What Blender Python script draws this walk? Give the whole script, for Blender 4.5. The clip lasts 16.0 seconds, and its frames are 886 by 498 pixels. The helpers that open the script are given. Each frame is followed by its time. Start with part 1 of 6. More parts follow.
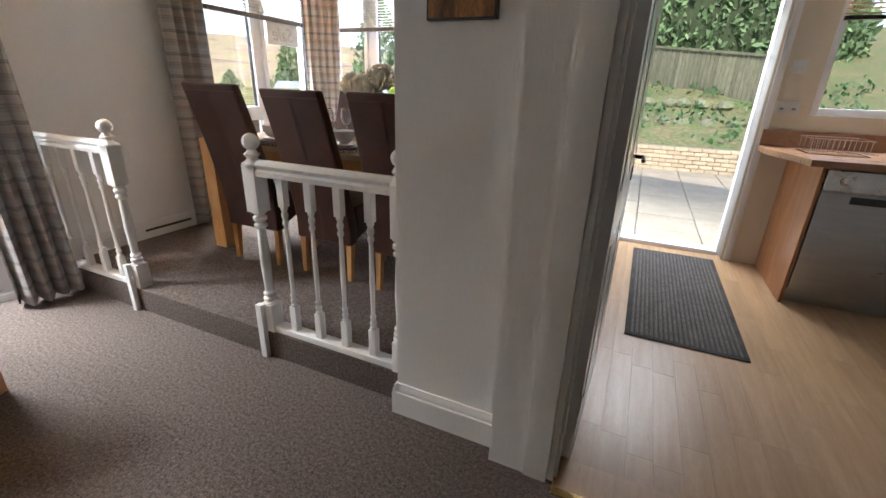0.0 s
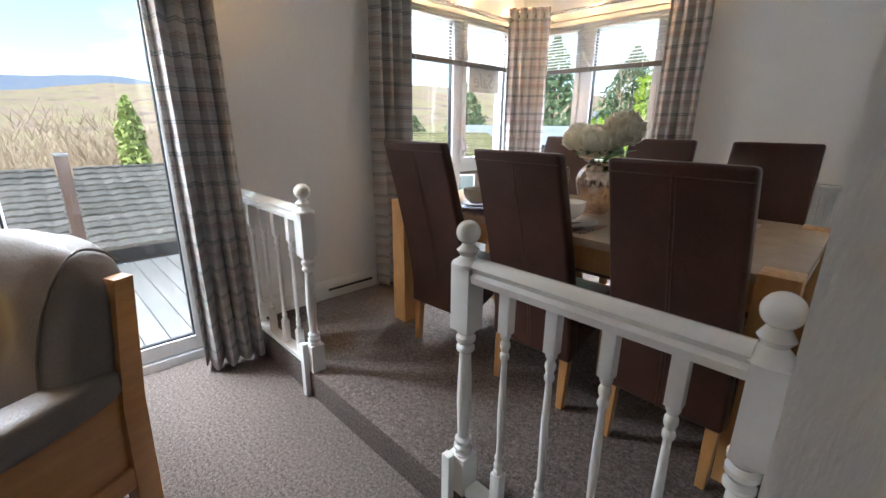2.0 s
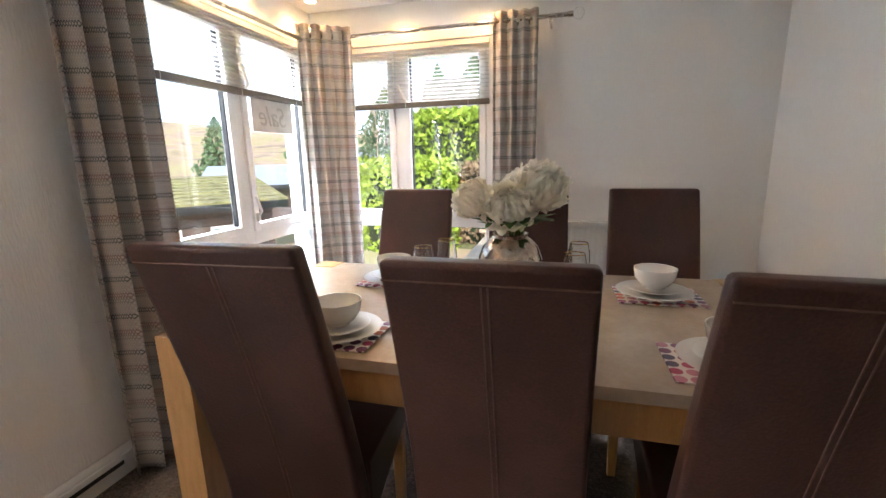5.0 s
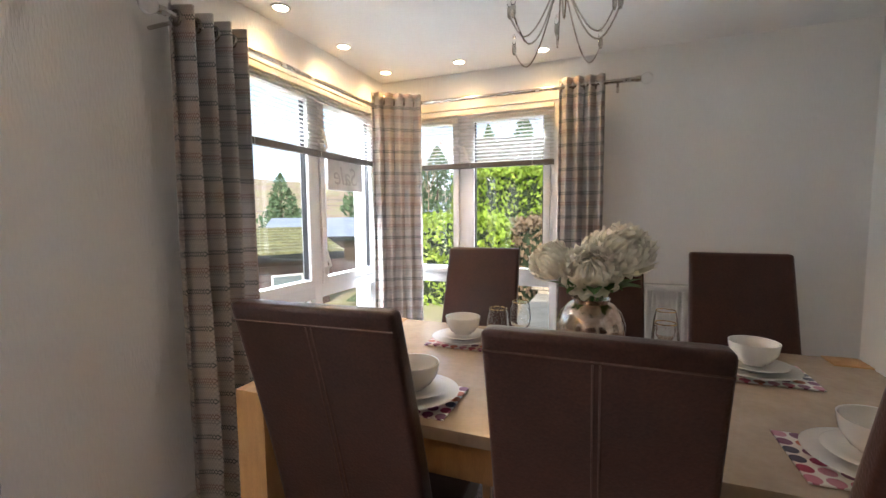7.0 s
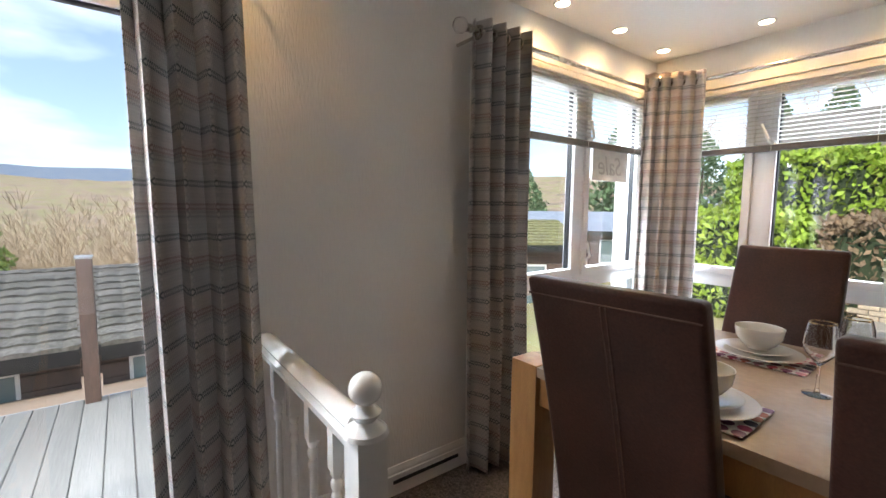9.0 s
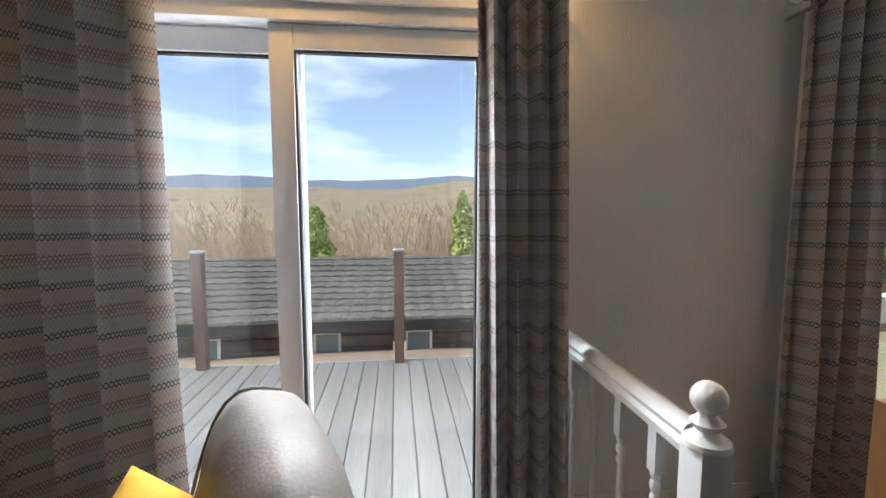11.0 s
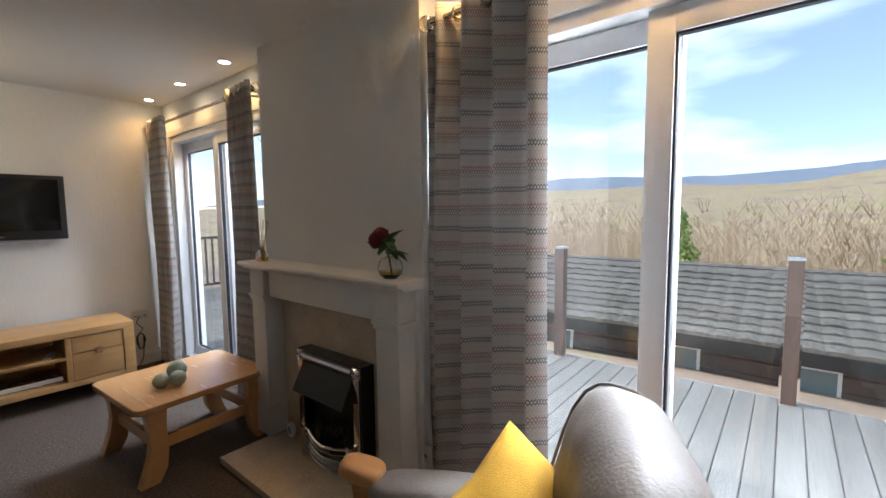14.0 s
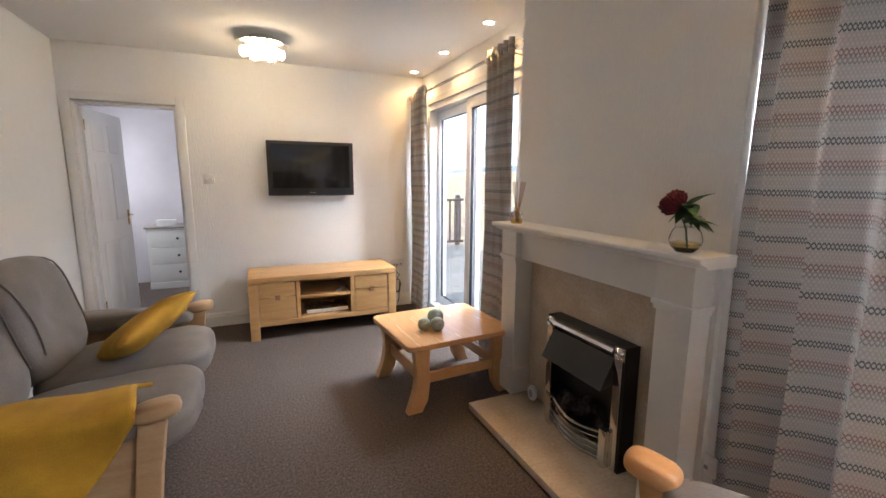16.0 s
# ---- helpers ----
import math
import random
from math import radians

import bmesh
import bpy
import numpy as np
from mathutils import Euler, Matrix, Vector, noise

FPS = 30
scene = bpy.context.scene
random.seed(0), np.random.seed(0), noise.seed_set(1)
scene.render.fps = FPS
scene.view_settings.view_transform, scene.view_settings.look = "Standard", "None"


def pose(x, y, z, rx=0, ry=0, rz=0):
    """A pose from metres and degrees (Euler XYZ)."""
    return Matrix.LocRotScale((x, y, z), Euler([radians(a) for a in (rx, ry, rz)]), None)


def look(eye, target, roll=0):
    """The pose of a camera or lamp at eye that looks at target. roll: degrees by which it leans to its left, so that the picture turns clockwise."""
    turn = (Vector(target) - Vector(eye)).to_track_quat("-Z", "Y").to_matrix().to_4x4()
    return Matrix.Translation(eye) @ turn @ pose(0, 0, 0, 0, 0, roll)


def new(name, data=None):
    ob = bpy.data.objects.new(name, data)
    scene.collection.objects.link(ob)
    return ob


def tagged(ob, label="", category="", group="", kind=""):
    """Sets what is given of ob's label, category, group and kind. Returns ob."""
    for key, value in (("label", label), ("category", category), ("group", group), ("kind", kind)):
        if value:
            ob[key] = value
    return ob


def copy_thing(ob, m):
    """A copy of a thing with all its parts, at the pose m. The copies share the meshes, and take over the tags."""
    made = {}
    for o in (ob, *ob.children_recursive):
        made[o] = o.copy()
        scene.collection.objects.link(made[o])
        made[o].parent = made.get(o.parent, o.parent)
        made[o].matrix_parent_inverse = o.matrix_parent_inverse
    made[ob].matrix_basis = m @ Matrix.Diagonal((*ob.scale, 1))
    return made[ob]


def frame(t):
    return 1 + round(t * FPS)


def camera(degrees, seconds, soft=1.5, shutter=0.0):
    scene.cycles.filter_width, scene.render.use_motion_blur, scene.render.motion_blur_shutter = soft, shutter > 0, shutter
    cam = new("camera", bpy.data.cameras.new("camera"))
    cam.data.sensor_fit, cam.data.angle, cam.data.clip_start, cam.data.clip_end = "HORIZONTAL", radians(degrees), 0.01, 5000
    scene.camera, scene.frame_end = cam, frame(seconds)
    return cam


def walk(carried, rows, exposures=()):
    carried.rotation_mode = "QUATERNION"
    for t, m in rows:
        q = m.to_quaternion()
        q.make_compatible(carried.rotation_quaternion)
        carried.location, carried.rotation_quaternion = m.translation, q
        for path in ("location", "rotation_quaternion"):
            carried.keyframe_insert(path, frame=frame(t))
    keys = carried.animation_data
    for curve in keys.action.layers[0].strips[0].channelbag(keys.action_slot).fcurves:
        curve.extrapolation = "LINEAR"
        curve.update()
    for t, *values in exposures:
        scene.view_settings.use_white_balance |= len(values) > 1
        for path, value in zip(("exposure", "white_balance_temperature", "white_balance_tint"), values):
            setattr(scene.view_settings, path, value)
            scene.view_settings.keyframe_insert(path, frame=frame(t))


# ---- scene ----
cam = camera(92.3, 16.0)
PATH = [
    (0, (0.299, 0.499, 1.285), (-0.46, 2.206, 0.573), 1.8),
    (0.5, (0.223, 0.645, 1.31), (-0.775, 2.245, 0.643), 1.9),
    (1, (0.051, 0.714, 1.317), (-1.125, 2.204, 0.686), 1.3),
    (1.5, (-0.199, 0.81, 1.35), (-1.503, 2.203, 0.751), 0.7),
    (2, (-0.406, 0.952, 1.341), (-1.775, 2.297, 0.779), 0.6),
    (2.5, (-0.623, 1.126, 1.356), (-1.976, 2.495, 0.811), 0.3),
    (3, (-0.849, 1.197, 1.366), (-2.096, 2.662, 0.82), 0.4),
    (3.5, (-1.056, 1.285, 1.369), (-2.149, 2.874, 0.84), -1.0),
    (4, (-1.178, 1.44, 1.367), (-2.039, 3.172, 0.857), -1.1),
    (4.5, (-1.227, 1.548, 1.398), (-1.844, 3.39, 0.921), -1.3),
    (4.7, (-1.236, 1.558, 1.411), (-1.752, 3.436, 0.956), -1.4),
    (6.8, (-1.339, 1.546, 1.45), (-1.987, 3.43, 1.282), -0.5),
    (7, (-1.351, 1.543, 1.451), (-2.08, 3.398, 1.287), -0.5),
    (7.5, (-1.369, 1.537, 1.449), (-2.317, 3.29, 1.282), -0.1),
    (8, (-1.397, 1.51, 1.445), (-2.591, 3.103, 1.259), 0.5),
    (8.5, (-1.424, 1.475, 1.43), (-2.838, 2.876, 1.238), 0.7),
    (9, (-1.423, 1.441, 1.427), (-3.012, 2.639, 1.236), 0.5),
    (9.5, (-1.412, 1.357, 1.429), (-3.131, 2.363, 1.245), 0.4),
    (10, (-1.412, 1.259, 1.431), (-3.241, 2.048, 1.245), 0.5),
    (10.2, (-1.407, 1.223, 1.433), (-3.279, 1.904, 1.246), 0.4),
    (12.3, (-1.485, 1.184, 1.437), (-3.401, 0.647, 1.264), -0.6),
    (12.5, (-1.487, 1.187, 1.43), (-3.373, 0.544, 1.261), -0.7),
    (13, (-1.479, 1.176, 1.428), (-3.277, 0.315, 1.263), -0.9),
    (13.5, (-1.458, 1.167, 1.429), (-3.143, 0.103, 1.261), -0.8),
    (14, (-1.44, 1.152, 1.425), (-2.986, -0.104, 1.248), -0.6),
    (14.5, (-1.417, 1.087, 1.42), (-2.804, -0.341, 1.226), -0.3),
    (15, (-1.398, 1.005, 1.414), (-2.613, -0.568, 1.186), 0.0),
    (15.5, (-1.355, 0.924, 1.402), (-2.382, -0.77, 1.125), 0.1),
    (16, (-1.303, 0.851, 1.389), (-2.097, -0.956, 1.068), 0.3),
]
EXPOSURES = [(0.0, 1.0, 6300, 12), (1.0, 1.1, 5850, 8), (2.0, 0.9, 5800, 8), (3.0, 0.95, 5900, 9), (3.5, 1.1, 6000, 10), (4.7, 1.15, 6150, 11), (7.0, 0.8, 6150, 11), (8.5, 0.72, 6050, 10), (9.2, 0.45, 6050, 10), (10.2, 0.2, 6100, 9),
             (12.5, 0.3, 6000, 9), (14.0, 0.5, 5800, 9), (15.0, 0.95, 5800, 10), (16.0, 1.5, 5950, 12)]
walk(cam, [(t, look(eye, target, roll)) for t, eye, target, roll in PATH], EXPOSURES)

# ---- world, sun, large lights ----
SKY_EL, SKY_ROT = radians(38), radians(165)
world = bpy.data.worlds.new("sky")
scene.world = world
world.use_nodes = True
wn, wl = world.node_tree.nodes, world.node_tree.links
wn.clear()
w_out = wn.new("ShaderNodeOutputWorld")
w_bg = wn.new("ShaderNodeBackground")
w_sky = wn.new("ShaderNodeTexSky")
w_sky.sky_type, w_sky.sun_disc = "NISHITA", False
w_sky.dust_density, w_sky.ozone_density = 0.3, 2.5
w_sky.sun_elevation, w_sky.sun_rotation = SKY_EL, SKY_ROT
w_co = wn.new("ShaderNodeTexCoord")
w_map = wn.new("ShaderNodeMapping")
w_map.inputs["Scale"].default_value = (1.0, 1.0, 3.2)
w_noise = wn.new("ShaderNodeTexNoise")
w_noise.inputs["Scale"].default_value, w_noise.inputs["Detail"].default_value = 2.3, 7
w_ramp = wn.new("ShaderNodeValToRGB")
w_ramp.color_ramp.elements[0].color = (0.16, 0.16, 0.16, 1)
w_ramp.color_ramp.elements[0].position, w_ramp.color_ramp.elements[1].position = 0.50, 0.74
w_mix = wn.new("ShaderNodeMix")
w_mix.data_type = "RGBA"
w_mix.inputs[7].default_value = (7.6, 8.3, 9.4, 1)
wl.new(w_co.outputs["Generated"], w_map.inputs[0])
wl.new(w_map.outputs[0], w_noise.inputs["Vector"])
wl.new(w_noise.outputs["Fac"], w_ramp.inputs[0])
wl.new(w_ramp.outputs[0], w_mix.inputs[0])
wl.new(w_sky.outputs[0], w_mix.inputs[6])
wl.new(w_mix.outputs[2], w_bg.inputs[0])
wl.new(w_bg.outputs[0], w_out.inputs[0])
w_bg.inputs[1].default_value = 0.15

sun_data = bpy.data.lights.new("sun", "SUN")
sun_data.energy, sun_data.angle, sun_data.color = 3.8, radians(0.6), (1.0, 0.94, 0.84)
sun = new("sun", sun_data)
sx, sy = math.sin(SKY_ROT) * math.cos(SKY_EL), math.cos(SKY_ROT) * math.cos(SKY_EL)
sun.matrix_world = look((0, 0, 0), (-sx, -sy, -math.sin(SKY_EL)))


def window_light(name, m, w, h, watts, colour=(0.93, 0.97, 1.0)):
    d = bpy.data.lights.new(name, "AREA")
    d.shape, d.size, d.size_y, d.energy, d.color = "RECTANGLE", w, h, watts, colour
    new(name, d).matrix_world = m


window_light("skylight_patio_door", look((-3.52, 1.0, 2.45), (-1.2, 0.3, 0.8)), 1.0, 0.5, 185)
window_light("skylight_far_patio_door", look((-3.52, -2.5, 2.45), (-0.6, -0.3, 0.6)), 1.5, 0.5, 90)
window_light("skylight_dining_side", look((-3.55, 3.7, 2.65), (-1.2, 3.0, 0.7)), 1.3, 0.45, 260)
window_light("skylight_dining_end", look((-2.25, 5.05, 2.65), (-1.7, 2.6, 0.7)), 1.1, 0.45, 260)
window_light("skylight_kitchen_door", look((0.65, 5.1, 2.4), (0.65, 2.8, 0.4)), 0.8, 0.5, 45)
window_light("skylight_kitchen_window", look((1.8, 5.0, 2.6), (0.3, 2.8, 0.8)), 0.9, 0.45, 60)


# ---- materials ----
def nodes_of(name):
    m = bpy.data.materials.new(name)
    m.use_nodes = True
    return m, m.node_tree.nodes, m.node_tree.links, m.node_tree.nodes["Principled BSDF"]


def mat(name, c1, c2=None, scale=6, rough=0.5, metal=0.0, bump=0.0, bscale=150, stretch=(1, 1, 1), fine=0.25,
        per_object=0.0, per_island=0.0, coat=0.0, spec=0.5, rvar=0.12, detail=5, uv=False, bdist=0.01):
    """A surface with a broad and a fine variation of colour, gloss that varies and a fine relief."""
    m, n, l, p = nodes_of(name)
    c2 = c2 or tuple(0.82 * c for c in c1)
    co = n.new("ShaderNodeTexCoord")
    mp = n.new("ShaderNodeMapping")
    mp.inputs["Scale"].default_value = stretch
    l.new(co.outputs["UV" if uv else "Object"], mp.inputs[0])
    vec = mp.outputs[0]
    if per_object or per_island:
        src = n.new("ShaderNodeObjectInfo").outputs["Random"] if per_object else n.new("ShaderNodeNewGeometry").outputs["Random Per Island"]
        k = n.new("ShaderNodeMath")
        k.operation, k.inputs[1].default_value = "MULTIPLY", 37.0
        l.new(src, k.inputs[0])
        add = n.new("ShaderNodeVectorMath")
        l.new(vec, add.inputs[0])
        l.new(k.outputs[0], add.inputs[1])
        vec = add.outputs[0]
    a = n.new("ShaderNodeTexNoise")
    a.inputs["Scale"].default_value, a.inputs["Detail"].default_value = scale, detail
    b = n.new("ShaderNodeTexNoise")
    b.inputs["Scale"].default_value, b.inputs["Detail"].default_value = bscale, 3
    l.new(vec, a.inputs["Vector"])
    l.new(vec, b.inputs["Vector"])
    r = n.new("ShaderNodeMapRange")
    r.inputs[1].default_value, r.inputs[2].default_value = 0.3, 0.7
    l.new(a.outputs["Fac"], r.inputs[0])
    mx = n.new("ShaderNodeMix")
    mx.data_type = "RGBA"
    mx.inputs[6].default_value, mx.inputs[7].default_value = (*c1, 1), (*c2, 1)
    l.new(r.outputs[0], mx.inputs[0])
    hs = n.new("ShaderNodeHueSaturation")
    l.new(mx.outputs[2], hs.inputs["Color"])
    v = n.new("ShaderNodeMapRange")
    v.inputs[1].default_value, v.inputs[2].default_value = 0.25, 0.75
    v.inputs[3].default_value, v.inputs[4].default_value = 1 - fine, 1 + fine
    l.new(b.outputs["Fac"], v.inputs[0])
    val = v.outputs[0]
    if per_object or per_island:
        q = n.new("ShaderNodeMapRange")
        amount = per_object or per_island
        q.inputs[3].default_value, q.inputs[4].default_value = 1 - amount, 1 + amount
        l.new(src, q.inputs[0])
        mul = n.new("ShaderNodeMath")
        mul.operation = "MULTIPLY"
        l.new(val, mul.inputs[0])
        l.new(q.outputs[0], mul.inputs[1])
        val = mul.outputs[0]
    l.new(val, hs.inputs["Value"])
    l.new(hs.outputs[0], p.inputs["Base Color"])
    rr = n.new("ShaderNodeMapRange")
    rr.inputs[3].default_value, rr.inputs[4].default_value = max(0.02, rough - rvar), min(1, rough + rvar)
    l.new(a.outputs["Fac"], rr.inputs[0])
    l.new(rr.outputs[0], p.inputs["Roughness"])
    p.inputs["Metallic"].default_value = metal
    p.inputs["Coat Weight"].default_value = coat
    p.inputs["Specular IOR Level"].default_value = spec
    if bump:
        bp = n.new("ShaderNodeBump")
        bp.inputs["Strength"].default_value, bp.inputs["Distance"].default_value = bump, bdist
        l.new(b.outputs["Fac"], bp.inputs["Height"])
        l.new(bp.outputs[0], p.inputs["Normal"])
    return m


def glass_mat(name, tint=(1, 1, 1), rough=0.0, ior=1.45):
    m, n, l, p = nodes_of(name)
    p.inputs["Base Color"].default_value = (*tint, 1)
    p.inputs["Transmission Weight"].default_value = 1.0
    p.inputs["Roughness"].default_value = rough
    p.inputs["IOR"].default_value = ior
    return m


def glow_mat(name, colour, strength):
    m, n, l, p = nodes_of(name)
    p.inputs["Base Color"].default_value = (*colour, 1)
    p.inputs["Emission Color"].default_value = (*colour, 1)
    p.inputs["Emission Strength"].default_value = strength
    return m


M_WALL = mat("white_embossed_wallpaper", (0.80, 0.795, 0.775), (0.76, 0.755, 0.735), 1.2, 0.75, bump=0.25, bscale=130, stretch=(1, 1, 0.22), fine=0.02, rvar=0.05)
M_CEIL = mat("white_ceiling_paint", (0.78, 0.78, 0.765), (0.75, 0.75, 0.735), 1.0, 0.85, bump=0.1, bscale=90, fine=0.02, rvar=0.05)
M_GLOSS = mat("white_gloss_paint", (0.80, 0.80, 0.78), (0.76, 0.76, 0.74), 4, 0.22, bump=0.03, bscale=60, fine=0.02, rvar=0.06)
M_SATIN = mat("white_satin_paint", (0.76, 0.75, 0.72), (0.71, 0.70, 0.67), 3, 0.38, bump=0.04, bscale=70, fine=0.02, rvar=0.06)
M_UPVC = mat("white_upvc", (0.80, 0.81, 0.82), (0.76, 0.77, 0.78), 3, 0.3, bump=0.02, bscale=50, fine=0.015, rvar=0.05)
M_GASKET = mat("black_rubber_gasket", (0.02, 0.02, 0.022), None, 20, 0.5)
M_CARPET = mat("brown_twist_carpet", (0.165, 0.133, 0.116), (0.066, 0.053, 0.046), 75, 0.97, bump=0.6, bscale=190, fine=0.7, rvar=0.02, spec=0.12, detail=6, bdist=0.008)
M_GLASS = glass_mat("window_glass")
M_DECK = mat("bleached_decking_timber", (0.185, 0.18, 0.165), (0.135, 0.13, 0.117), 3, 0.8, bump=0.3, bscale=60, stretch=(0.12, 1.6, 1), fine=0.12, per_object=0.09)
M_BROWN = mat("brown_stained_timber", (0.095, 0.055, 0.038), (0.06, 0.036, 0.026), 4, 0.6, bump=0.3, bscale=50, stretch=(1, 1, 0.2), fine=0.2)
M_OAK = mat("warm_oak", (0.52, 0.27, 0.10), (0.40, 0.19, 0.065), 5, 0.4, bump=0.12, bscale=90, stretch=(1, 6, 1), fine=0.12)


# ---- helpers for meshes ----
def root(name, loc=(0, 0, 0), rz=0.0, **tags):
    ob = new(name)
    ob.empty_display_size = 0.1
    ob.matrix_world = pose(*loc, 0, 0, rz)
    return tagged(ob, **tags)


def mesh_of(name, bm, smooth=True, angle=35):
    bm.normal_update()
    me = bpy.data.meshes.new(name)
    for f in bm.faces:
        f.smooth = smooth
    if smooth:
        for e in bm.edges:
            if len(e.link_faces) == 2 and e.calc_face_angle(0) > radians(angle):
                e.smooth = False
    bm.to_mesh(me)
    bm.free()
    return me


def part(name, bm, material, parent=None, label="", smooth=True, angle=35):
    ob = new(name, mesh_of(name, bm, smooth, angle))
    ob.data.materials.append(material)
    if parent is not None:
        ob.parent = parent
    if label:
        ob["label"] = label
    return ob


def box(lo, hi, bevel=0.0, seg=2, bm=None):
    bm = bm or bmesh.new()
    r = bmesh.ops.create_cube(bm, size=1.0)
    c, s = [(a + b) / 2 for a, b in zip(lo, hi)], [abs(b - a) for a, b in zip(lo, hi)]
    for v in r["verts"]:
        v.co = Vector((c[0] + v.co.x * s[0], c[1] + v.co.y * s[1], c[2] + v.co.z * s[2]))
    if bevel:
        es = {e for v in r["verts"] for e in v.link_edges}
        bmesh.ops.bevel(bm, geom=list(es), offset=bevel, segments=seg, affect="EDGES", profile=0.7)
    return bm


def lathe(profile, n=20, bm=None, m=None, close=True):
    """A turned body from (radius, height) pairs about z."""
    bm = bm or bmesh.new()
    rings = []
    for r, z in profile:
        ring = []
        for i in range(n):
            a = 2 * math.pi * i / n
            v = Vector((r * math.cos(a), r * math.sin(a), z))
            ring.append(bm.verts.new(m @ v if m else v))
        rings.append(ring)
    for a, b in zip(rings, rings[1:]):
        for i in range(n):
            bm.faces.new((a[i], a[(i + 1) % n], b[(i + 1) % n], b[i]))
    if close:
        if profile[0][0] > 1e-4:
            bm.faces.new(rings[0][::-1])
        if profile[-1][0] > 1e-4:
            bm.faces.new(rings[-1])
    bmesh.ops.remove_doubles(bm, verts=[v for ring in rings for v in ring], dist=1e-5)
    return bm


def tube(points, r, n=8, bm=None, taper=None):
    """A round rod along points."""
    bm = bm or bmesh.new()
    pts = [Vector(p) for p in points]
    rings, up = [], Vector((0, 0, 1))
    for i, p in enumerate(pts):
        d = (pts[min(i + 1, len(pts) - 1)] - pts[max(i - 1, 0)]).normalized()
        side = d.cross(up if abs(d.z) < 0.95 else Vector((1, 0, 0))).normalized()
        other = side.cross(d)
        rad = r * (taper[i] if taper else 1)
        rings.append([bm.verts.new(p + rad * (math.cos(2 * math.pi * k / n) * side + math.sin(2 * math.pi * k / n) * other)) for k in range(n)])
    for a, b in zip(rings, rings[1:]):
        for k in range(n):
            bm.faces.new((a[k], a[(k + 1) % n], b[(k + 1) % n], b[k]))
    bm.faces.new(rings[0][::-1])
    bm.faces.new(rings[-1])
    bmesh.ops.recalc_face_normals(bm, faces=bm.faces)
    return bm


def extrude_poly(pts, axis, lo, hi, bevel=0.0, seg=2, bm=None):
    """A prism: pts in the two axes other than axis, drawn out from lo to hi."""
    bm = bm or bmesh.new()
    k = "xyz".index(axis)

    def at(p, w):
        c = list(p)
        c.insert(k, w)
        return c
    a = [bm.verts.new(at(p, lo)) for p in pts]
    b = [bm.verts.new(at(p, hi)) for p in pts]
    n = len(pts)
    fs = [bm.faces.new(a), bm.faces.new(b[::-1])]
    fs += [bm.faces.new((a[i], b[i], b[(i + 1) % n], a[(i + 1) % n])) for i in range(n)]
    bmesh.ops.recalc_face_normals(bm, faces=fs)
    if bevel:
        bmesh.ops.bevel(bm, geom=list({e for f in fs[:2] for e in f.edges}), offset=bevel, segments=seg, affect="EDGES", profile=0.7)
    return bm


def ball(c, r, bm=None, sub=2, squash=1.0):
    bm = bm or bmesh.new()
    bmesh.ops.create_icosphere(bm, subdivisions=sub, radius=r, matrix=Matrix.Translation(c) @ Matrix.Diagonal((1, 1, squash, 1)))
    return bm


def structure(name, bm, material, label="", smooth=False):
    return tagged(part(name, bm, material, None, label, smooth), kind="structure", category=name.split("_")[0])


# ---- the large structure ----
CEIL, UP = 2.45, 0.14          # ceiling over the lower floor; the dining floor's step
XW, YE, YT, XR = -3.0, 4.5, -3.58, 0.08   # patio wall, dining end wall, television wall, living room's inner wall


def wall_x(name, x0, x1, y0, y1, z0, z1, holes, material, label):
    """A wall along y with holes (ya, yb, za, zb)."""
    bm = bmesh.new()
    y = y0
    for ya, yb, za, zb in sorted(holes):
        if ya > y:
            box((x0, y, z0), (x1, ya, z1), bm=bm)
        if za > z0:
            box((x0, ya, z0), (x1, yb, za), bm=bm)
        if zb < z1:
            box((x0, ya, zb), (x1, yb, z1), bm=bm)
        y = yb
    if y1 > y:
        box((x0, y, z0), (x1, y1, z1), bm=bm)
    return structure(name, bm, material, label)


def wall_y(name, y0, y1, x0, x1, z0, z1, holes, material, label):
    bm = bmesh.new()
    x = x0
    for xa, xb, za, zb in sorted(holes):
        if xa > x:
            box((x, y0, z0), (xa, y1, z1), bm=bm)
        if za > z0:
            box((xa, y0, z0), (xb, y1, za), bm=bm)
        if zb < z1:
            box((xa, y0, zb), (xb, y1, z1), bm=bm)
        x = xb
    if x1 > x:
        box((x, y0, z0), (x1, y1, z1), bm=bm)
    return structure(name, bm, material, label)


P1, P2 = (-0.04, 1.635, 0.0, 2.145), (-3.42, -1.64, 0.0, 2.145)
WL, WR = (2.98, 4.40, 0.45, 2.22), (-2.90, -1.68, 0.45, 2.20)
wall_x("wall_west", XW - 0.22, XW, YT - 0.12, YE + 0.22, -0.2, CEIL, [P1, P2, WL], M_WALL, "white embossed papered outer wall with patio doors and window")
wall_y("wall_north", YE, YE + 0.22, XW, 2.6, -0.2, CEIL, [WR, (0.20, 1.09, -0.02, 2.06), (1.36, 2.3, 1.17, 2.2)], M_WALL, "white papered end wall with window and back door")
wall_y("wall_south", YT - 0.12, YT, XW, 2.6, -0.2, CEIL, [(-0.72, 0.0, -0.2, 2.01)], M_WALL, "white papered wall that carries the television")
wall_x("wall_living_inner", XR, XR + 0.12, YT, -1.3, -0.2, CEIL, [], M_WALL, "plain white papered inner wall")
wall_y("wall_recess_south", -1.42, -1.3, XR + 0.12, 2.6, -0.2, CEIL, [], M_WALL, "plain white papered wall")
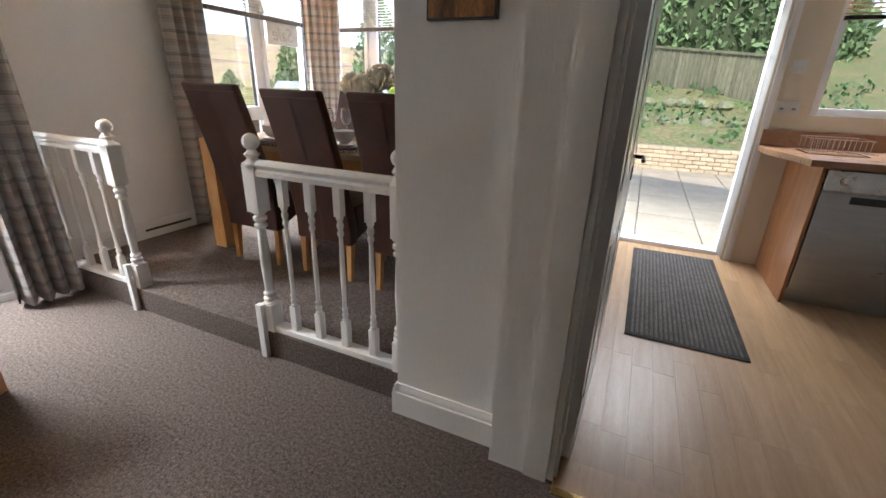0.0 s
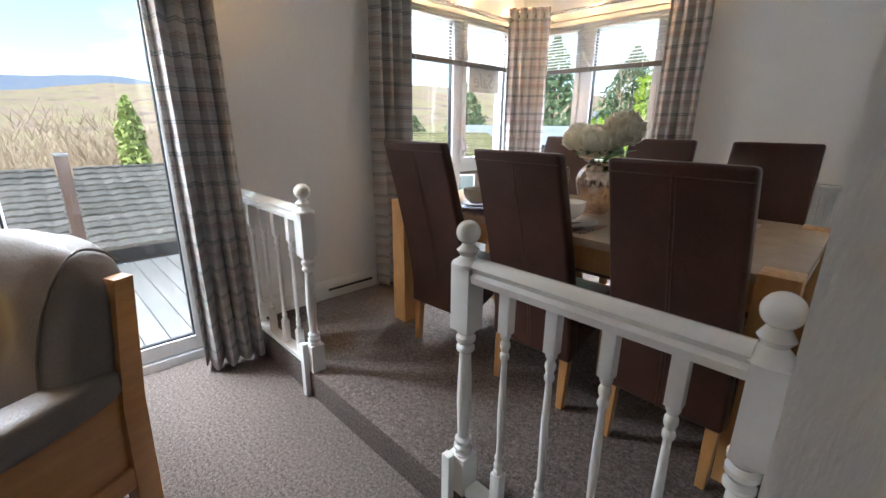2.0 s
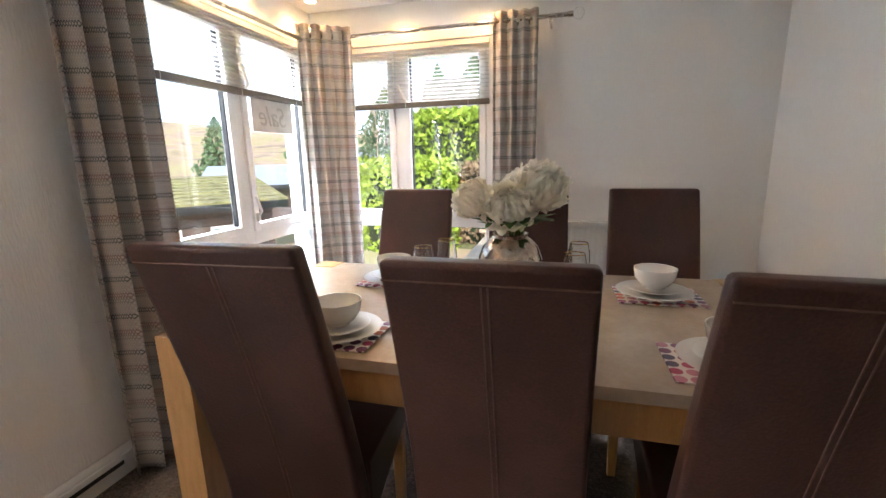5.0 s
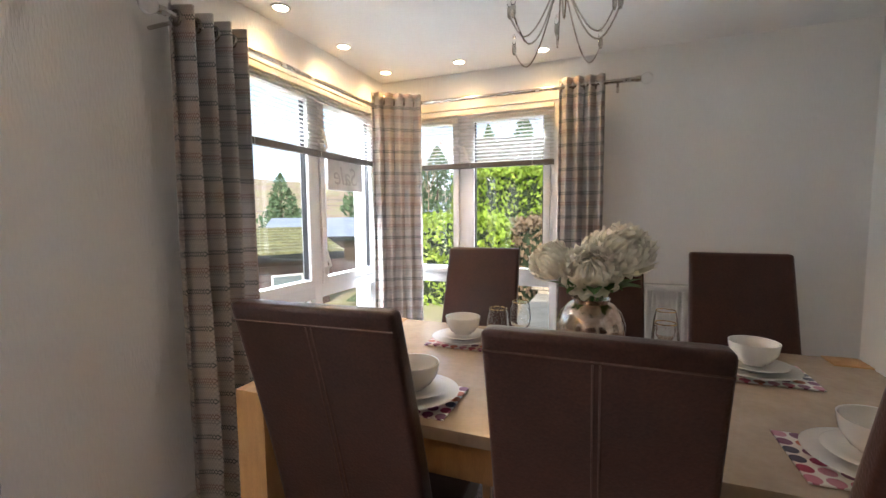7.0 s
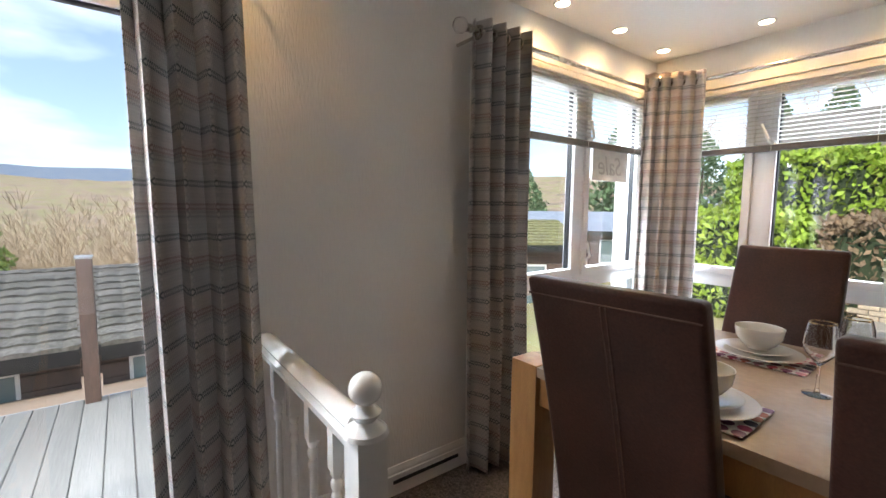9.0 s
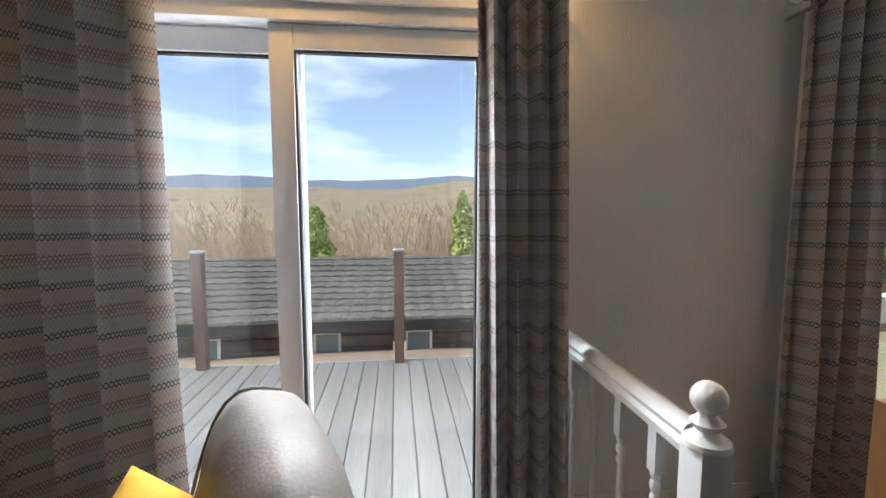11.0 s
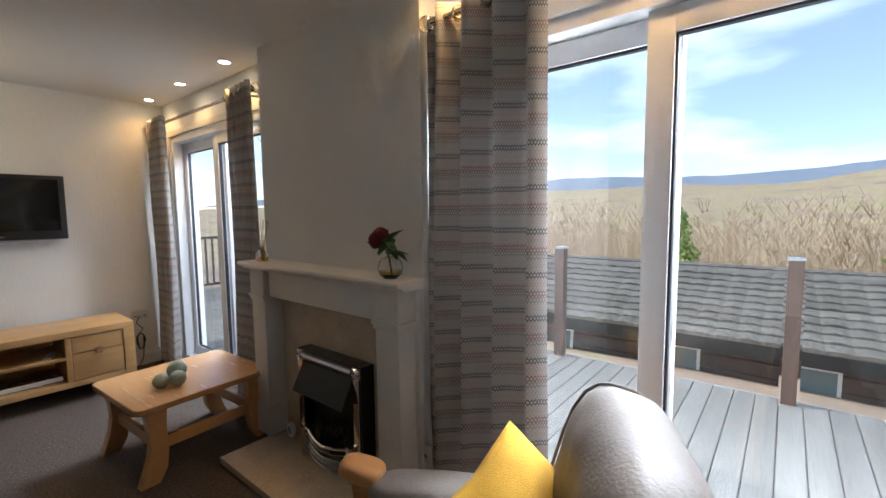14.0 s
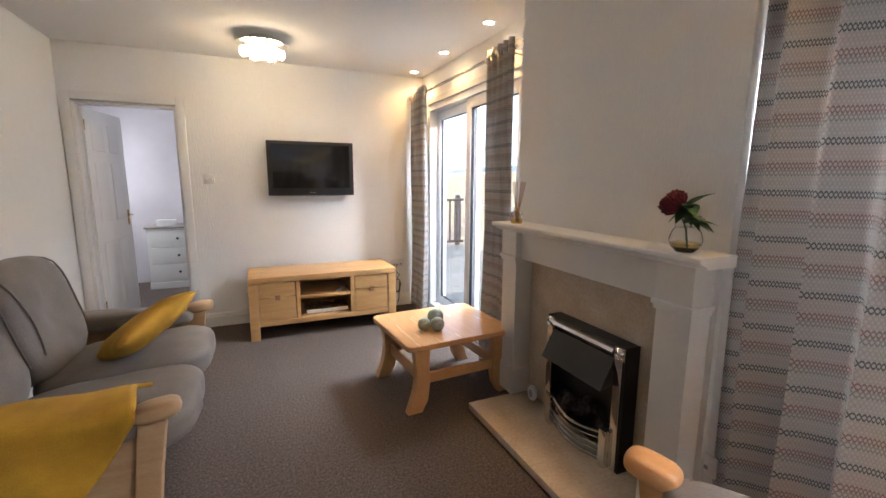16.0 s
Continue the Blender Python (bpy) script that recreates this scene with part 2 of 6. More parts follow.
wall_x("wall_east", 2.5, 2.62, -1.3, YE, -0.2, CEIL, [], M_WALL, "plain white papered wall")
wall_y("wall_picture", 1.745, 1.85, -0.44, 2.5, -0.2, CEIL, [(0.20, 1.26, -0.2, 2.02)], M_WALL, "white embossed papered dividing wall beside the kitchen door")
wall_x("wall_dining_kitchen", -0.06, 0.06, 1.85, YE, -0.2, CEIL, [], M_WALL, "plain white papered wall between dining area and kitchen")
structure("ceiling", box((XW - 0.22, YT - 3.2, CEIL), (2.62, YE + 0.22, CEIL + 0.12)), M_CEIL, "smooth white painted ceiling")
structure("roof", extrude_poly([(XW - 0.24, 2.58), (2.9, 2.58), (-0.2, 3.5)], "y", YT - 3.4, YE + 0.3), M_BROWN, "low pitched roof over the lodge")
structure("floor_living", box((XW - 0.0, YT, -0.15), (2.5, 1.80, 0.0)), M_CARPET, "brown twist pile carpet")
structure("floor_dining", box((XW, 1.80, -0.15), (-0.06, YE, UP), 0.012), M_CARPET, "raised dining floor in brown twist pile carpet", True)
# chimney breast
structure("wall_chimney_breast", box((XW, -1.49, 0.0), (-2.86, -0.12, CEIL)), M_WALL, "white papered chimney breast")
# bedroom beyond the far door
M_BEDWALL = mat("pale_lilac_wall_paint", (0.62, 0.58, 0.60), None, 2, 0.8, bump=0.05, fine=0.02)
wall_x("wall_bedroom_west", -1.32, -1.2, -6.4, YT - 0.12, -0.2, CEIL, [], M_BEDWALL, "pale lilac bedroom wall")
wall_x("wall_bedroom_east", 0.9, 1.02, -6.4, YT - 0.12, -0.2, CEIL, [], M_BEDWALL, "pale lilac bedroom wall")
wall_y("wall_bedroom_south", -6.02, -5.9, -1.32, 1.02, -0.2, CEIL, [], M_BEDWALL, "pale lilac bedroom wall")
structure("floor_bedroom", box((-1.2, -6.4, -0.15), (0.9, YT - 0.0, -0.002)), M_CARPET, "brown carpet")


def skirting(name, a, b, out, z, h=0.13, t=0.018):
    """A moulded skirting board from a to b, standing out along out."""
    a, b, out = Vector((*a, 0)), Vector((*b, 0)), Vector((*out, 0))
    bm = bmesh.new()
    prof = [(0, 0), (t, 0), (t, h * 0.72), (t * 0.75, h * 0.76), (t * 0.8, h * 0.84), (t * 0.45, h * 0.93), (t * 0.35, h), (0, h)]
    ra = [bm.verts.new(a + out * p + Vector((0, 0, z + q))) for p, q in prof]
    rb = [bm.verts.new(b + out * p + Vector((0, 0, z + q))) for p, q in prof]
    n = len(prof)
    for i in range(n):
        bm.faces.new((ra[i], ra[(i + 1) % n], rb[(i + 1) % n], rb[i]))
    bm.faces.new(ra)
    bm.faces.new(rb[::-1])
    bmesh.ops.recalc_face_normals(bm, faces=bm.faces)
    return tagged(part(name, bm, M_GLOSS, None, "white gloss painted moulded skirting board"), kind="structure", category="baseboard")


skirting("baseboard", (XW, 1.86), (XW, 2.96), (1, 0), UP)
skirting("baseboard", (XW, YE), (-0.06, YE), (0, -1), UP)
skirting("baseboard", (-0.06, 1.87), (-0.06, YE - 0.02), (-1, 0), UP)
skirting("baseboard", (-0.44, 1.745), (-0.013, 1.745), (0, -1), 0.0, 0.145)
skirting("baseboard", (-0.44, 1.727), (-0.44, 1.85), (-1, 0), 0.0, 0.145)
skirting("baseboard", (XW + 0.05, YT), (-0.80, YT), (0, 1), 0.0)
skirting("baseboard", (XR, YT), (XR, -1.3), (-1, 0), 0.0)


# ---- windows and patio doors ----
def bar(name, lo, hi, parent, bevel=0.006, material=None, label=""):
    return part(name, box(lo, hi, bevel), material or M_UPVC, parent, label)


def pane(lo, hi, parent):
    ob = part("pane", box(lo, hi), M_GLASS, parent, "clear glass", False)
    ob.visible_shadow = False
    return ob


def patio_door(name, hole, split):
    """A two-panel sliding patio door in the west wall; the panel north of the split slides inside."""
    y0, y1, z0, z1 = hole
    w = root(name, (0, 0, 0), label="white plastic sliding patio door with two glass panels", category="patio door", kind="structure")
    f = part("door_frame", box((XW - 0.16, y0, z0), (XW - 0.004, y0 + 0.05, z1), 0.005), M_UPVC, w)
    for lo, hi in (((XW - 0.16, y1 - 0.05, z0), (XW - 0.004, y1, z1)), ((XW - 0.16, y0 + 0.05, z1 - 0.06), (XW - 0.004, y1 - 0.05, z1)),
                   ((XW - 0.16, y0 + 0.05, z0 - 0.02), (XW - 0.004, y1 - 0.05, z0 + 0.05))):
        part("door_frame", box(lo, hi, 0.005), M_UPVC, w)
    for ya, yb, xa in ((y0 + 0.05, split + 0.04, XW - 0.135), (split - 0.06, y1 - 0.05, XW - 0.075)):
        s = part("sash", box((xa, ya, z0 + 0.055), (xa + 0.05, ya + 0.085, z1 - 0.065), 0.006), M_UPVC, w)
        for lo, hi in (((xa, yb - 0.085, z0 + 0.055), (xa + 0.05, yb, z1 - 0.065)), ((xa, ya + 0.085, z1 - 0.15), (xa + 0.05, yb - 0.085, z1 - 0.065)),
                       ((xa, ya + 0.085, z0 + 0.055), (xa + 0.05, yb - 0.085, z0 + 0.14))):
            part("sash_rail", box(lo, hi, 0.006), M_UPVC, s)
        g0, g1, h0, h1 = ya + 0.085, yb - 0.085, z0 + 0.14, z1 - 0.15
        for lo, hi in (((xa + 0.012, g0, h0), (xa + 0.04, g0 + 0.008, h1)), ((xa + 0.012, g1 - 0.008, h0), (xa + 0.04, g1, h1)),
                       ((xa + 0.012, g0, h1 - 0.008), (xa + 0.04, g1, h1)), ((xa + 0.012, g0, h0), (xa + 0.04, g1, h0 + 0.008))):
            part("gasket", box(lo, hi), M_GASKET, s, "black rubber gasket", False)
        pane((xa + 0.02, g0, h0), (xa + 0.028, g1, h1), s)
    return w


patio_door("door_1", P1, 0.815)
patio_door("door_2", P2, -2.52)


def casement(name, m, w, h, mull, transom, split_top):
    """A window in its own plane: x across, z up, y into the room is negative; mull is the x of the mullion."""
    r = root(name, label="white plastic casement window with fixed and opening lights", category="window", kind="structure")
    r.matrix_world = m
    fw = 0.055
    for lo, hi in (((0, 0, 0), (fw, 0.07, h)), ((w - fw, 0, 0), (w, 0.07, h)), ((fw, 0, h - fw), (w - fw, 0.07, h)), ((fw, 0, 0), (w - fw, 0.07, fw)),
                   ((mull - 0.035, 0, fw), (mull + 0.035, 0.07, h - fw)), ((fw, 0, transom - 0.04), (mull - 0.035, 0.07, transom + 0.04)),
                   ((mull + 0.035, 0, transom - 0.04), (w - fw, 0.07, transom + 0.04))):
        bar("window_frame", lo, hi, r)
    for xa, xb in ((fw, mull - 0.035), (mull + 0.035, w - fw)):
        pane((xa, 0.03, fw), (xb, 0.038, transom - 0.04), r)
        za, zb = transom + 0.04, h - fw
        s = bar("sash", (xa, -0.014, za), (xa + 0.045, 0.05, zb), r)
        for lo, hi in (((xb - 0.045, -0.014, za), (xb, 0.05, zb)), ((xa + 0.045, -0.014, zb - 0.045), (xb - 0.045, 0.05, zb)), ((xa + 0.045, -0.014, za), (xb - 0.045, 0.05, za + 0.045))):
            bar("sash_rail", lo, hi, s)
        for lo, hi in (((xa + 0.045, 0.008, za + 0.045), (xa + 0.052, 0.04, zb - 0.045)), ((xb - 0.052, 0.008, za + 0.045), (xb - 0.045, 0.04, zb - 0.045))):
            part("gasket", box(lo, hi), M_GASKET, s, "black rubber gasket", False)
        pane((xa + 0.045, 0.02, za + 0.045), (xb - 0.045, 0.028, zb - 0.045), s)
    for zz in (transom + 0.10, h - 0.42):
        hd = part("handle", box((mull + 0.045, -0.034, zz), (mull + 0.065, -0.014, zz + 0.05), 0.004), M_GLOSS, r, "white window handle")
        part("lever", tube([(mull + 0.055, -0.03, zz + 0.04), (mull + 0.05, -0.055, zz + 0.06), (mull + 0.01, -0.06, zz + 0.15)], 0.009), M_GLOSS, hd)
    part("window_sill", box((-0.04, -0.05, -0.03), (w + 0.04, 0.0, 0.0), 0.006), M_GLOSS, r)
    return r


casement("window_1", Matrix.Translation((XW - 0.015, WL[0], WL[2])) @ pose(0, 0, 0, 0, 0, 90), WL[1] - WL[0], WL[3] - WL[2], 0.70, 0.53, True)
casement("window_2", Matrix.Translation((WR[0], YE + 0.015, WR[2])), WR[1] - WR[0], WR[3] - WR[2], 0.55, 0.53, True)
# timber linings round the openings
for nm, (y0, y1, z0, z1) in (("trim", P1), ("trim", P2)):
    bm = bmesh.new()
    for lo, hi in (((XW - 0.003, y0 - 0.05, 0.0), (XW + 0.012, y0, z1 + 0.05)), ((XW - 0.003, y1, 0.0), (XW + 0.012, y1 + 0.05, z1 + 0.05)), ((XW - 0.003, y0, z1), (XW + 0.012, y1, z1 + 0.05))):
        box(lo, hi, 0.003, bm=bm)
    tagged(part(nm, bm, M_GLOSS, None, "white painted architrave round the patio door"), kind="structure", category="trim")
# ---- more materials ----
def curtain_mat():
    """Woven cloth with bands of ogee chains, darker and paler band by band; u and v are metres of cloth."""
    m, n, l, p = nodes_of("ogee_patterned_curtain_cloth")
    uvn = n.new("ShaderNodeUVMap")
    sep = n.new("ShaderNodeSeparateXYZ")
    l.new(uvn.outputs[0], sep.inputs[0])

    def op(kind, a, b=None, c=None):
        k = n.new("ShaderNodeMath")
        k.operation = kind
        for i, v in enumerate((a, b, c)):
            if v is None:
                continue
            if isinstance(v, (int, float)):
                k.inputs[i].default_value = v
            else:
                l.new(v, k.inputs[i])
        return k.outputs[0]
    u, v = sep.outputs[0], sep.outputs[1]
    row = 0.0215
    vr = op("DIVIDE", v, row)
    idx = op("FLOOR", vr)
    fr = op("SUBTRACT", op("FRACT", vr), 0.5)
    wave = op("MULTIPLY", op("COSINE", op("MULTIPLY", u, 2 * math.pi / 0.018)), 0.42)
    d = op("MINIMUM", op("ABSOLUTE", op("SUBTRACT", fr, wave)), op("ABSOLUTE", op("ADD", fr, wave)))
    line = op("MAXIMUM", op("SUBTRACT", 1.0, op("MULTIPLY", d, 4.2)), 0.0)
    line = op("MINIMUM", op("MULTIPLY", line, 1.5), 1.0)
    band = op("FLOORED_MODULO", idx, 7.0)
    dark = op("COMPARE", band, 0.0, 0.1)
    thin = op("COMPARE", band, 3.0, 0.1)
    red = op("COMPARE", band, 4.0, 0.1)
    weave = op("MULTIPLY", op("SINE", op("MULTIPLY", v, 2 * math.pi / 0.0054)), op("SINE", op("MULTIPLY", u, 2 * math.pi / 0.0062)))
    hatch = op("ADD", 0.12, op("MULTIPLY", weave, 0.10))
    weight = op("ADD", op("MULTIPLY", dark, 0.62), op("ADD", op("MULTIPLY", red, 0.42), op("ADD", op("MULTIPLY", thin, 0.28), 0.20)))
    amount = op("ADD", op("MULTIPLY", line, weight), hatch)
    wide = op("GREATER_THAN", op("SINE", op("MULTIPLY", v, 2 * math.pi / (7 * row))), 0.0)
    base = n.new("ShaderNodeMix")
    base.data_type = "RGBA"
    base.inputs[6].default_value, base.inputs[7].default_value = (0.62, 0.56, 0.52, 1), (0.61, 0.58, 0.55, 1)
    l.new(wide, base.inputs[0])
    mx = n.new("ShaderNodeMix")
    mx.data_type = "RGBA"
    ink = n.new("ShaderNodeMix")
    ink.data_type = "RGBA"
    ink.inputs[6].default_value, ink.inputs[7].default_value = (0.085, 0.10, 0.105, 1), (0.16, 0.075, 0.07, 1)
    l.new(red, ink.inputs[0])
    l.new(ink.outputs[2], mx.inputs[7])
    l.new(base.outputs[2], mx.inputs[6])
    l.new(op("MINIMUM", amount, 1.0), mx.inputs[0])
    weave = n.new("ShaderNodeTexNoise")
    weave.inputs["Scale"].default_value = 420
    l.new(uvn.outputs[0], weave.inputs["Vector"])
    bp = n.new("ShaderNodeBump")
    bp.inputs["Strength"].default_value, bp.inputs["Distance"].default_value = 0.35, 0.003
    l.new(weave.outputs["Fac"], bp.inputs["Height"])
    l.new(bp.outputs[0], p.inputs["Normal"])
    l.new(mx.outputs[2], p.inputs["Base Color"])
    p.inputs["Roughness"].default_value = 0.9
    p.inputs["Sheen Weight"].default_value = 0.15
    lit = n.new("ShaderNodeBsdfTranslucent")
    l.new(mx.outputs[2], lit.inputs[0])
    both = n.new("ShaderNodeMixShader")
    both.inputs[0].default_value = 0.25
    l.new(p.outputs[0], both.inputs[1])
    l.new(lit.outputs[0], both.inputs[2])
    l.new(both.outputs[0], n["Material Output"].inputs[0])
    return m


M_CURTAIN = curtain_mat()
M_STEEL = mat("brushed_steel", (0.55, 0.52, 0.48), (0.45, 0.43, 0.40), 20, 0.25, metal=1.0, bump=0.02, fine=0.05)
M_CHROME = mat("polished_chrome", (0.80, 0.80, 0.80), (0.72, 0.72, 0.72), 12, 0.1, metal=1.0, fine=0.02, rvar=0.05)
M_CRYSTAL = glass_mat("clear_crystal_glass", (1, 1, 1), 0.02, 1.5)
M_DARKRAIL = mat("dark_grey_blind_stack", (0.10, 0.095, 0.09), None, 30, 0.45, fine=0.2)
M_SLAT = mat("white_blind_slat", (0.72, 0.72, 0.70), None, 10, 0.4, fine=0.03)
M_LEATHER = mat("dark_brown_leather", (0.066, 0.0255, 0.018), (0.040, 0.0165, 0.012), 5, 0.33, bump=0.3, bscale=170, fine=0.25, rvar=0.06, bdist=0.003, spec=0.35)
M_SEAM = mat("brown_stitching", (0.10, 0.055, 0.04), None, 50, 0.6)
M_LEGOAK = mat("honey_oak_leg", (0.50, 0.27, 0.095), (0.40, 0.20, 0.07), 7, 0.4, stretch=(6, 6, 1), bump=0.08, bscale=80, fine=0.1)
M_STONE = mat("travertine_table_top", (0.47, 0.375, 0.28), (0.40, 0.31, 0.225), 9, 0.24, bump=0.02, bscale=55, fine=0.06, rvar=0.03, detail=9)
M_CHINA = mat("white_glazed_china", (0.78, 0.76, 0.71), (0.74, 0.72, 0.67), 8, 0.18, fine=0.02, coat=0.4)
M_GOLD = mat("gold_rim", (0.75, 0.50, 0.20), None, 30, 0.2, metal=1.0)
M_MERCURY = mat("mottled_silver_vase", (0.66, 0.57, 0.48), (0.40, 0.30, 0.24), 34, 0.18, metal=1.0, bump=0.12, bscale=60, fine=0.2)
M_PETAL = mat("cream_petal", (0.92, 0.90, 0.82), (0.89, 0.86, 0.76), 20, 0.7, fine=0.06)
tr = M_PETAL.node_tree.nodes.new("ShaderNodeBsdfTranslucent")
tr.inputs[0].default_value = (0.90, 0.87, 0.76, 1)
tm_ = M_PETAL.node_tree.nodes.new("ShaderNodeMixShader")
tm_.inputs[0].default_value = 0.42
M_PETAL.node_tree.links.new(M_PETAL.node_tree.nodes["Principled BSDF"].outputs[0], tm_.inputs[1])
M_PETAL.node_tree.links.new(tr.outputs[0], tm_.inputs[2])
M_PETAL.node_tree.links.new(tm_.outputs[0], M_PETAL.node_tree.nodes["Material Output"].inputs[0])
M_LEAF = mat("green_leaf", (0.045, 0.12, 0.03), (0.025, 0.07, 0.02), 18, 0.45, fine=0.2)
M_STEMLEAF = mat("fresh_green_leaf", (0.085, 0.20, 0.035), (0.05, 0.125, 0.025), 18, 0.45, fine=0.2)
M_ROSE = mat("dark_red_petal", (0.16, 0.004, 0.022), (0.07, 0.002, 0.012), 25, 0.6, fine=0.15)
M_LIGHTOAK = mat("light_lacquered_oak", (0.58, 0.36, 0.15), (0.50, 0.285, 0.11), 4, 0.35, stretch=(1, 7, 7), bump=0.06, bscale=60, fine=0.1)
M_COFFEE = mat("varnished_beech", (0.60, 0.35, 0.16), (0.53, 0.29, 0.125), 4, 0.24, stretch=(7, 1, 7), bump=0.05, bscale=60, fine=0.08)
M_MARBLE = mat("beige_marble", (0.60, 0.51, 0.40), (0.50, 0.40, 0.29), 7, 0.22, bump=0.02, bscale=60, fine=0.12, detail=9)
M_BLACK = mat("black_metal", (0.012, 0.012, 0.013), None, 12, 0.4, fine=0.2)
M_COAL = mat("black_coals", (0.02, 0.02, 0.022), (0.05, 0.045, 0.04), 30, 0.9, bump=0.6, bscale=60)
M_GREYLEATHER = mat("taupe_grey_leather", (0.225, 0.20, 0.182), (0.175, 0.155, 0.142), 4, 0.50, bump=0.35, bscale=120, fine=0.1, rvar=0.08, bdist=0.004, spec=0.32)
M_MUSTARD = mat("mustard_velvet", (0.56, 0.31, 0.022), (0.42, 0.22, 0.014), 9, 0.85, bump=0.3, bscale=300, fine=0.15, rvar=0.03)
M_SCREEN = mat("glossy_black_screen", (0.006, 0.006, 0.007), None, 3, 0.12, fine=0.02, rvar=0.02)
M_PLASTIC = mat("white_plastic", (0.75, 0.75, 0.73), None, 10, 0.35, fine=0.02)
M_GREYPLASTIC = mat("grey_plastic", (0.30, 0.31, 0.32), None, 10, 0.4)
M_CELADON = mat("crackled_celadon_glaze", (0.24, 0.32, 0.27), (0.36, 0.40, 0.34), 26, 0.25, bump=0.05, bscale=120, fine=0.25, coat=0.4)
M_BRASS = mat("brass", (0.62, 0.42, 0.16), None, 20, 0.25, metal=1.0)
M_BULB = glow_mat("warm_bulb_glow", (1.0, 0.72, 0.38), 14)
M_SPOT = glow_mat("warm_downlight_glow", (1.0, 0.80, 0.52), 22)
M_AMBER = glass_mat("amber_oil", (0.95, 0.62, 0.12), 0.0, 1.36)
M_REED = mat("reed_stick", (0.45, 0.28, 0.14), None, 30, 0.7)


# ---- balustrades at the step ----
def turned(r, z0, z1):
    """The turned middle of a newel or spindle."""
    h = z1 - z0
    rows = [(0.95, 0), (0.95, 0.02), (0.62, 0.035), (0.9, 0.055), (0.9, 0.075), (0.6, 0.09), (0.82, 0.115), (0.82, 0.13), (0.55, 0.15), (0.62, 0.3), (0.72, 0.45),
            (0.66, 0.62), (0.56, 0.78), (0.54, 0.82), (0.85, 0.84), (0.85, 0.86), (0.6, 0.88), (0.9, 0.91), (0.9, 0.935), (0.62, 0.955), (0.95, 0.98), (0.95, 1.0)]
    return [(r * a, z0 + h * b) for a, b in rows[::-1]][::-1]


def newel(parent, x, y, half=False):
    bm = box((x - 0.035, y - 0.035, UP), (x + 0.035, y + 0.035, 0.285), 0.004)
    part("step_fillet", box((x - 0.038, y - 0.062, 0.0), (x - 0.004, y - 0.036, 0.29), 0.002), M_GLOSS, parent)
    lathe(turned(0.034, 0.280, 0.747), 20, bm, Matrix.Translation((x, y, 0)))
    box((x - 0.035, y - 0.035, 0.742), (x + 0.035, y + 0.035, 0.947), 0.004, bm=bm)
    cap = lathe([(0.05, 0.947), (0.046, 0.957), (0.03, 0.967), (0.022, 0.977), (0.03, 0.987), (0.034, 0.994), (0.022, 1.004), (0.018, 1.014)], 20, m=Matrix.Translation((x, y, 0)))
    part("newel_post", bm, M_GLOSS, parent)
    part("newel_cap", cap, M_GLOSS, parent)
    part("ball_finial", ball((x, y, 1.045), 0.036, sub=3), M_GLOSS, parent)


def balustrade(x0, x1, xn, spindles, label):
    y = 1.835
    b = root("balustrade", (0, 0, 0), label=label, category="balustrade", group="balustrades at the dining step")
    newel(b, xn, y)
    rail = [(y - 0.03, 0.907), (y - 0.033, 0.927), (y - 0.022, 0.937), (y - 0.031, 0.954), (y - 0.02, 0.970), (y, 0.975), (y + 0.02, 0.970), (y + 0.031, 0.954), (y + 0.022, 0.937), (y + 0.033, 0.927), (y + 0.03, 0.907)]
    part("handrail", extrude_poly(rail, "x", x0, x1), M_GLOSS, b, angle=50)
    part("base_rail", box((x0, y - 0.03, UP + 0.004), (x1, y + 0.03, UP + 0.034), 0.005), M_GLOSS, b)
    for i in range(spindles):
        x = x0 + (x1 - x0) * (i + 0.75) / (spindles + 0.5)
        bm = box((x - 0.017, y - 0.017, UP + 0.03), (x + 0.017, y + 0.017, 0.30), 0.003)
        lathe(turned(0.0165, 0.30, 0.782), 12, bm, Matrix.Translation((x, y, 0)))
        box((x - 0.017, y - 0.017, 0.782), (x + 0.017, y + 0.017, 0.912), 0.003, bm=bm)
        part("spindle", bm, M_GLOSS, b)
    return b


balustrade(XW, -2.25, -2.215, 4, "white gloss painted balustrade with turned spindles by the patio wall")
rb = balustrade(-1.16, -0.50, -1.20, 4, "white gloss painted balustrade with turned spindles by the dividing wall")
bm = box((-0.50, 1.80, UP), (-0.44, 1.87, 0.285), 0.004)
lathe(turned(0.034, 0.285, 0.742), 20, bm, Matrix.Translation((-0.475, 1.835, 0)))
box((-0.50, 1.80, 0.742), (-0.44, 1.87, 0.947), 0.004, bm=bm)
lathe([(0.042, 0.947), (0.03, 0.967), (0.02, 0.977), (0.03, 0.992), (0.018, 1.014)], 20, bm, Matrix.Translation((-0.475, 1.835, 0)))
part("wall_newel", bm, M_GLOSS, rb)
part("ball_finial", ball((-0.475, 1.835, 1.042), 0.034, sub=3), M_GLOSS, rb)


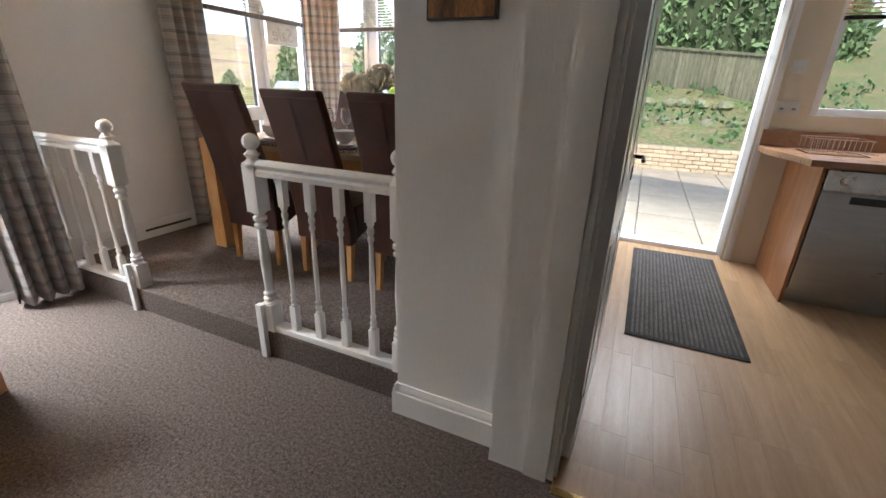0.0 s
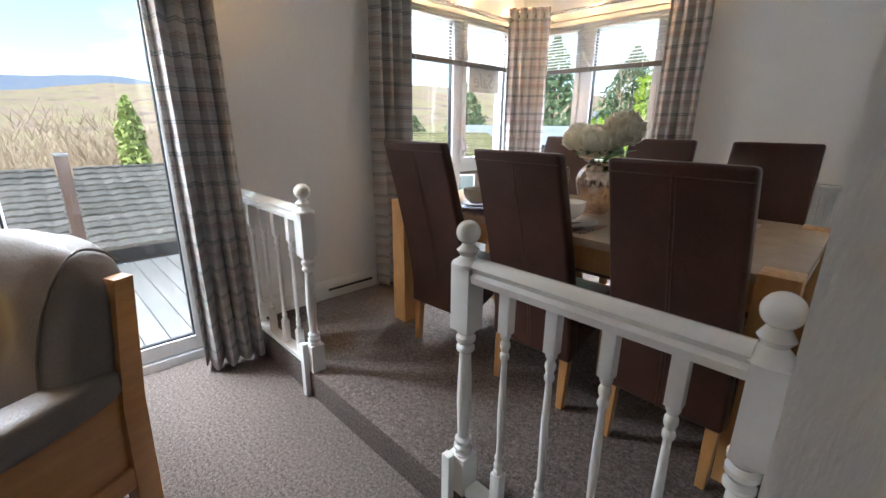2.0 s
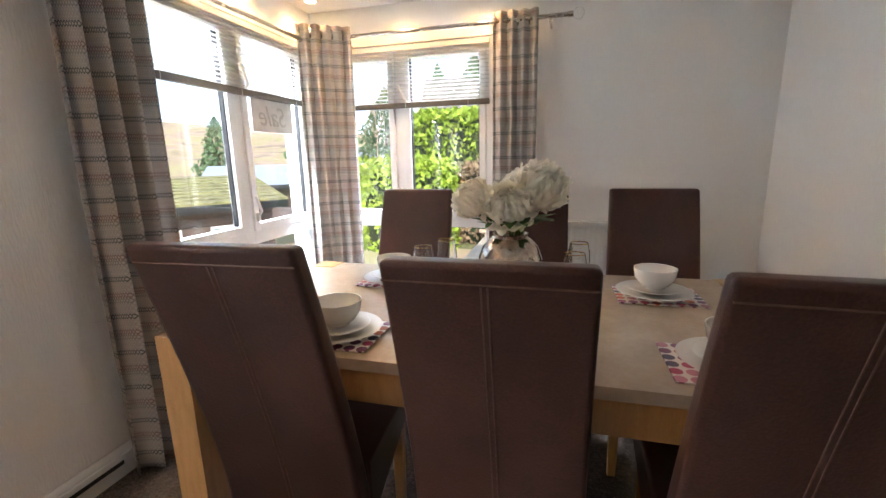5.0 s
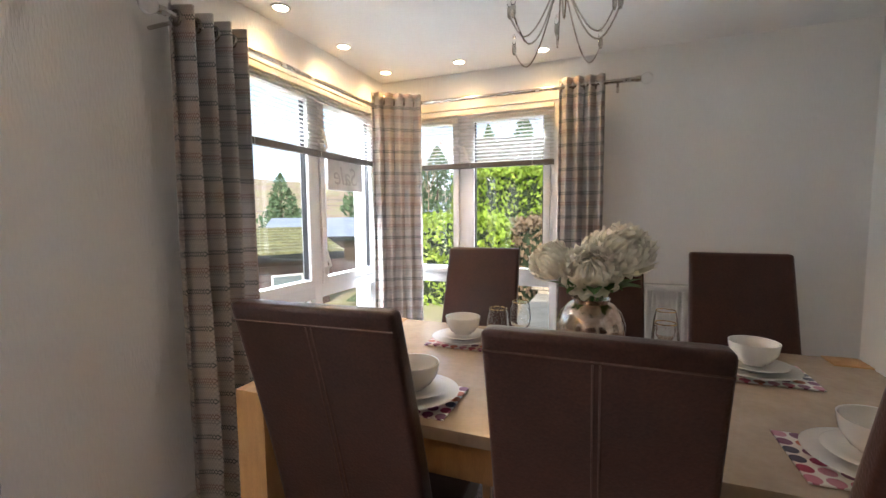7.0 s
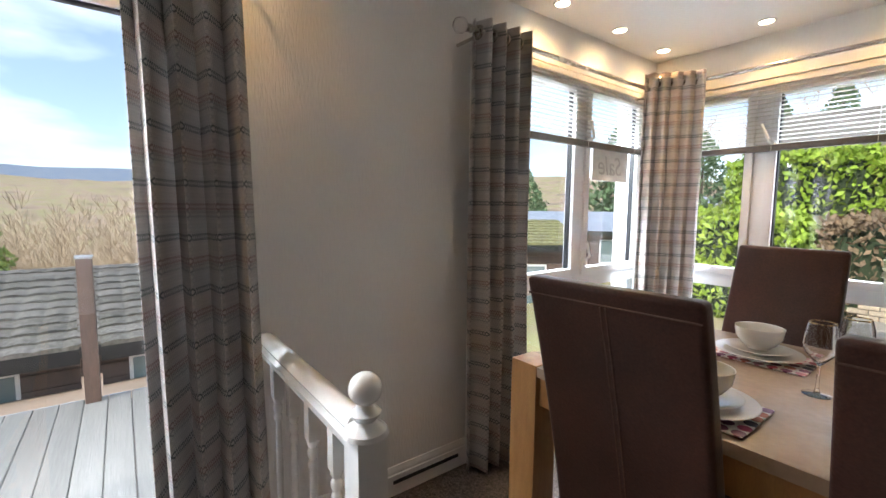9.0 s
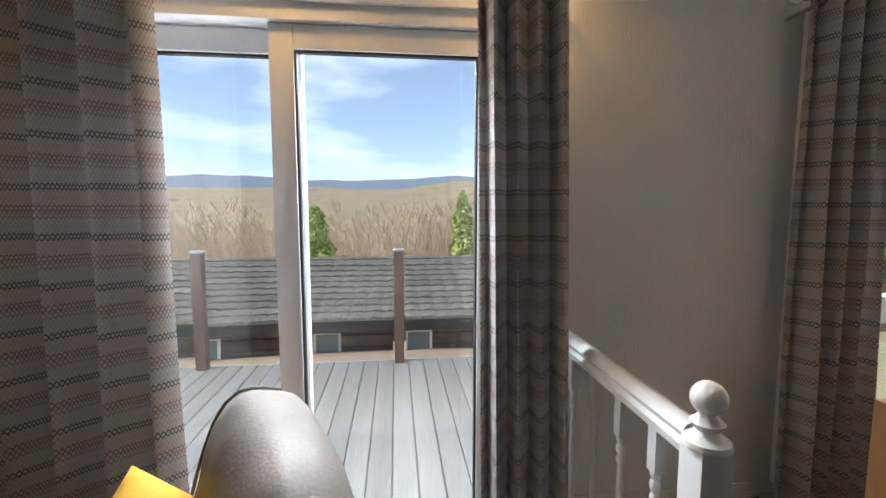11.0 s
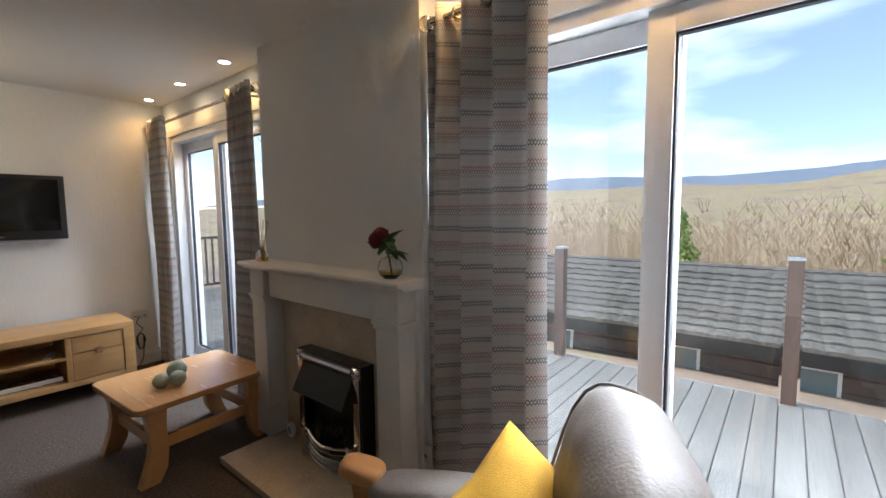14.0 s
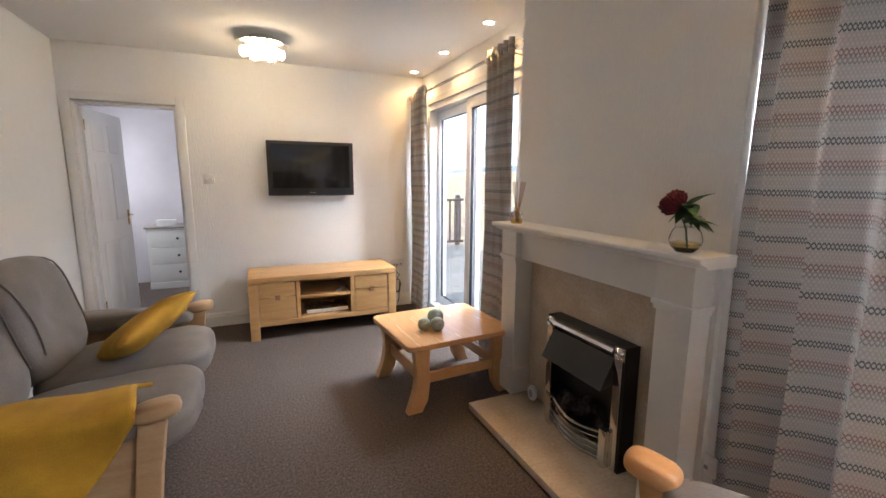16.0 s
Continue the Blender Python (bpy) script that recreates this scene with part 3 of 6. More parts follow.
# ---- curtains, rods and blinds ----
def curtain(a, b, z0, z1, folds, depth, label, seed=0, flare=1.0, bias=(0, 0)):
    """Pleated cloth hung from a to b in plan; flare widens the hem."""
    a, b = Vector((*a, 0)), Vector((*b, 0))
    run = b - a
    side = Vector((-run.y, run.x, 0)).normalized()
    mid = (a + b) / 2
    rnd = random.Random(seed)
    amp = [depth * rnd.uniform(0.65, 1.15) for _ in range(folds + 2)]
    nu, nv = folds * 10, 30
    bm = bmesh.new()
    uv = bm.loops.layers.uv.new("UVMap")
    top = []
    for i in range(nu + 1):
        s = i / nu
        k = s * folds
        top.append((s + 0.035 * math.sin(4 * math.pi * k) / folds, amp[int(k)] * (1 - k % 1) + amp[int(k) + 1] * (k % 1), k))
    grid, us = [], []
    for j in range(nv + 1):
        f = j / nv
        rowv, length, last = [], 0.0, None
        for s, am, k in top:
            w = 1 + (flare - 1) * f ** 1.5
            swing = 0.012 * math.sin(3.1 * f * 2 + k * 1.7 + seed) * f
            off = am * math.sin(2 * math.pi * k) * (0.85 + 0.25 * f) + swing + 0.25 * am * math.sin(4 * math.pi * k + 2.2 * f + seed) * f
            p = mid + (a - mid + run * s) * w + side * off + Vector((bias[0] * f, bias[1] * f, 0))
            p.z = z1 + (z0 - z1) * f + 0.006 * math.sin(k * 5 + seed) * f
            if last is not None:
                length += (p.xy - last.xy).length
            last = p
            rowv.append((bm.verts.new(p), length))
        grid.append(rowv)
    for j in range(nv):
        for i in range(nu):
            q = (grid[j][i], grid[j][i + 1], grid[j + 1][i + 1], grid[j + 1][i])
            face = bm.faces.new([v for v, _ in q])
            for lp, (v, _), col in zip(face.loops, q, (i, i + 1, i + 1, i)):
                lp[uv].uv = (grid[0][col][1], v.co.z + seed * 0.013)
    c = root("curtain", (mid.x, mid.y, 0), label=label, category="curtain", group="patterned eyelet curtains")
    for v in bm.verts:
        v.co -= Vector((mid.x, mid.y, 0))
    cloth = part("cloth", bm, M_CURTAIN, c, angle=80)
    sol = cloth.modifiers.new("thickness", "SOLIDIFY")
    sol.thickness = 0.004
    ax = run.normalized()
    for i in range(folds):
        p = a - mid + run * ((i + 0.25) / folds) * 1.0
        m = Matrix.Translation((p.x, p.y, z1 - 0.055)) @ Matrix.Rotation(math.atan2(run.y, run.x), 4, "Z") @ Matrix.Rotation(math.pi / 2, 4, "Y")
        bmr = lathe([(0.02, -0.005), (0.03, -0.005), (0.031, 0.0), (0.03, 0.005), (0.02, 0.005), (0.02, -0.005)], 16, m=m, close=False)
        part("eyelet", bmr, M_STEEL, c)
    return c


curtain((-2.90, -0.112), (-2.80, 0.50), 0.03, 2.27, 4, 0.055, "grey and beige ogee-patterned curtain drawn back beside the chimney breast", 1, 1.1)
curtain((-2.86, 1.46), (-2.80, 1.74), 0.03, 2.27, 4, 0.06, "grey and beige ogee-patterned curtain drawn back by the balustrade", 2, 1.05, (0.05, 0.03))
curtain((-2.86, -3.50), (-2.84, -3.08), 0.03, 2.27, 5, 0.045, "grey and beige ogee-patterned curtain in the television corner", 3)
curtain((-2.86, -1.93), (-2.84, -1.55), 0.03, 2.27, 5, 0.045, "grey and beige ogee-patterned curtain beside the mantelpiece", 4)
curtain((-2.89, 2.71), (-2.87, 3.03), UP + 0.03, 2.25, 4, 0.05, "grey and beige ogee-patterned curtain at the dining side window", 5)
curtain((-2.90, 4.16), (-2.62, 4.36), UP + 0.03, 2.29, 5, 0.026, "grey and beige ogee-patterned curtain in the window corner", 6)
curtain((-1.67, 4.37), (-1.40, 4.38), UP + 0.03, 2.29, 4, 0.03, "grey and beige ogee-patterned curtain at the dining end window", 7)


def curtain_rod(a, b, z, brackets, out, ends=(True, True)):
    a, b, out = Vector((*a, z)), Vector((*b, z)), Vector((*out, 0))
    r = root("curtain_rod", label="slim brushed steel curtain pole with clear ball ends", category="curtain pole", group="curtain poles")
    part("pole", tube([a, b], 0.013, 14), M_STEEL, r)
    d = (b - a).normalized()
    for p, s, on in ((a, -1, ends[0]), (b, 1, ends[1])):
        if on:
            part("collar", tube([p - d * s * 0.01, p + d * s * 0.02], 0.017, 14), M_STEEL, r)
            part("finial", ball(p + d * s * 0.05, 0.033, sub=3), M_CRYSTAL, r, "clear crystal ball")
    for f in brackets:
        p = a + (b - a) * f
        part("bracket", tube([p, p + Vector((0, 0, -0.03)), p + Vector((0, 0, -0.03)) + out], 0.008, 8), M_STEEL, r)
    return r


curtain_rod((-2.86, -0.03), (-2.86, 1.82), 2.215, (0.02, 0.5, 0.98), (-0.14, 0))
curtain_rod((-2.85, -3.50), (-2.85, -1.56), 2.215, (0.02, 0.98), (-0.15, 0))
curtain_rod((-2.88, 2.67), (-2.88, 4.30), 2.195, (0.02, 0.97), (-0.14, 0), (True, False))
curtain_rod((-2.74, 4.37), (-1.22, 4.37), 2.235, (0.04, 0.93), (0, 0.13), (False, True))


def venetian(name, m, w, ztop, zbot, label):
    b = root(name, label=label, category="blind", group="venetian blinds")
    b.matrix_world = m
    part("headrail", box((0, -0.028, ztop - 0.03), (w, 0.0, ztop), 0.003), M_SLAT, b)
    n = 14
    for i in range(n):
        z = ztop - 0.05 - (ztop - zbot - 0.09) * i / (n - 1)
        bmx = bmesh.new()
        pts = [(-0.026, -0.003), (-0.018, 0.0005), (-0.008, 0.0005), (0.0, -0.003)]
        extrude_poly([(p, z + q) for p, q in pts] + [(p, z + q - 0.0008) for p, q in pts[::-1]], "x", 0.004, w - 0.004, bm=bmx)
        part("slat", bmx, M_SLAT, b)
    part("bottom_rail", box((0, -0.03, zbot), (w, 0.002, zbot + 0.035), 0.004), M_DARKRAIL, b, "dark grey stacked bottom rail")
    for f in (0.12, 0.5, 0.88):
        part("cord", tube([(w * f, -0.03, zbot), (w * f, -0.03, ztop)], 0.0012, 5), M_SLAT, b)
    part("pull_cord", tube([(0.06, -0.034, ztop - 0.02), (0.065, -0.036, ztop - 0.5), (0.075, -0.034, ztop - 0.85)], 0.0015, 5), M_SLAT, b)
    part("wand_tassel", lathe([(0.003, 0), (0.006, -0.02), (0.005, -0.03)], 8, m=Matrix.Translation((0.075, -0.034, ztop - 0.85))), M_SLAT, b)
    return b


venetian("venetian_blind", Matrix.Translation((XW - 0.002, WL[0] + 0.03, 0)) @ pose(0, 0, 0, 0, 0, 90), WL[1] - WL[0] - 0.06, 2.20, 1.80, "white venetian blind half raised over the dining side window")
venetian("venetian_blind", Matrix.Translation((WR[0] + 0.03, YE + 0.002, 0)), WR[1] - WR[0] - 0.06, 2.18, 1.775, "white venetian blind half raised over the dining end window")
# ---- lamps ----
def downlight(x, y, watts):
    d = root("downlight", (x, y, CEIL), label="small round recessed ceiling downlight, lit warm", category="downlight", group="ceiling downlights")
    part("bezel", lathe([(0.036, 0.0), (0.046, -0.001), (0.045, -0.005), (0.036, -0.007), (0.034, -0.002), (0.036, 0.0)], 24, close=False), M_GLOSS, d)
    part("lamp", lathe([(0.0, -0.0035), (0.034, -0.0035)], 20, close=False), M_SPOT, d, "glowing warm lamp")
    s = bpy.data.lights.new("downlight_beam", "SPOT")
    s.energy, s.color, s.spot_size, s.spot_blend, s.shadow_soft_size = watts, (1.0, 0.54, 0.17), radians(150), 1.0, 0.03
    new("downlight_beam", s).matrix_world = look((x, y, CEIL - 0.03), (x, y, 0))


for x, y in ((-2.85, 3.25), (-2.85, 3.77), (-2.85, 4.28), (-2.30, 4.28), (-1.76, 4.28), (-2.83, -1.87), (-2.83, -2.63), (-2.83, -3.36), (-2.83, 0.08), (-2.83, 0.85), (-2.83, 1.62)):
    downlight(x, y, 9 if y > -1 else 6)


def chandelier(x, y):
    c = root("chandelier", (x, y, 0), label="slim steel chandelier with curved arms and small glass lamps", category="chandelier")
    part("ceiling_rose", lathe([(0.055, CEIL), (0.055, CEIL - 0.02), (0.02, CEIL - 0.035), (0.012, CEIL - 0.05)], 20), M_STEEL, c)
    part("stem", tube([(0, 0, CEIL - 0.04), (0, 0, 2.22)], 0.008, 10), M_STEEL, c)
    part("hub", ball((0, 0, 2.2), 0.028, sub=2), M_STEEL, c)
    for i in range(8):
        a = 2 * math.pi * i / 8 + 0.2
        ca, sa = math.cos(a), math.sin(a)
        rr, low = (0.20, 1.985) if i % 2 else (0.15, 2.05)
        pts = []
        for k in range(13):
            f = k / 12
            r = 0.02 + rr * f
            z = 2.2 - (2.2 - low) * math.sin(min(1, f / 0.68) * math.pi / 2) if f < 0.68 else low + 0.075 * ((f - 0.68) / 0.32) ** 1.6
            pts.append((r * ca, r * sa, z))
        arm = part("arm", tube(pts, 0.0028, 7), M_STEEL, c)
        e = Vector(pts[-1])
        part("lamp_holder", lathe([(0.004, -0.012), (0.008, 0.0), (0.008, 0.022), (0.005, 0.026)], 10, m=Matrix.Translation(e)), M_STEEL, arm)
        part("lamp_glass", lathe([(0.004, 0.024), (0.008, 0.032), (0.007, 0.05), (0.002, 0.062)], 10, m=Matrix.Translation(e)), M_CRYSTAL, arm)


chandelier(-1.52, 3.07)


def cluster_light(x, y):
    c = root("ceiling_light", (x, y, 0), label="chrome flush ceiling light with a cluster of lit glass globes", category="ceiling light")
    part("base", lathe([(0.085, CEIL), (0.09, CEIL - 0.01), (0.085, CEIL - 0.045), (0.06, CEIL - 0.05)], 28), M_CHROME, c)
    part("plate", lathe([(0.0, CEIL - 0.05), (0.185, CEIL - 0.056), (0.187, CEIL - 0.06), (0.0, CEIL - 0.064)], 36, close=False), M_CHROME, c, "round mirror-bright plate")
    for i in range(7):
        a, r = 2 * math.pi * i / 6, 0.115 if i < 6 else 0.0
        p = (r * math.cos(a), r * math.sin(a), CEIL - 0.115)
        g = part("globe", ball(p, 0.048, sub=3), M_CRYSTAL, c, "clear beaded glass globe")
        part("bulb", ball(p, 0.02, sub=2, squash=1.3), M_BULB, g, "glowing warm bulb")
    d = bpy.data.lights.new("ceiling_light_glow", "POINT")
    d.energy, d.color, d.shadow_soft_size = 3.5, (1.0, 0.74, 0.46), 0.12
    new("ceiling_light_glow", d).location = (x, y, CEIL - 0.21)


cluster_light(-1.42, -2.85)


# ---- dining table and chairs ----
def dining_table():
    t = root("dining_table", (0, 0, UP), label="oak dining table with a polished travertine top", category="dining table")
    x0, x1, y0, y1, h = -2.425, -0.50, 2.50, 3.50, 0.77
    part("tabletop", box((x0 + 0.004, y0 + 0.004, h - 0.035), (x1 - 0.004, y1 - 0.004, h), 0.005), M_STONE, t, "polished beige travertine top")
    for lo, hi in (((x0 + 0.1, y0 + 0.02, h - 0.135), (x1 - 0.1, y0 + 0.05, h - 0.037)), ((x0 + 0.1, y1 - 0.05, h - 0.135), (x1 - 0.1, y1 - 0.02, h - 0.037)),
                   ((x0 + 0.02, y0 + 0.1, h - 0.135), (x0 + 0.05, y1 - 0.1, h - 0.037)), ((x1 - 0.05, y0 + 0.1, h - 0.135), (x1 - 0.02, y1 - 0.1, h - 0.037))):
        part("apron", box(lo, hi, 0.003), M_LEGOAK, t)
    for xa, ya in ((x0, y0), (x1 - 0.11, y0), (x0, y1 - 0.11), (x1 - 0.11, y1 - 0.11)):
        part("leg", box((xa, ya, 0), (xa + 0.11, ya + 0.11, h + 0.004), 0.005), M_LEGOAK, t)


dining_table()


def dining_chair(m, first=None):
    if first:
        return copy_thing(first, m)
    c = root("dining_chair", label="high-backed dark brown leather dining chair with oak legs", category="dining chair", group="chairs round the table")
    w = 0.205
    nz = 14
    bm = bmesh.new()
    rows = []
    for k in range(nz + 1):
        f = k / nz
        z = 0.245 + f * (1.15 - 0.245)
        lean = -0.20 * max(0.0, (f - 0.12) / 0.88) ** 1.25
        th = 0.075 - 0.022 * f
        ww = w - 0.012 * f
        pts = []
        for s, yy in ((-1, 0), (1, 0), (1, 1), (-1, 1)):
            pts.append((s * ww, lean + yy * th, z))
        rows.append([bm.verts.new(p) for p in pts])
    for a, b in zip(rows, rows[1:]):
        for i in range(4):
            bm.faces.new((a[i], a[(i + 1) % 4], b[(i + 1) % 4], b[i]))
    bm.faces.new(rows[0][::-1])
    bm.faces.new(rows[-1])
    bmesh.ops.recalc_face_normals(bm, faces=bm.faces)
    corner = [e for e in bm.edges if e.calc_face_angle(0) > 0.7]
    bmesh.ops.bevel(bm, geom=corner, offset=0.016, segments=3, affect="EDGES", profile=0.6)
    back = part("backrest", bm, M_LEATHER, c, angle=60)

    def at(f, off=0.0):
        return Vector((0, -0.20 * max(0.0, (f - 0.12) / 0.88) ** 1.25 - off, 0.245 + f * 0.905))
    for dx in (-0.006, 0.006):
        part("seam", tube([at(k / 20, 0.0006) + Vector((dx, 0, 0)) for k in range(0, 20)], 0.0018, 5), M_SEAM, back, "brown stitched seam")
    part("seam", tube([at(0.955, 0.0006) + Vector((x, 0, 0)) for x in (-0.19, 0, 0.19)], 0.0022, 5), M_SEAM, back, "brown stitched seam")
    seat = [(0.06, 0.27), (0.16, 0.30), (0.28, 0.345), (0.38, 0.375), (0.445, 0.385), (0.455, 0.43), (0.44, 0.475), (0.36, 0.49), (0.2, 0.492), (0.06, 0.485)]
    part("seat", extrude_poly(seat, "x", -w, w, 0.014, 3), M_LEATHER, c, angle=45)
    for x in (-0.175, 0.175):
        for y, tilt, top in ((0.035, -0.015, 0.27), (0.40, 0.0, 0.40)):
            bm = bmesh.new()
            for k, (z, s) in enumerate(((0, 0.015), (top, 0.021))):
                rowq = [bm.verts.new((x + a * s, y + b * s + (tilt if k == 0 else 0), z)) for a, b in ((-1, -1), (1, -1), (1, 1), (-1, 1))]
                if k:
                    for i in range(4):
                        bm.faces.new((low[i], low[(i + 1) % 4], rowq[(i + 1) % 4], rowq[i]))
                    bm.faces.new(rowq)
                    bm.faces.new(low[::-1])
                low = rowq
            bmesh.ops.bevel(bm, geom=[e for e in bm.edges], offset=0.002, segments=1, affect="EDGES")
            part("leg", bm, M_LEGOAK, c)
    c.matrix_world = m
    return c


chair = dining_chair(pose(-1.93, 2.42, UP, 0, 0, 3) @ Matrix.Diagonal((1, 1, 0.98, 1)))
for x, y, rz in ((-1.367, 2.44, 0), (-0.80, 2.42, -2), (-1.985, 3.60, 180), (-1.39, 3.63, 181), (-0.82, 3.60, 179)):
    dining_chair(pose(x, y, UP, 0, 0, rz) @ Matrix.Diagonal((1, 1, 0.985 if y < 3 else 1, 1)), chair)

TOP = UP + 0.772


def spotted_mat(base_name, colours):
    """A white mat with rows of coloured dots in several hues."""
    m, n, l, p = nodes_of(base_name)
    co = n.new("ShaderNodeTexCoord")
    mp = n.new("ShaderNodeVectorMath")
    mp.operation = "SCALE"
    mp.inputs[3].default_value = 1 / 0.038
    l.new(co.outputs["Object"], mp.inputs[0])
    fl = n.new("ShaderNodeVectorMath")
    fl.operation = "FLOOR"
    l.new(mp.outputs[0], fl.inputs[0])
    fr = n.new("ShaderNodeVectorMath")
    fr.operation = "FRACTION"
    l.new(mp.outputs[0], fr.inputs[0])
    sp = n.new("ShaderNodeSeparateXYZ")
    l.new(fr.outputs[0], sp.inputs[0])
    cx = n.new("ShaderNodeCombineXYZ")
    l.new(sp.outputs[0], cx.inputs[0])
    l.new(sp.outputs[1], cx.inputs[1])
    ds = n.new("ShaderNodeVectorMath")
    ds.operation = "DISTANCE"
    ds.inputs[1].default_value = (0.5, 0.5, 0)
    l.new(cx.outputs[0], ds.inputs[0])
    dot = n.new("ShaderNodeMath")
    dot.operation, dot.inputs[1].default_value = "LESS_THAN", 0.42
    l.new(ds.outputs["Value"], dot.inputs[0])
    s2 = n.new("ShaderNodeSeparateXYZ")
    l.new(fl.outputs[0], s2.inputs[0])
    c2 = n.new("ShaderNodeCombineXYZ")
    l.new(s2.outputs[0], c2.inputs[0])
    l.new(s2.outputs[1], c2.inputs[1])
    wn_ = n.new("ShaderNodeTexWhiteNoise")
    l.new(c2.outputs[0], wn_.inputs["Vector"])
    ramp = n.new("ShaderNodeValToRGB")
    ramp.color_ramp.interpolation = "CONSTANT"
    for i, c in enumerate(colours):
        e = ramp.color_ramp.elements[i] if i < 2 else ramp.color_ramp.elements.new(0.5)
        e.position, e.color = i / len(colours), (*c, 1)
    l.new(wn_.outputs["Value"], ramp.inputs[0])
    mx = n.new("ShaderNodeMix")
    mx.data_type = "RGBA"
    mx.inputs[6].default_value = (0.74, 0.70, 0.64, 1)
    l.new(dot.outputs[0], mx.inputs[0])
    l.new(ramp.outputs[0], mx.inputs[7])
    l.new(mx.outputs[2], p.inputs["Base Color"])
    p.inputs["Roughness"].default_value = 0.35
    return m


M_SPOTS = spotted_mat("spotted_placemat", [(0.32, 0.02, 0.07), (0.03, 0.03, 0.07), (0.45, 0.12, 0.05), (0.16, 0.03, 0.10), (0.50, 0.20, 0.25), (0.42, 0.40, 0.10)])


def setting(x, y, rz):
    m = pose(x, y, TOP + 0.001, 0, 0, rz)
    pm = part("placemat", box((-0.145, -0.11, 0), (0.145, 0.11, 0.004), 0.0015), M_SPOTS)
    pm.matrix_world = m
    tagged(pm, "white placemat with coloured spots on the table", "placemat", "placemats")
    ex = (0.012, 0.0)

    def dish(name, prof, z, label, n=40):
        o = part(name, lathe(prof, n), M_CHINA, None, angle=50)
        o.matrix_world = m @ Matrix.Translation((ex[0], ex[1], z))
        return tagged(o, label, name.split("_")[-1], name + "s on the table")
    dish("dinner_plate", [(0.0, 0.0), (0.075, 0.0), (0.08, 0.004), (0.128, 0.017), (0.132, 0.019), (0.128, 0.021), (0.082, 0.009), (0.0, 0.006)], 0.0045, "white china dinner plate on a spotted placemat")
    dish("side_plate", [(0.0, 0.0), (0.058, 0.0), (0.062, 0.004), (0.094, 0.014), (0.097, 0.016), (0.093, 0.018), (0.06, 0.009), (0.0, 0.006)], 0.0185, "white china side plate on a dinner plate")
    bw = dish("cereal_bowl", [(0.0, 0.002), (0.034, 0.0), (0.037, 0.006), (0.05, 0.014), (0.068, 0.04), (0.073, 0.07), (0.0735, 0.075), (0.07, 0.074), (0.064, 0.045), (0.045, 0.02), (0.0, 0.014)], 0.032, "deep white china bowl on a side plate", 48)


for x, y, rz in ((-1.89, 2.645, 0), (-1.91, 3.22, 180), (-0.83, 2.66, 0), (-0.885, 3.21, 180), (-1.36, 2.66, 0), (-1.41, 3.30, 180)):
    setting(x, y, rz)


def wine_glass(x, y, s=1.0):
    g = root("wine_glass", (x, y, TOP), label="clear stemmed wine glass with a gold rim on the table", category="wine glass", group="wine glasses")
    prof = [(0.0, 0.0), (0.034, 0.001), (0.034, 0.003), (0.008, 0.007), (0.0042, 0.02), (0.0038, 0.085), (0.012, 0.095), (0.034, 0.12), (0.040, 0.145), (0.037, 0.18), (0.031, 0.208),
            (0.030, 0.208), (0.0355, 0.18), (0.0385, 0.145), (0.033, 0.122), (0.011, 0.099), (0.0, 0.097)]
    o = part("bowl", lathe([(r * s, z * s) for r, z in prof], 28), M_CRYSTAL, g)
    o.visible_shadow = False
    part("rim", lathe([(0.0298 * s, 0.206 * s), (0.0315 * s, 0.206 * s), (0.0312 * s, 0.2095 * s), (0.0298 * s, 0.2095 * s), (0.0298 * s, 0.206 * s)], 28, close=False), M_GOLD, g, "gold rim")


for x, y in ((-1.19, 2.95), (-1.17, 3.13), (-1.71, 2.98), (-1.66, 3.12)):
    wine_glass(x, y, 1.0)


def peony(name, c, r, rnd, axis, parent, material):
    """A full bloom: rings of thin ruffled petals, cupped inside and opening outwards."""
    bm = bmesh.new()
    d = Vector(axis).normalized()
    e1 = d.cross(Vector((0.2, 1, 0.1))).normalized()
    e2 = d.cross(e1)
    c = Vector(c)
    for tip, n, scale in ((6, 4, 0.62), (20, 6, 0.72), (34, 8, 0.80), (48, 9, 0.88), (63, 10, 0.96), (80, 10, 1.02), (100, 9, 1.0)):
        for k in range(n):
            az = 2 * math.pi * (k + rnd.uniform(-0.3, 0.3)) / n + tip
            t1 = radians(tip + rnd.uniform(-7, 7))
            t0 = t1 + radians(75)
            half = (2 * math.pi / n) * rnd.uniform(0.55, 0.8) if tip > 10 else 0.9
            rr = r * scale * rnd.uniform(0.92, 1.08)
            ph, fq = rnd.uniform(0, 6.28), rnd.uniform(6, 11)
            rows = []
            for j in range(6):
                v = j / 5
                th = t0 + (t1 - t0) * v
                line = []
                for i in range(13):
                    u = i / 6 - 1
                    a = az + half * u * (0.55 + 0.45 * v)
                    th2 = th + 0.20 * u * u * v + 0.10 * v ** 2 * math.sin(fq * u + ph)
                    rad = rr * (0.82 + 0.20 * v ** 3) * (1 - 0.07 * u * u) + r * 0.07 * v ** 2 * math.sin(fq * 0.9 * u + ph * 1.7)
                    line.append(bm.verts.new(c + rad * (math.sin(th2) * (math.cos(a) * e1 + math.sin(a) * e2) + math.cos(th2) * d)))
                rows.append(line)
            for j in range(5):
                for i in range(12):
                    bm.faces.new((rows[j][i], rows[j][i + 1], rows[j + 1][i + 1], rows[j + 1][i]))
    return part(name, bm, material, parent, angle=70)


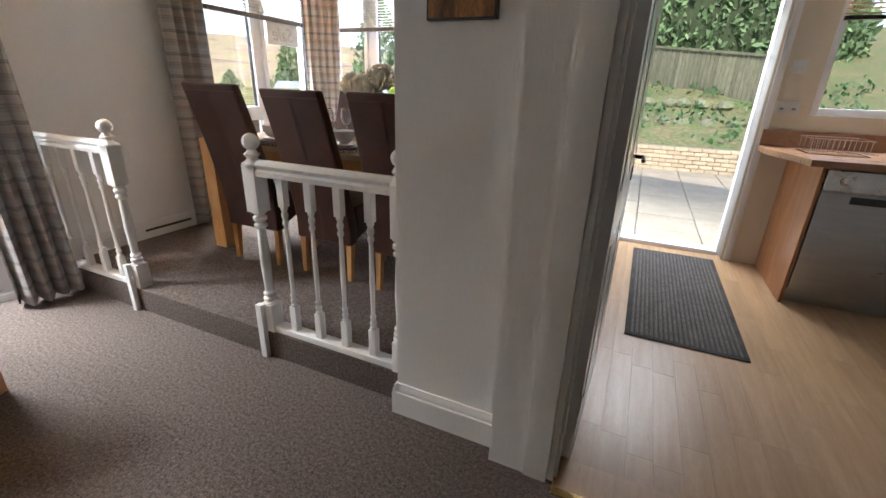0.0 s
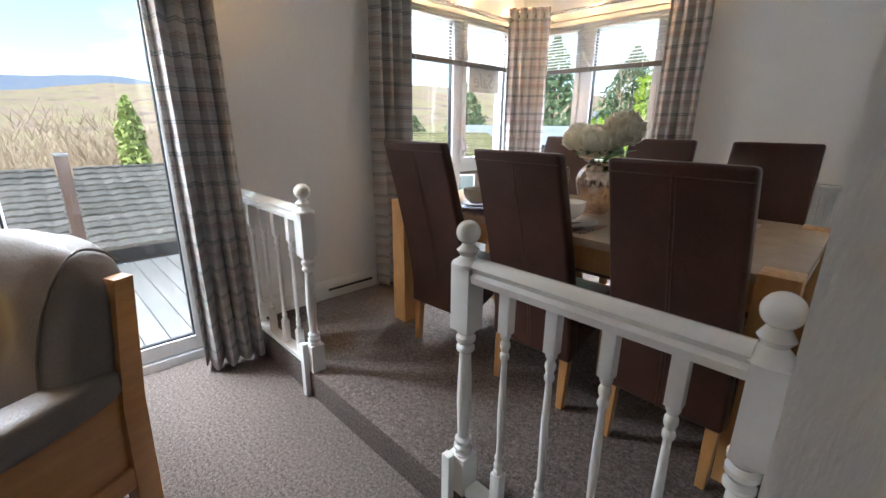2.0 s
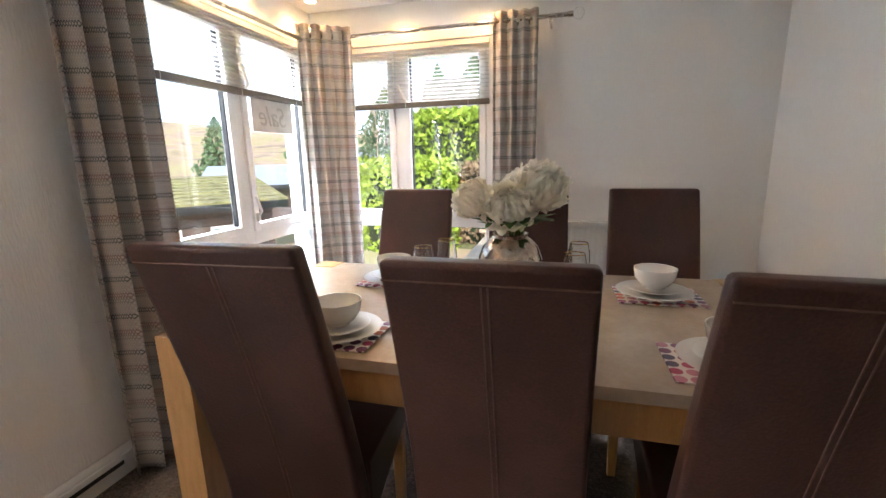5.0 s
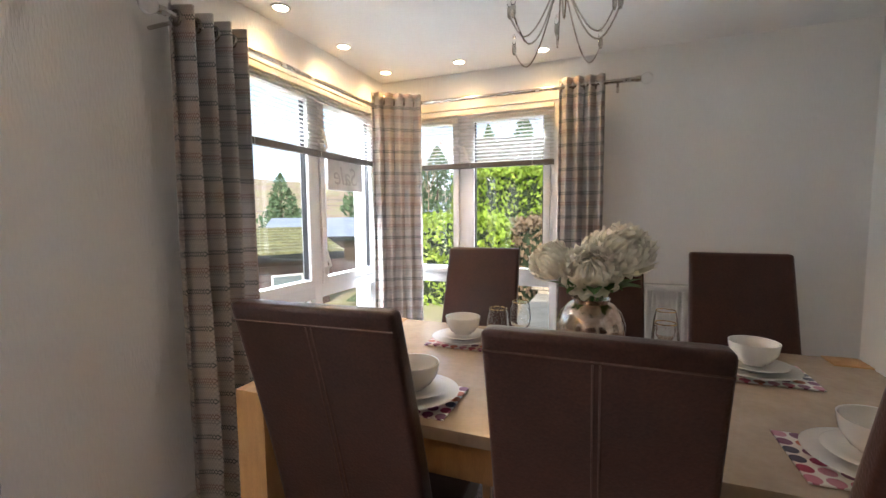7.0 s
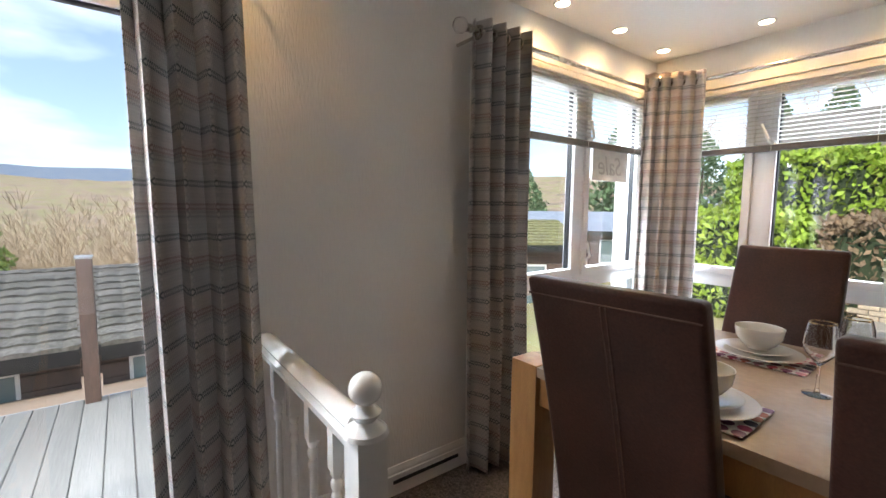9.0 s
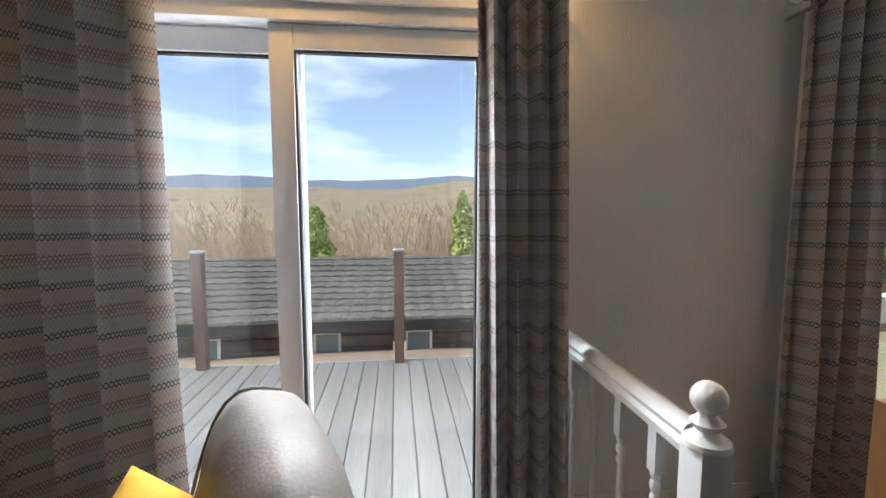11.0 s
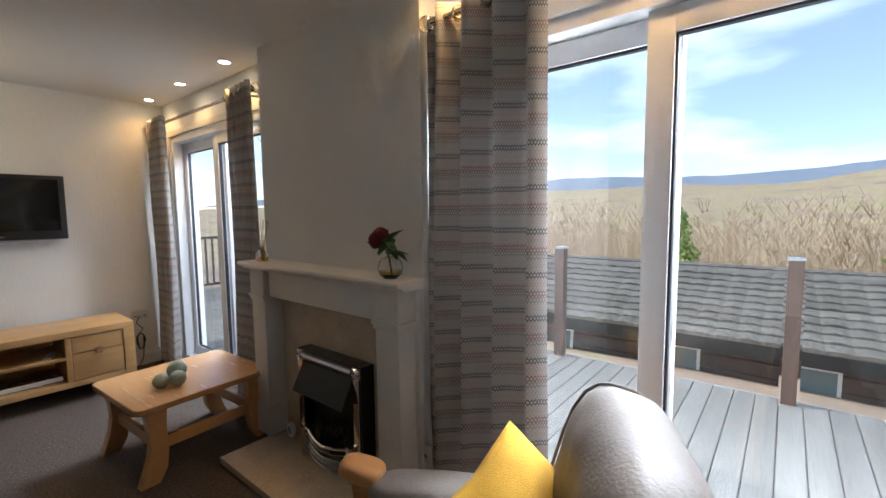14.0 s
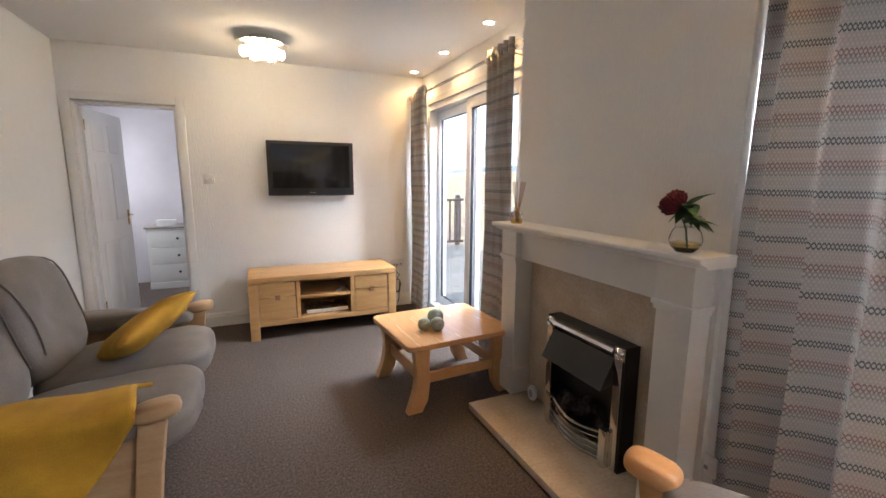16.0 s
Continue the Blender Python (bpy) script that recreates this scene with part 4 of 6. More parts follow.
def leaf(p, d, size, bm, width=0.45):
    d = Vector(d).normalized()
    side = d.cross(Vector((0, 0, 1))).normalized()
    up = side.cross(d)
    p = Vector(p)
    cols = []
    for k in range(6):
        f = k / 5
        w = size * width * math.sin(math.pi * (0.06 + 0.92 * f)) * (1.15 - 0.5 * f)
        mid = p + d * size * f - up * size * 0.25 * f * f
        cols.append([bm.verts.new(mid - side * w + up * w * 0.25), bm.verts.new(mid), bm.verts.new(mid + side * w + up * w * 0.25)])
    for a, b in zip(cols, cols[1:]):
        for i in range(2):
            bm.faces.new((a[i], a[i + 1], b[i + 1], b[i]))


vase = root("flower_vase", (-1.405, 3.03, TOP), label="round mottled silver glass vase on the dining table", category="vase")
part("body", lathe([(0.0, 0.0), (0.056, 0.0), (0.062, 0.01), (0.086, 0.06), (0.106, 0.13), (0.110, 0.17), (0.096, 0.21), (0.07, 0.238), (0.056, 0.246), (0.062, 0.256), (0.058, 0.256), (0.052, 0.246), (0.0, 0.15)], 36), M_MERCURY, vase)
bunch = root("flower_bunch", (-1.405, 3.03, TOP + 0.252), label="bunch of cream peonies with green leaves in a silver vase", category="flowers")
rnd = random.Random(5)
for dx, dy, dz, r in ((-0.135, -0.02, 0.125, 0.072), (0.0, -0.07, 0.105, 0.090), (0.105, 0.0, 0.165, 0.092), (0.03, 0.09, 0.16, 0.072)):
    peony("bloom", (dx, dy, dz), r, rnd, (dx * 2.2, dy * 2 - 0.3, 0.32), bunch, M_PETAL)
    part("stem", tube([(dx * 0.1, dy * 0.1, -0.02), (dx * 0.4, dy * 0.4, 0.05), (dx, dy, dz - 0.02)], 0.004, 6), M_STEMLEAF, bunch)
for k in range(20):
    a = k * 2.4
    bm = bmesh.new()
    leaf((0.03 * math.cos(a), 0.03 * math.sin(a), 0.01 + 0.025 * (k % 4)), (math.cos(a), math.sin(a), 0.75 - 0.3 * (k % 4)), 0.10 + 0.02 * (k % 3), bm, 0.30)
    part("leaf", bm, M_STEMLEAF, bunch, "green leaf")


# radiator on the dining end wall
rad = root("radiator", (0, 0, 0), label="white ribbed panel radiator on the dining end wall", category="radiator")
part("panel", box((-1.22, YE - 0.06, UP + 0.12), (-0.42, YE - 0.045, 1.0), 0.006), M_GLOSS, rad)
for i in range(24):
    x = -1.205 + i * 0.0335
    part("rib", box((x, YE - 0.072, UP + 0.15), (x + 0.018, YE - 0.058, 0.97), 0.006), M_GLOSS, rad)
part("top_grille", box((-1.22, YE - 0.11, 1.0), (-0.42, YE - 0.04, 1.012), 0.003), M_GLOSS, rad)
part("rear_panel", box((-1.22, YE - 0.05, UP + 0.12), (-0.42, YE - 0.022, 1.0), 0.004), M_GLOSS, rad)

# vertical conduit beside the dining window and vent slot in the skirting
tagged(part("conduit", box((XW, 2.78, UP + 0.13), (XW + 0.03, 2.82, 2.2), 0.004), M_SATIN, None, "white painted vertical cover strip"), kind="structure", category="trim")
tagged(part("skirting_vent", box((XW + 0.016, 2.35, UP + 0.055), (XW + 0.021, 2.72, UP + 0.072)), M_BLACK, None, "thin dark vent slot in the skirting"), kind="structure", category="trim")

# sign hung in the window
sign = root("window_sign", (XW - 0.012, 4.0, 1.72), label="paper sale sign hung in the window, seen from behind", category="sign")
M_PAPER = mat("grey_white_paper", (0.62, 0.60, 0.57), None, 12, 0.8, fine=0.03)
part("sheet", box((-0.002, -0.2, -0.11), (0.0, 0.2, 0.13), 0.0), M_PAPER, sign, smooth=False)
M_FAINT = mat("faint_grey_print", (0.47, 0.455, 0.43), None, 12, 0.8, fine=0.03)
cu = bpy.data.curves.new("lettering", "FONT")
cu.body, cu.size, cu.extrude, cu.align_x, cu.align_y, cu.shear = "Sale", 0.17, 0.0008, "CENTER", "CENTER", 0.25
tx = new("lettering_source", cu)
dg = bpy.context.evaluated_depsgraph_get()
tm = bpy.data.meshes.new_from_object(tx.evaluated_get(dg))
bpy.data.objects.remove(tx)
tm.materials.clear()
tm.materials.append(M_FAINT)
tob = new("lettering", tm)
tob.parent = sign
tob.matrix_local = Matrix.Translation((0.0022, 0.0, -0.02)) @ Matrix(((0, 0, 1, 0), (-1, 0, 0, 0), (0, 1, 0, 0), (0, 0, 0, 1)))
# ---- fireplace ----
def fireplace():
    f = root("fireplace_surround", (-2.86, -0.79, 0), label="white painted mantelpiece on the chimney breast", category="fireplace")
    part("back_panel", box((0.003, -0.52, 0.05), (0.018, 0.52, 0.94), 0.002), M_MARBLE, f, "beige marble back panel")
    for s in (-1, 1):
        a, b = sorted((s * 0.495, s * 0.645))
        leg = part("leg", box((0.002, a, 0.05), (0.135, b, 0.93), 0.004), M_SATIN, f)
        part("plinth", box((0.002, a - 0.008, 0.05), (0.148, b + 0.008, 0.21), 0.005), M_SATIN, leg)
        part("plinth_moulding", box((0.002, a - 0.005, 0.21), (0.144, b + 0.005, 0.228), 0.006), M_SATIN, leg)
        part("capital", box((0.002, a - 0.014, 0.915), (0.153, b + 0.014, 0.935), 0.006), M_SATIN, leg)
        part("capital_moulding", box((0.002, a - 0.007, 0.895), (0.145, b + 0.007, 0.915), 0.006), M_SATIN, leg)
        part("corner_block", box((0.002, a - 0.004, 0.935), (0.142, b + 0.004, 1.085), 0.003), M_SATIN, f)
        part("backing_strip", box((0.002, min(s * 0.645, s * 0.67), 0.0), (0.03, max(s * 0.645, s * 0.67), 1.085), 0.003), M_SATIN, f)
    part("frieze", box((0.002, -0.491, 0.92), (0.105, 0.491, 1.085), 0.003), M_SATIN, f)
    shelf = [(0.0, 1.085), (0.15, 1.085), (0.16, 1.092), (0.165, 1.1), (0.185, 1.104), (0.193, 1.112), (0.193, 1.124), (0.188, 1.13), (0.0, 1.13)]
    part("mantel_shelf", extrude_poly(shelf, "y", -0.70, 0.70, 0.003), M_SATIN, f)
    h = root("hearth", (-2.86, -0.745, 0), label="polished beige marble hearth slab on the carpet", category="hearth")
    part("slab", box((0.002, -0.545, 0.012), (0.44, 0.545, 0.05), 0.004), M_MARBLE, h)
    part("riser", box((0.002, -0.538, 0.0), (0.433, 0.538, 0.0118), 0.002), M_MARBLE, h)


fireplace()


def electric_fire():
    f = root("electric_fire", (-2.84, -0.72, 0.05), label="black and chrome inset electric fire with coals and a fretted front", category="electric fire")
    w, h = 0.275, 0.61
    part("casing", box((0.0, -w, 0.0), (0.085, -w + 0.03, h), 0.003), M_BLACK, f)
    part("casing", box((0.0, w - 0.03, 0.0), (0.085, w, h), 0.003), M_BLACK, f)
    part("casing", box((0.0, -w + 0.03, h - 0.04), (0.085, w - 0.03, h), 0.003), M_BLACK, f)
    part("fire_box", box((0.0, -w + 0.03, 0.0), (0.006, w - 0.03, h - 0.04)), M_BLACK, f)
    for s in (-1, 1):
        a, b = sorted((s * (w - 0.012), s * (w - 0.055)))
        part("chrome_side", box((0.085, a, 0.0), (0.095, b, h - 0.06), 0.004), M_CHROME, f)
        m = Matrix.Translation((0.09, s * (w - 0.033), h - 0.035)) @ Matrix.Rotation(math.pi / 2, 4, "Y")
        part("corner_boss", lathe([(0.026, 0.0), (0.028, 0.006), (0.022, 0.011), (0.018, 0.007), (0.012, 0.012), (0.006, 0.009), (0.0, 0.013)], 20, m=m), M_CHROME, f)
        part("corner_plate", box((0.083, s * (w - 0.033) - 0.03, h - 0.065), (0.091, s * (w - 0.033) + 0.03, h - 0.005), 0.003), M_CHROME, f)
    part("chrome_bar", extrude_poly([(0.085, h - 0.055), (0.10, h - 0.05), (0.106, h - 0.035), (0.10, h - 0.02), (0.085, h - 0.015)], "y", -w + 0.062, w - 0.062), M_CHROME, f)
    hood = [(-0.215, 0.53), (0.215, 0.53), (0.235, 0.40), (-0.235, 0.40)]
    bm = bmesh.new()
    top = [bm.verts.new((0.088, y, z)) for y, z in ((-0.215, 0.545), (0.215, 0.545))]
    low = [bm.verts.new((0.165, y, z)) for y, z in ((0.215, 0.40), (-0.215, 0.40))]
    back = [bm.verts.new((0.03, y, 0.43)) for y in (-0.215, 0.215)]
    bm.faces.new((*top, *low))
    bm.faces.new((top[0], low[1], back[0]))
    bm.faces.new((top[1], back[1], low[0]))
    bm.faces.new((low[0], back[1], back[0], low[1]))
    bm.faces.new((top[1], top[0], back[0], back[1]))
    bmesh.ops.recalc_face_normals(bm, faces=bm.faces)
    part("hood", bm, M_BLACK, f, "black tilted hood", False)
    rnd2 = random.Random(9)
    for k in range(46):
        y, x = rnd2.uniform(-0.19, 0.19), rnd2.uniform(0.02, 0.075)
        bm = ball((0, 0, 0), rnd2.uniform(0.02, 0.033), sub=1)
        for v in bm.verts:
            v.co *= rnd2.uniform(0.75, 1.2)
        o = part("coal", bm, M_COAL, f, "", False)
        o.matrix_local = Matrix.Translation((x, y, 0.13 + 0.09 * (1 - abs(y) / 0.2) * rnd2.random() + 0.03 * rnd2.random()))

    def bow(y):
        return 0.095 + 0.045 * math.cos(y / 0.2 * math.pi / 2)
    for k, (z, r) in enumerate(((0.02, 0.006), (0.05, 0.004), (0.08, 0.004), (0.11, 0.004), (0.14, 0.008))):
        dip = 0.028
        part("fret_bar", tube([(bow(-0.2 + 0.4 * i / 20), -0.2 + 0.4 * i / 20, z + dip * (abs(i / 10 - 1) ** 1.5 - 0.3) * z / 0.14 + 0.01) for i in range(21)], r, 8), M_CHROME, f, "chrome fret bar")
    for y in (-0.2, 0.2):
        part("fret_post", box((0.085, y - 0.02, 0.0), (0.12, y + 0.02, 0.19), 0.004), M_CHROME, f)
    part("fret_plate", extrude_poly([(bow(-0.19 + 0.38 * i / 16) - 0.012, -0.19 + 0.38 * i / 16) for i in range(17)] + [(bow(0.19 - 0.38 * i / 16) - 0.016, 0.19 - 0.38 * i / 16) for i in range(17)], "z", 0.004, 0.075), M_GREYPLASTIC, f)


electric_fire()

SHELF = 1.13
dif = root("reed_diffuser", (-2.755, -1.34, SHELF), label="small glass reed diffuser with brass cap on the mantel", category="reed diffuser")
part("bottle", lathe([(0.0, 0.0), (0.032, 0.0), (0.035, 0.005), (0.035, 0.06), (0.03, 0.07), (0.014, 0.076), (0.014, 0.088), (0.010, 0.088), (0.010, 0.07), (0.0, 0.06)], 20), M_CRYSTAL, dif)
part("bottle_label", box((0.0345, -0.018, 0.015), (0.036, 0.018, 0.052)), mat("white_and_red_label", (0.75, 0.70, 0.66), (0.55, 0.05, 0.05), 45, 0.6), dif, smooth=False)
part("cap", lathe([(0.016, 0.074), (0.017, 0.088), (0.012, 0.092)], 16), M_BRASS, dif)
part("oil", lathe([(0.0, 0.004), (0.031, 0.004), (0.031, 0.03), (0.0, 0.03)], 16), M_AMBER, dif, "amber oil")
for i in range(6):
    a = i * 1.05
    part("reed", tube([(0, 0, 0.01), (0.03 * math.cos(a) + 0.01, 0.05 * math.sin(a) + 0.03, 0.25)], 0.0026, 5), M_REED, dif)

rv = root("rose_vase", (-2.75, -0.215, SHELF), label="round glass bowl vase with amber water on the mantel", category="vase")
o = part("bowl", lathe([(0.0, 0.0), (0.03, 0.0), (0.05, 0.02), (0.058, 0.045), (0.05, 0.075), (0.038, 0.092), (0.042, 0.098), (0.040, 0.098), (0.036, 0.091), (0.047, 0.074), (0.055, 0.045), (0.047, 0.021), (0.0, 0.004)], 28), M_CRYSTAL, rv)
o.visible_shadow = False
part("water", lathe([(0.0, 0.005), (0.028, 0.006), (0.046, 0.022), (0.052, 0.035), (0.0, 0.035)], 24), M_AMBER, rv, "amber water")
rose = root("red_rose", (-2.75, -0.215, SHELF + 0.03), label="dark red artificial rose with green leaves in a glass bowl", category="rose")
peony("bloom", (0.025, -0.045, 0.15), 0.05, random.Random(3), (0.5, -0.55, 0.6), rose, M_ROSE)
part("stem", tube([(0, 0.01, -0.02), (0.005, 0.0, 0.06), (0.02, -0.03, 0.13)], 0.004, 6), M_LEAF, rose)
for k, (a, el, s) in enumerate(((1.2, 0.5, 0.13), (1.9, 0.2, 0.12), (2.6, -0.2, 0.11), (1.0, 0.3, 0.14), (1.7, -0.2, 0.13), (0.6, 0.8, 0.12), (1.4, -0.5, 0.10), (3.4, -0.6, 0.09), (-1.3, -0.5, 0.09), (0.2, -0.4, 0.10), (1.6, 0.9, 0.13), (2.2, -0.9, 0.09), (0.9, -0.1, 0.13))):
    bm = bmesh.new()
    leaf((0.01, 0.0, 0.075 + 0.006 * k), (math.cos(a), math.sin(a), el), s * 0.85, bm, 0.27)
    part("leaf", bm, M_LEAF, rose, "dark green leaf")

clk = root("oval_clock", (-2.79, -1.16, 0.05), label="small white oval clock standing on the hearth", category="clock")
part("case", lathe([(0.0, -0.012), (0.034, -0.012), (0.038, 0.0), (0.034, 0.010), (0.026, 0.012), (0.0, 0.010)], 24, m=Matrix.Translation((0, 0, 0.05)) @ Matrix.Diagonal((1, 1, 1.3, 1)) @ Matrix.Rotation(math.pi / 2, 4, "Y")), M_PLASTIC, clk)
part("face", lathe([(0.0, 0.0125), (0.020, 0.0125)], 20, m=Matrix.Translation((0, 0, 0.05)) @ Matrix.Diagonal((1, 1, 1.3, 1)) @ Matrix.Rotation(math.pi / 2, 4, "Y"), close=False), M_GREYPLASTIC, clk)


# ---- television, stand and coffee table ----
tv = root("television", (-1.822, YT, -0.012), label="black flat television mounted on the wall, switched off", category="television")
part("body", box((-0.40, 0.045, 1.245), (0.40, 0.095, 1.755), 0.008), M_BLACK, tv)
part("screen", box((-0.36, 0.094, 1.315), (0.36, 0.0965, 1.725), 0.001), M_SCREEN, tv, "glossy black screen")
part("lower_bezel", extrude_poly([(-0.40, 1.245), (-0.2, 1.237), (0.0, 1.233), (0.2, 1.237), (0.40, 1.245)], "y", 0.05, 0.092), M_GREYPLASTIC, tv)
part("maker_badge", box((-0.03, 0.0955, 1.268), (0.03, 0.0975, 1.276)), M_STEEL, tv)
part("wall_bracket", box((-0.15, 0.0, 1.35), (0.15, 0.05, 1.65), 0.004), M_BLACK, tv)


def tv_unit():
    u = root("television_stand", (0, 0, 0), label="light oak television stand with drawers and open shelves", category="television stand")
    x0, x1, y0, y1, h = -2.50, -1.20, -3.50, -3.0, 0.555
    part("top", box((x0, y0, h - 0.05), (x1, y1, h), 0.004), M_LIGHTOAK, u)
    for xa in (x0, x1 - 0.075):
        part("side", box((xa, y0, 0.0), (xa + 0.075, y1, h - 0.052), 0.004), M_LIGHTOAK, u)
    part("bottom", box((x0 + 0.076, y0, 0.12), (x1 - 0.076, y1 - 0.004, 0.165), 0.003), M_LIGHTOAK, u)
    part("back", box((x0 + 0.076, y0, 0.166), (x1 - 0.076, y0 + 0.012, h - 0.052)), M_LIGHTOAK, u)
    for xa in (-2.10, -1.62):
        part("divider", box((xa, y0 + 0.013, 0.166), (xa + 0.035, y1 - 0.003, h - 0.052), 0.002), M_LIGHTOAK, u)
    part("shelf", box((-2.064, y0 + 0.013, 0.335), (-1.621, y1 - 0.02, 0.36), 0.002), M_LIGHTOAK, u)
    for xa, xb in ((-2.42, -2.104), (-1.581, -1.28)):
        for za, zb in ((0.17, 0.372), (0.376, h - 0.055)):
            d = part("drawer", box((xa, y1 - 0.03, za), (xb, y1 - 0.006, zb), 0.003), M_LIGHTOAK, u)
        part("pull", box(((xa + xb) / 2 - 0.02, y1 - 0.006, 0.35), ((xa + xb) / 2 + 0.02, y1 + 0.016, 0.395), 0.003), mat("oak_pull", (0.36, 0.2, 0.09), None, 8, 0.4), d, "square oak pull")


tv_unit()
dvd = root("disc_player", (-1.86, -3.18, 0.165), label="silver disc player on the lower shelf of the stand", category="disc player")
part("body", box((-0.19, -0.13, 0.004), (0.19, 0.12, 0.05), 0.004), M_STEEL, dvd)
part("front_panel", box((-0.185, 0.119, 0.014), (0.185, 0.1225, 0.046), 0.001), M_PLASTIC, dvd)
for x in (-0.15, 0.15):
    part("foot", box((x - 0.015, -0.1, 0), (x + 0.015, 0.1, 0.004)), M_BLACK, dvd)
rem = root("remote_control", (-1.99, -3.12, 0.36), 70, label="small grey remote control on the upper shelf", category="remote control")
part("body", box((-0.075, -0.022, 0.0), (0.075, 0.022, 0.02), 0.006), M_GREYPLASTIC, rem)
for i in range(5):
    part("button", box((-0.055 + i * 0.022, -0.008, 0.019), (-0.043 + i * 0.022, 0.008, 0.022), 0.001), M_PLASTIC, rem)


def coffee_table():
    t = root("coffee_table", (-2.41, -1.70, 0), 4, label="varnished beech coffee table with shaped legs", category="coffee table")
    w, d = 0.38, 0.335
    pts = []
    for cx, cy, a0 in ((w - 0.05, d - 0.05, 0), (-w + 0.05, d - 0.05, 90), (-w + 0.05, -d + 0.05, 180), (w - 0.05, -d + 0.05, 270)):
        pts += [(cx + 0.05 * math.cos(radians(a0 + k * 15)), cy + 0.05 * math.sin(radians(a0 + k * 15))) for k in range(7)]
    part("tabletop", extrude_poly(pts, "z", 0.40, 0.435, 0.011, 3), M_COFFEE, t)
    prof = [(0.0, 0.40), (0.012, 0.30), (0.02, 0.22), (0.008, 0.14), (-0.018, 0.06), (-0.04, 0.0), (0.05, 0.0), (0.09, 0.07), (0.102, 0.16), (0.10, 0.24), (0.098, 0.30), (0.105, 0.40)]
    for sx in (-1, 1):
        for sy in (-1, 1):
            leg = [(sx * (0.33 - q), z) for q, z in prof]
            part("leg", extrude_poly(leg, "y", sy * 0.275 - 0.03, sy * 0.275 + 0.03, 0.007), M_COFFEE, t)
    for sy in (-1, 1):
        part("stretcher", box((-0.25, sy * 0.275 - 0.012, 0.17), (0.25, sy * 0.275 + 0.012, 0.235), 0.004), M_COFFEE, t)
    for sx in (-1, 1):
        part("end_rail", box((sx * 0.27 - 0.012, -0.25, 0.17), (sx * 0.27 + 0.012, 0.25, 0.235), 0.004), M_COFFEE, t)


coffee_table()
for x, y, r in ((-2.36, -1.675, 0.054), (-2.245, -1.585, 0.042), (-2.322, -1.550, 0.045)):
    b = part("ceramic_ball", ball((0, 0, 0), r, sub=3), M_CELADON)
    b.location = (x, y, 0.4355 + r)
    tagged(b, "pale green crackle-glazed ceramic ball on the coffee table", "ornament", "ceramic balls")

cab = root("cable_coil", (-2.68, -3.55, 0), label="loose black coiled cable hanging from a wall socket", category="cable")
part("coil", tube([(0.03 * math.sin(k * 0.35) * (1 + 0.3 * math.sin(k)), 0.03 + 0.004 * math.sin(k * 0.9), 0.24 + 0.075 * math.cos(k * 0.35)) for k in range(70)], 0.004, 6), M_BLACK, cab)
part("lead", tube([(0.0, 0.03, 0.48), (0.03, 0.035, 0.42), (-0.02, 0.035, 0.36), (0.01, 0.03, 0.31)], 0.004, 6), M_BLACK, cab)
part("lead", tube([(-0.02, 0.03, 0.18), (-0.01, 0.035, 0.08), (0.04, 0.05, 0.006), (0.12, 0.06, 0.006)], 0.004, 6), M_BLACK, cab)


def wall_plate(name, m, w, label, gang=2):
    p = root(name, label=label, category="socket" if "socket" in name else "switch")
    p.matrix_world = m
    part("plate", box((-w / 2, -0.009, -0.043), (w / 2, 0.0, 0.043), 0.003), M_PLASTIC, p)
    for i in range(gang):
        x = (i - (gang - 1) / 2) * w / 2
        part("rocker", box((x - 0.008, -0.013, -0.012 if "switch" in name else 0.012), (x + 0.008, -0.008, 0.012 if "switch" in name else 0.032), 0.002), M_PLASTIC, p)
        if "socket" in name:
            part("pin_hole", box((x - 0.012, -0.0095, -0.02), (x + 0.012, -0.0085, -0.004)), M_GREYPLASTIC, p)


wall_plate("light_switch", pose(-0.93, YT, 1.385, 0, 0, 180), 0.09, "white double light switch on the television wall")
wall_plate("wall_socket", pose(-2.70, YT, 0.48, 0, 0, 180), 0.146, "white double wall socket behind the stand")
wall_plate("wall_socket", pose(-2.86, -0.115, 0.30, 0, 0, 90), 0.086, "white wall socket by the chimney breast", 1)


# ---- sofa and armchair ----
def pad(size, p=5.0, seg=12, wrinkle=0.006, seed=0, tuft=0.0):
    """A stuffed cushion: a rounded box, creased and dented."""
    bm = bmesh.new()
    bmesh.ops.create_cube(bm, size=2.0)
    bmesh.ops.subdivide_edges(bm, edges=bm.edges, cuts=seg, use_grid_fill=True)
    for v in bm.verts:
        c = v.co
        nrm = (abs(c.x) ** p + abs(c.y) ** p + abs(c.z) ** p) ** (1 / p)
        q = c / nrm
        q = Vector((q.x * size[0] / 2, q.y * size[1] / 2, q.z * size[2] / 2))
        k = noise.noise(q * 9 + Vector((seed * 3.1, 0, 0))) + 0.5 * noise.noise(q * 23 + Vector((0, seed, 0)))
        q += c.normalized() * wrinkle * k
        if tuft and c.x > 0.3:
            r = math.hypot(c.y, c.z)
            ang = math.atan2(c.z, c.y)
            q.x -= tuft * math.exp(-(r / 0.35) ** 2) + 0.012 * math.exp(-r * 1.6) * abs(math.sin(ang * 4 + seed))
        v.co = q
    return bm


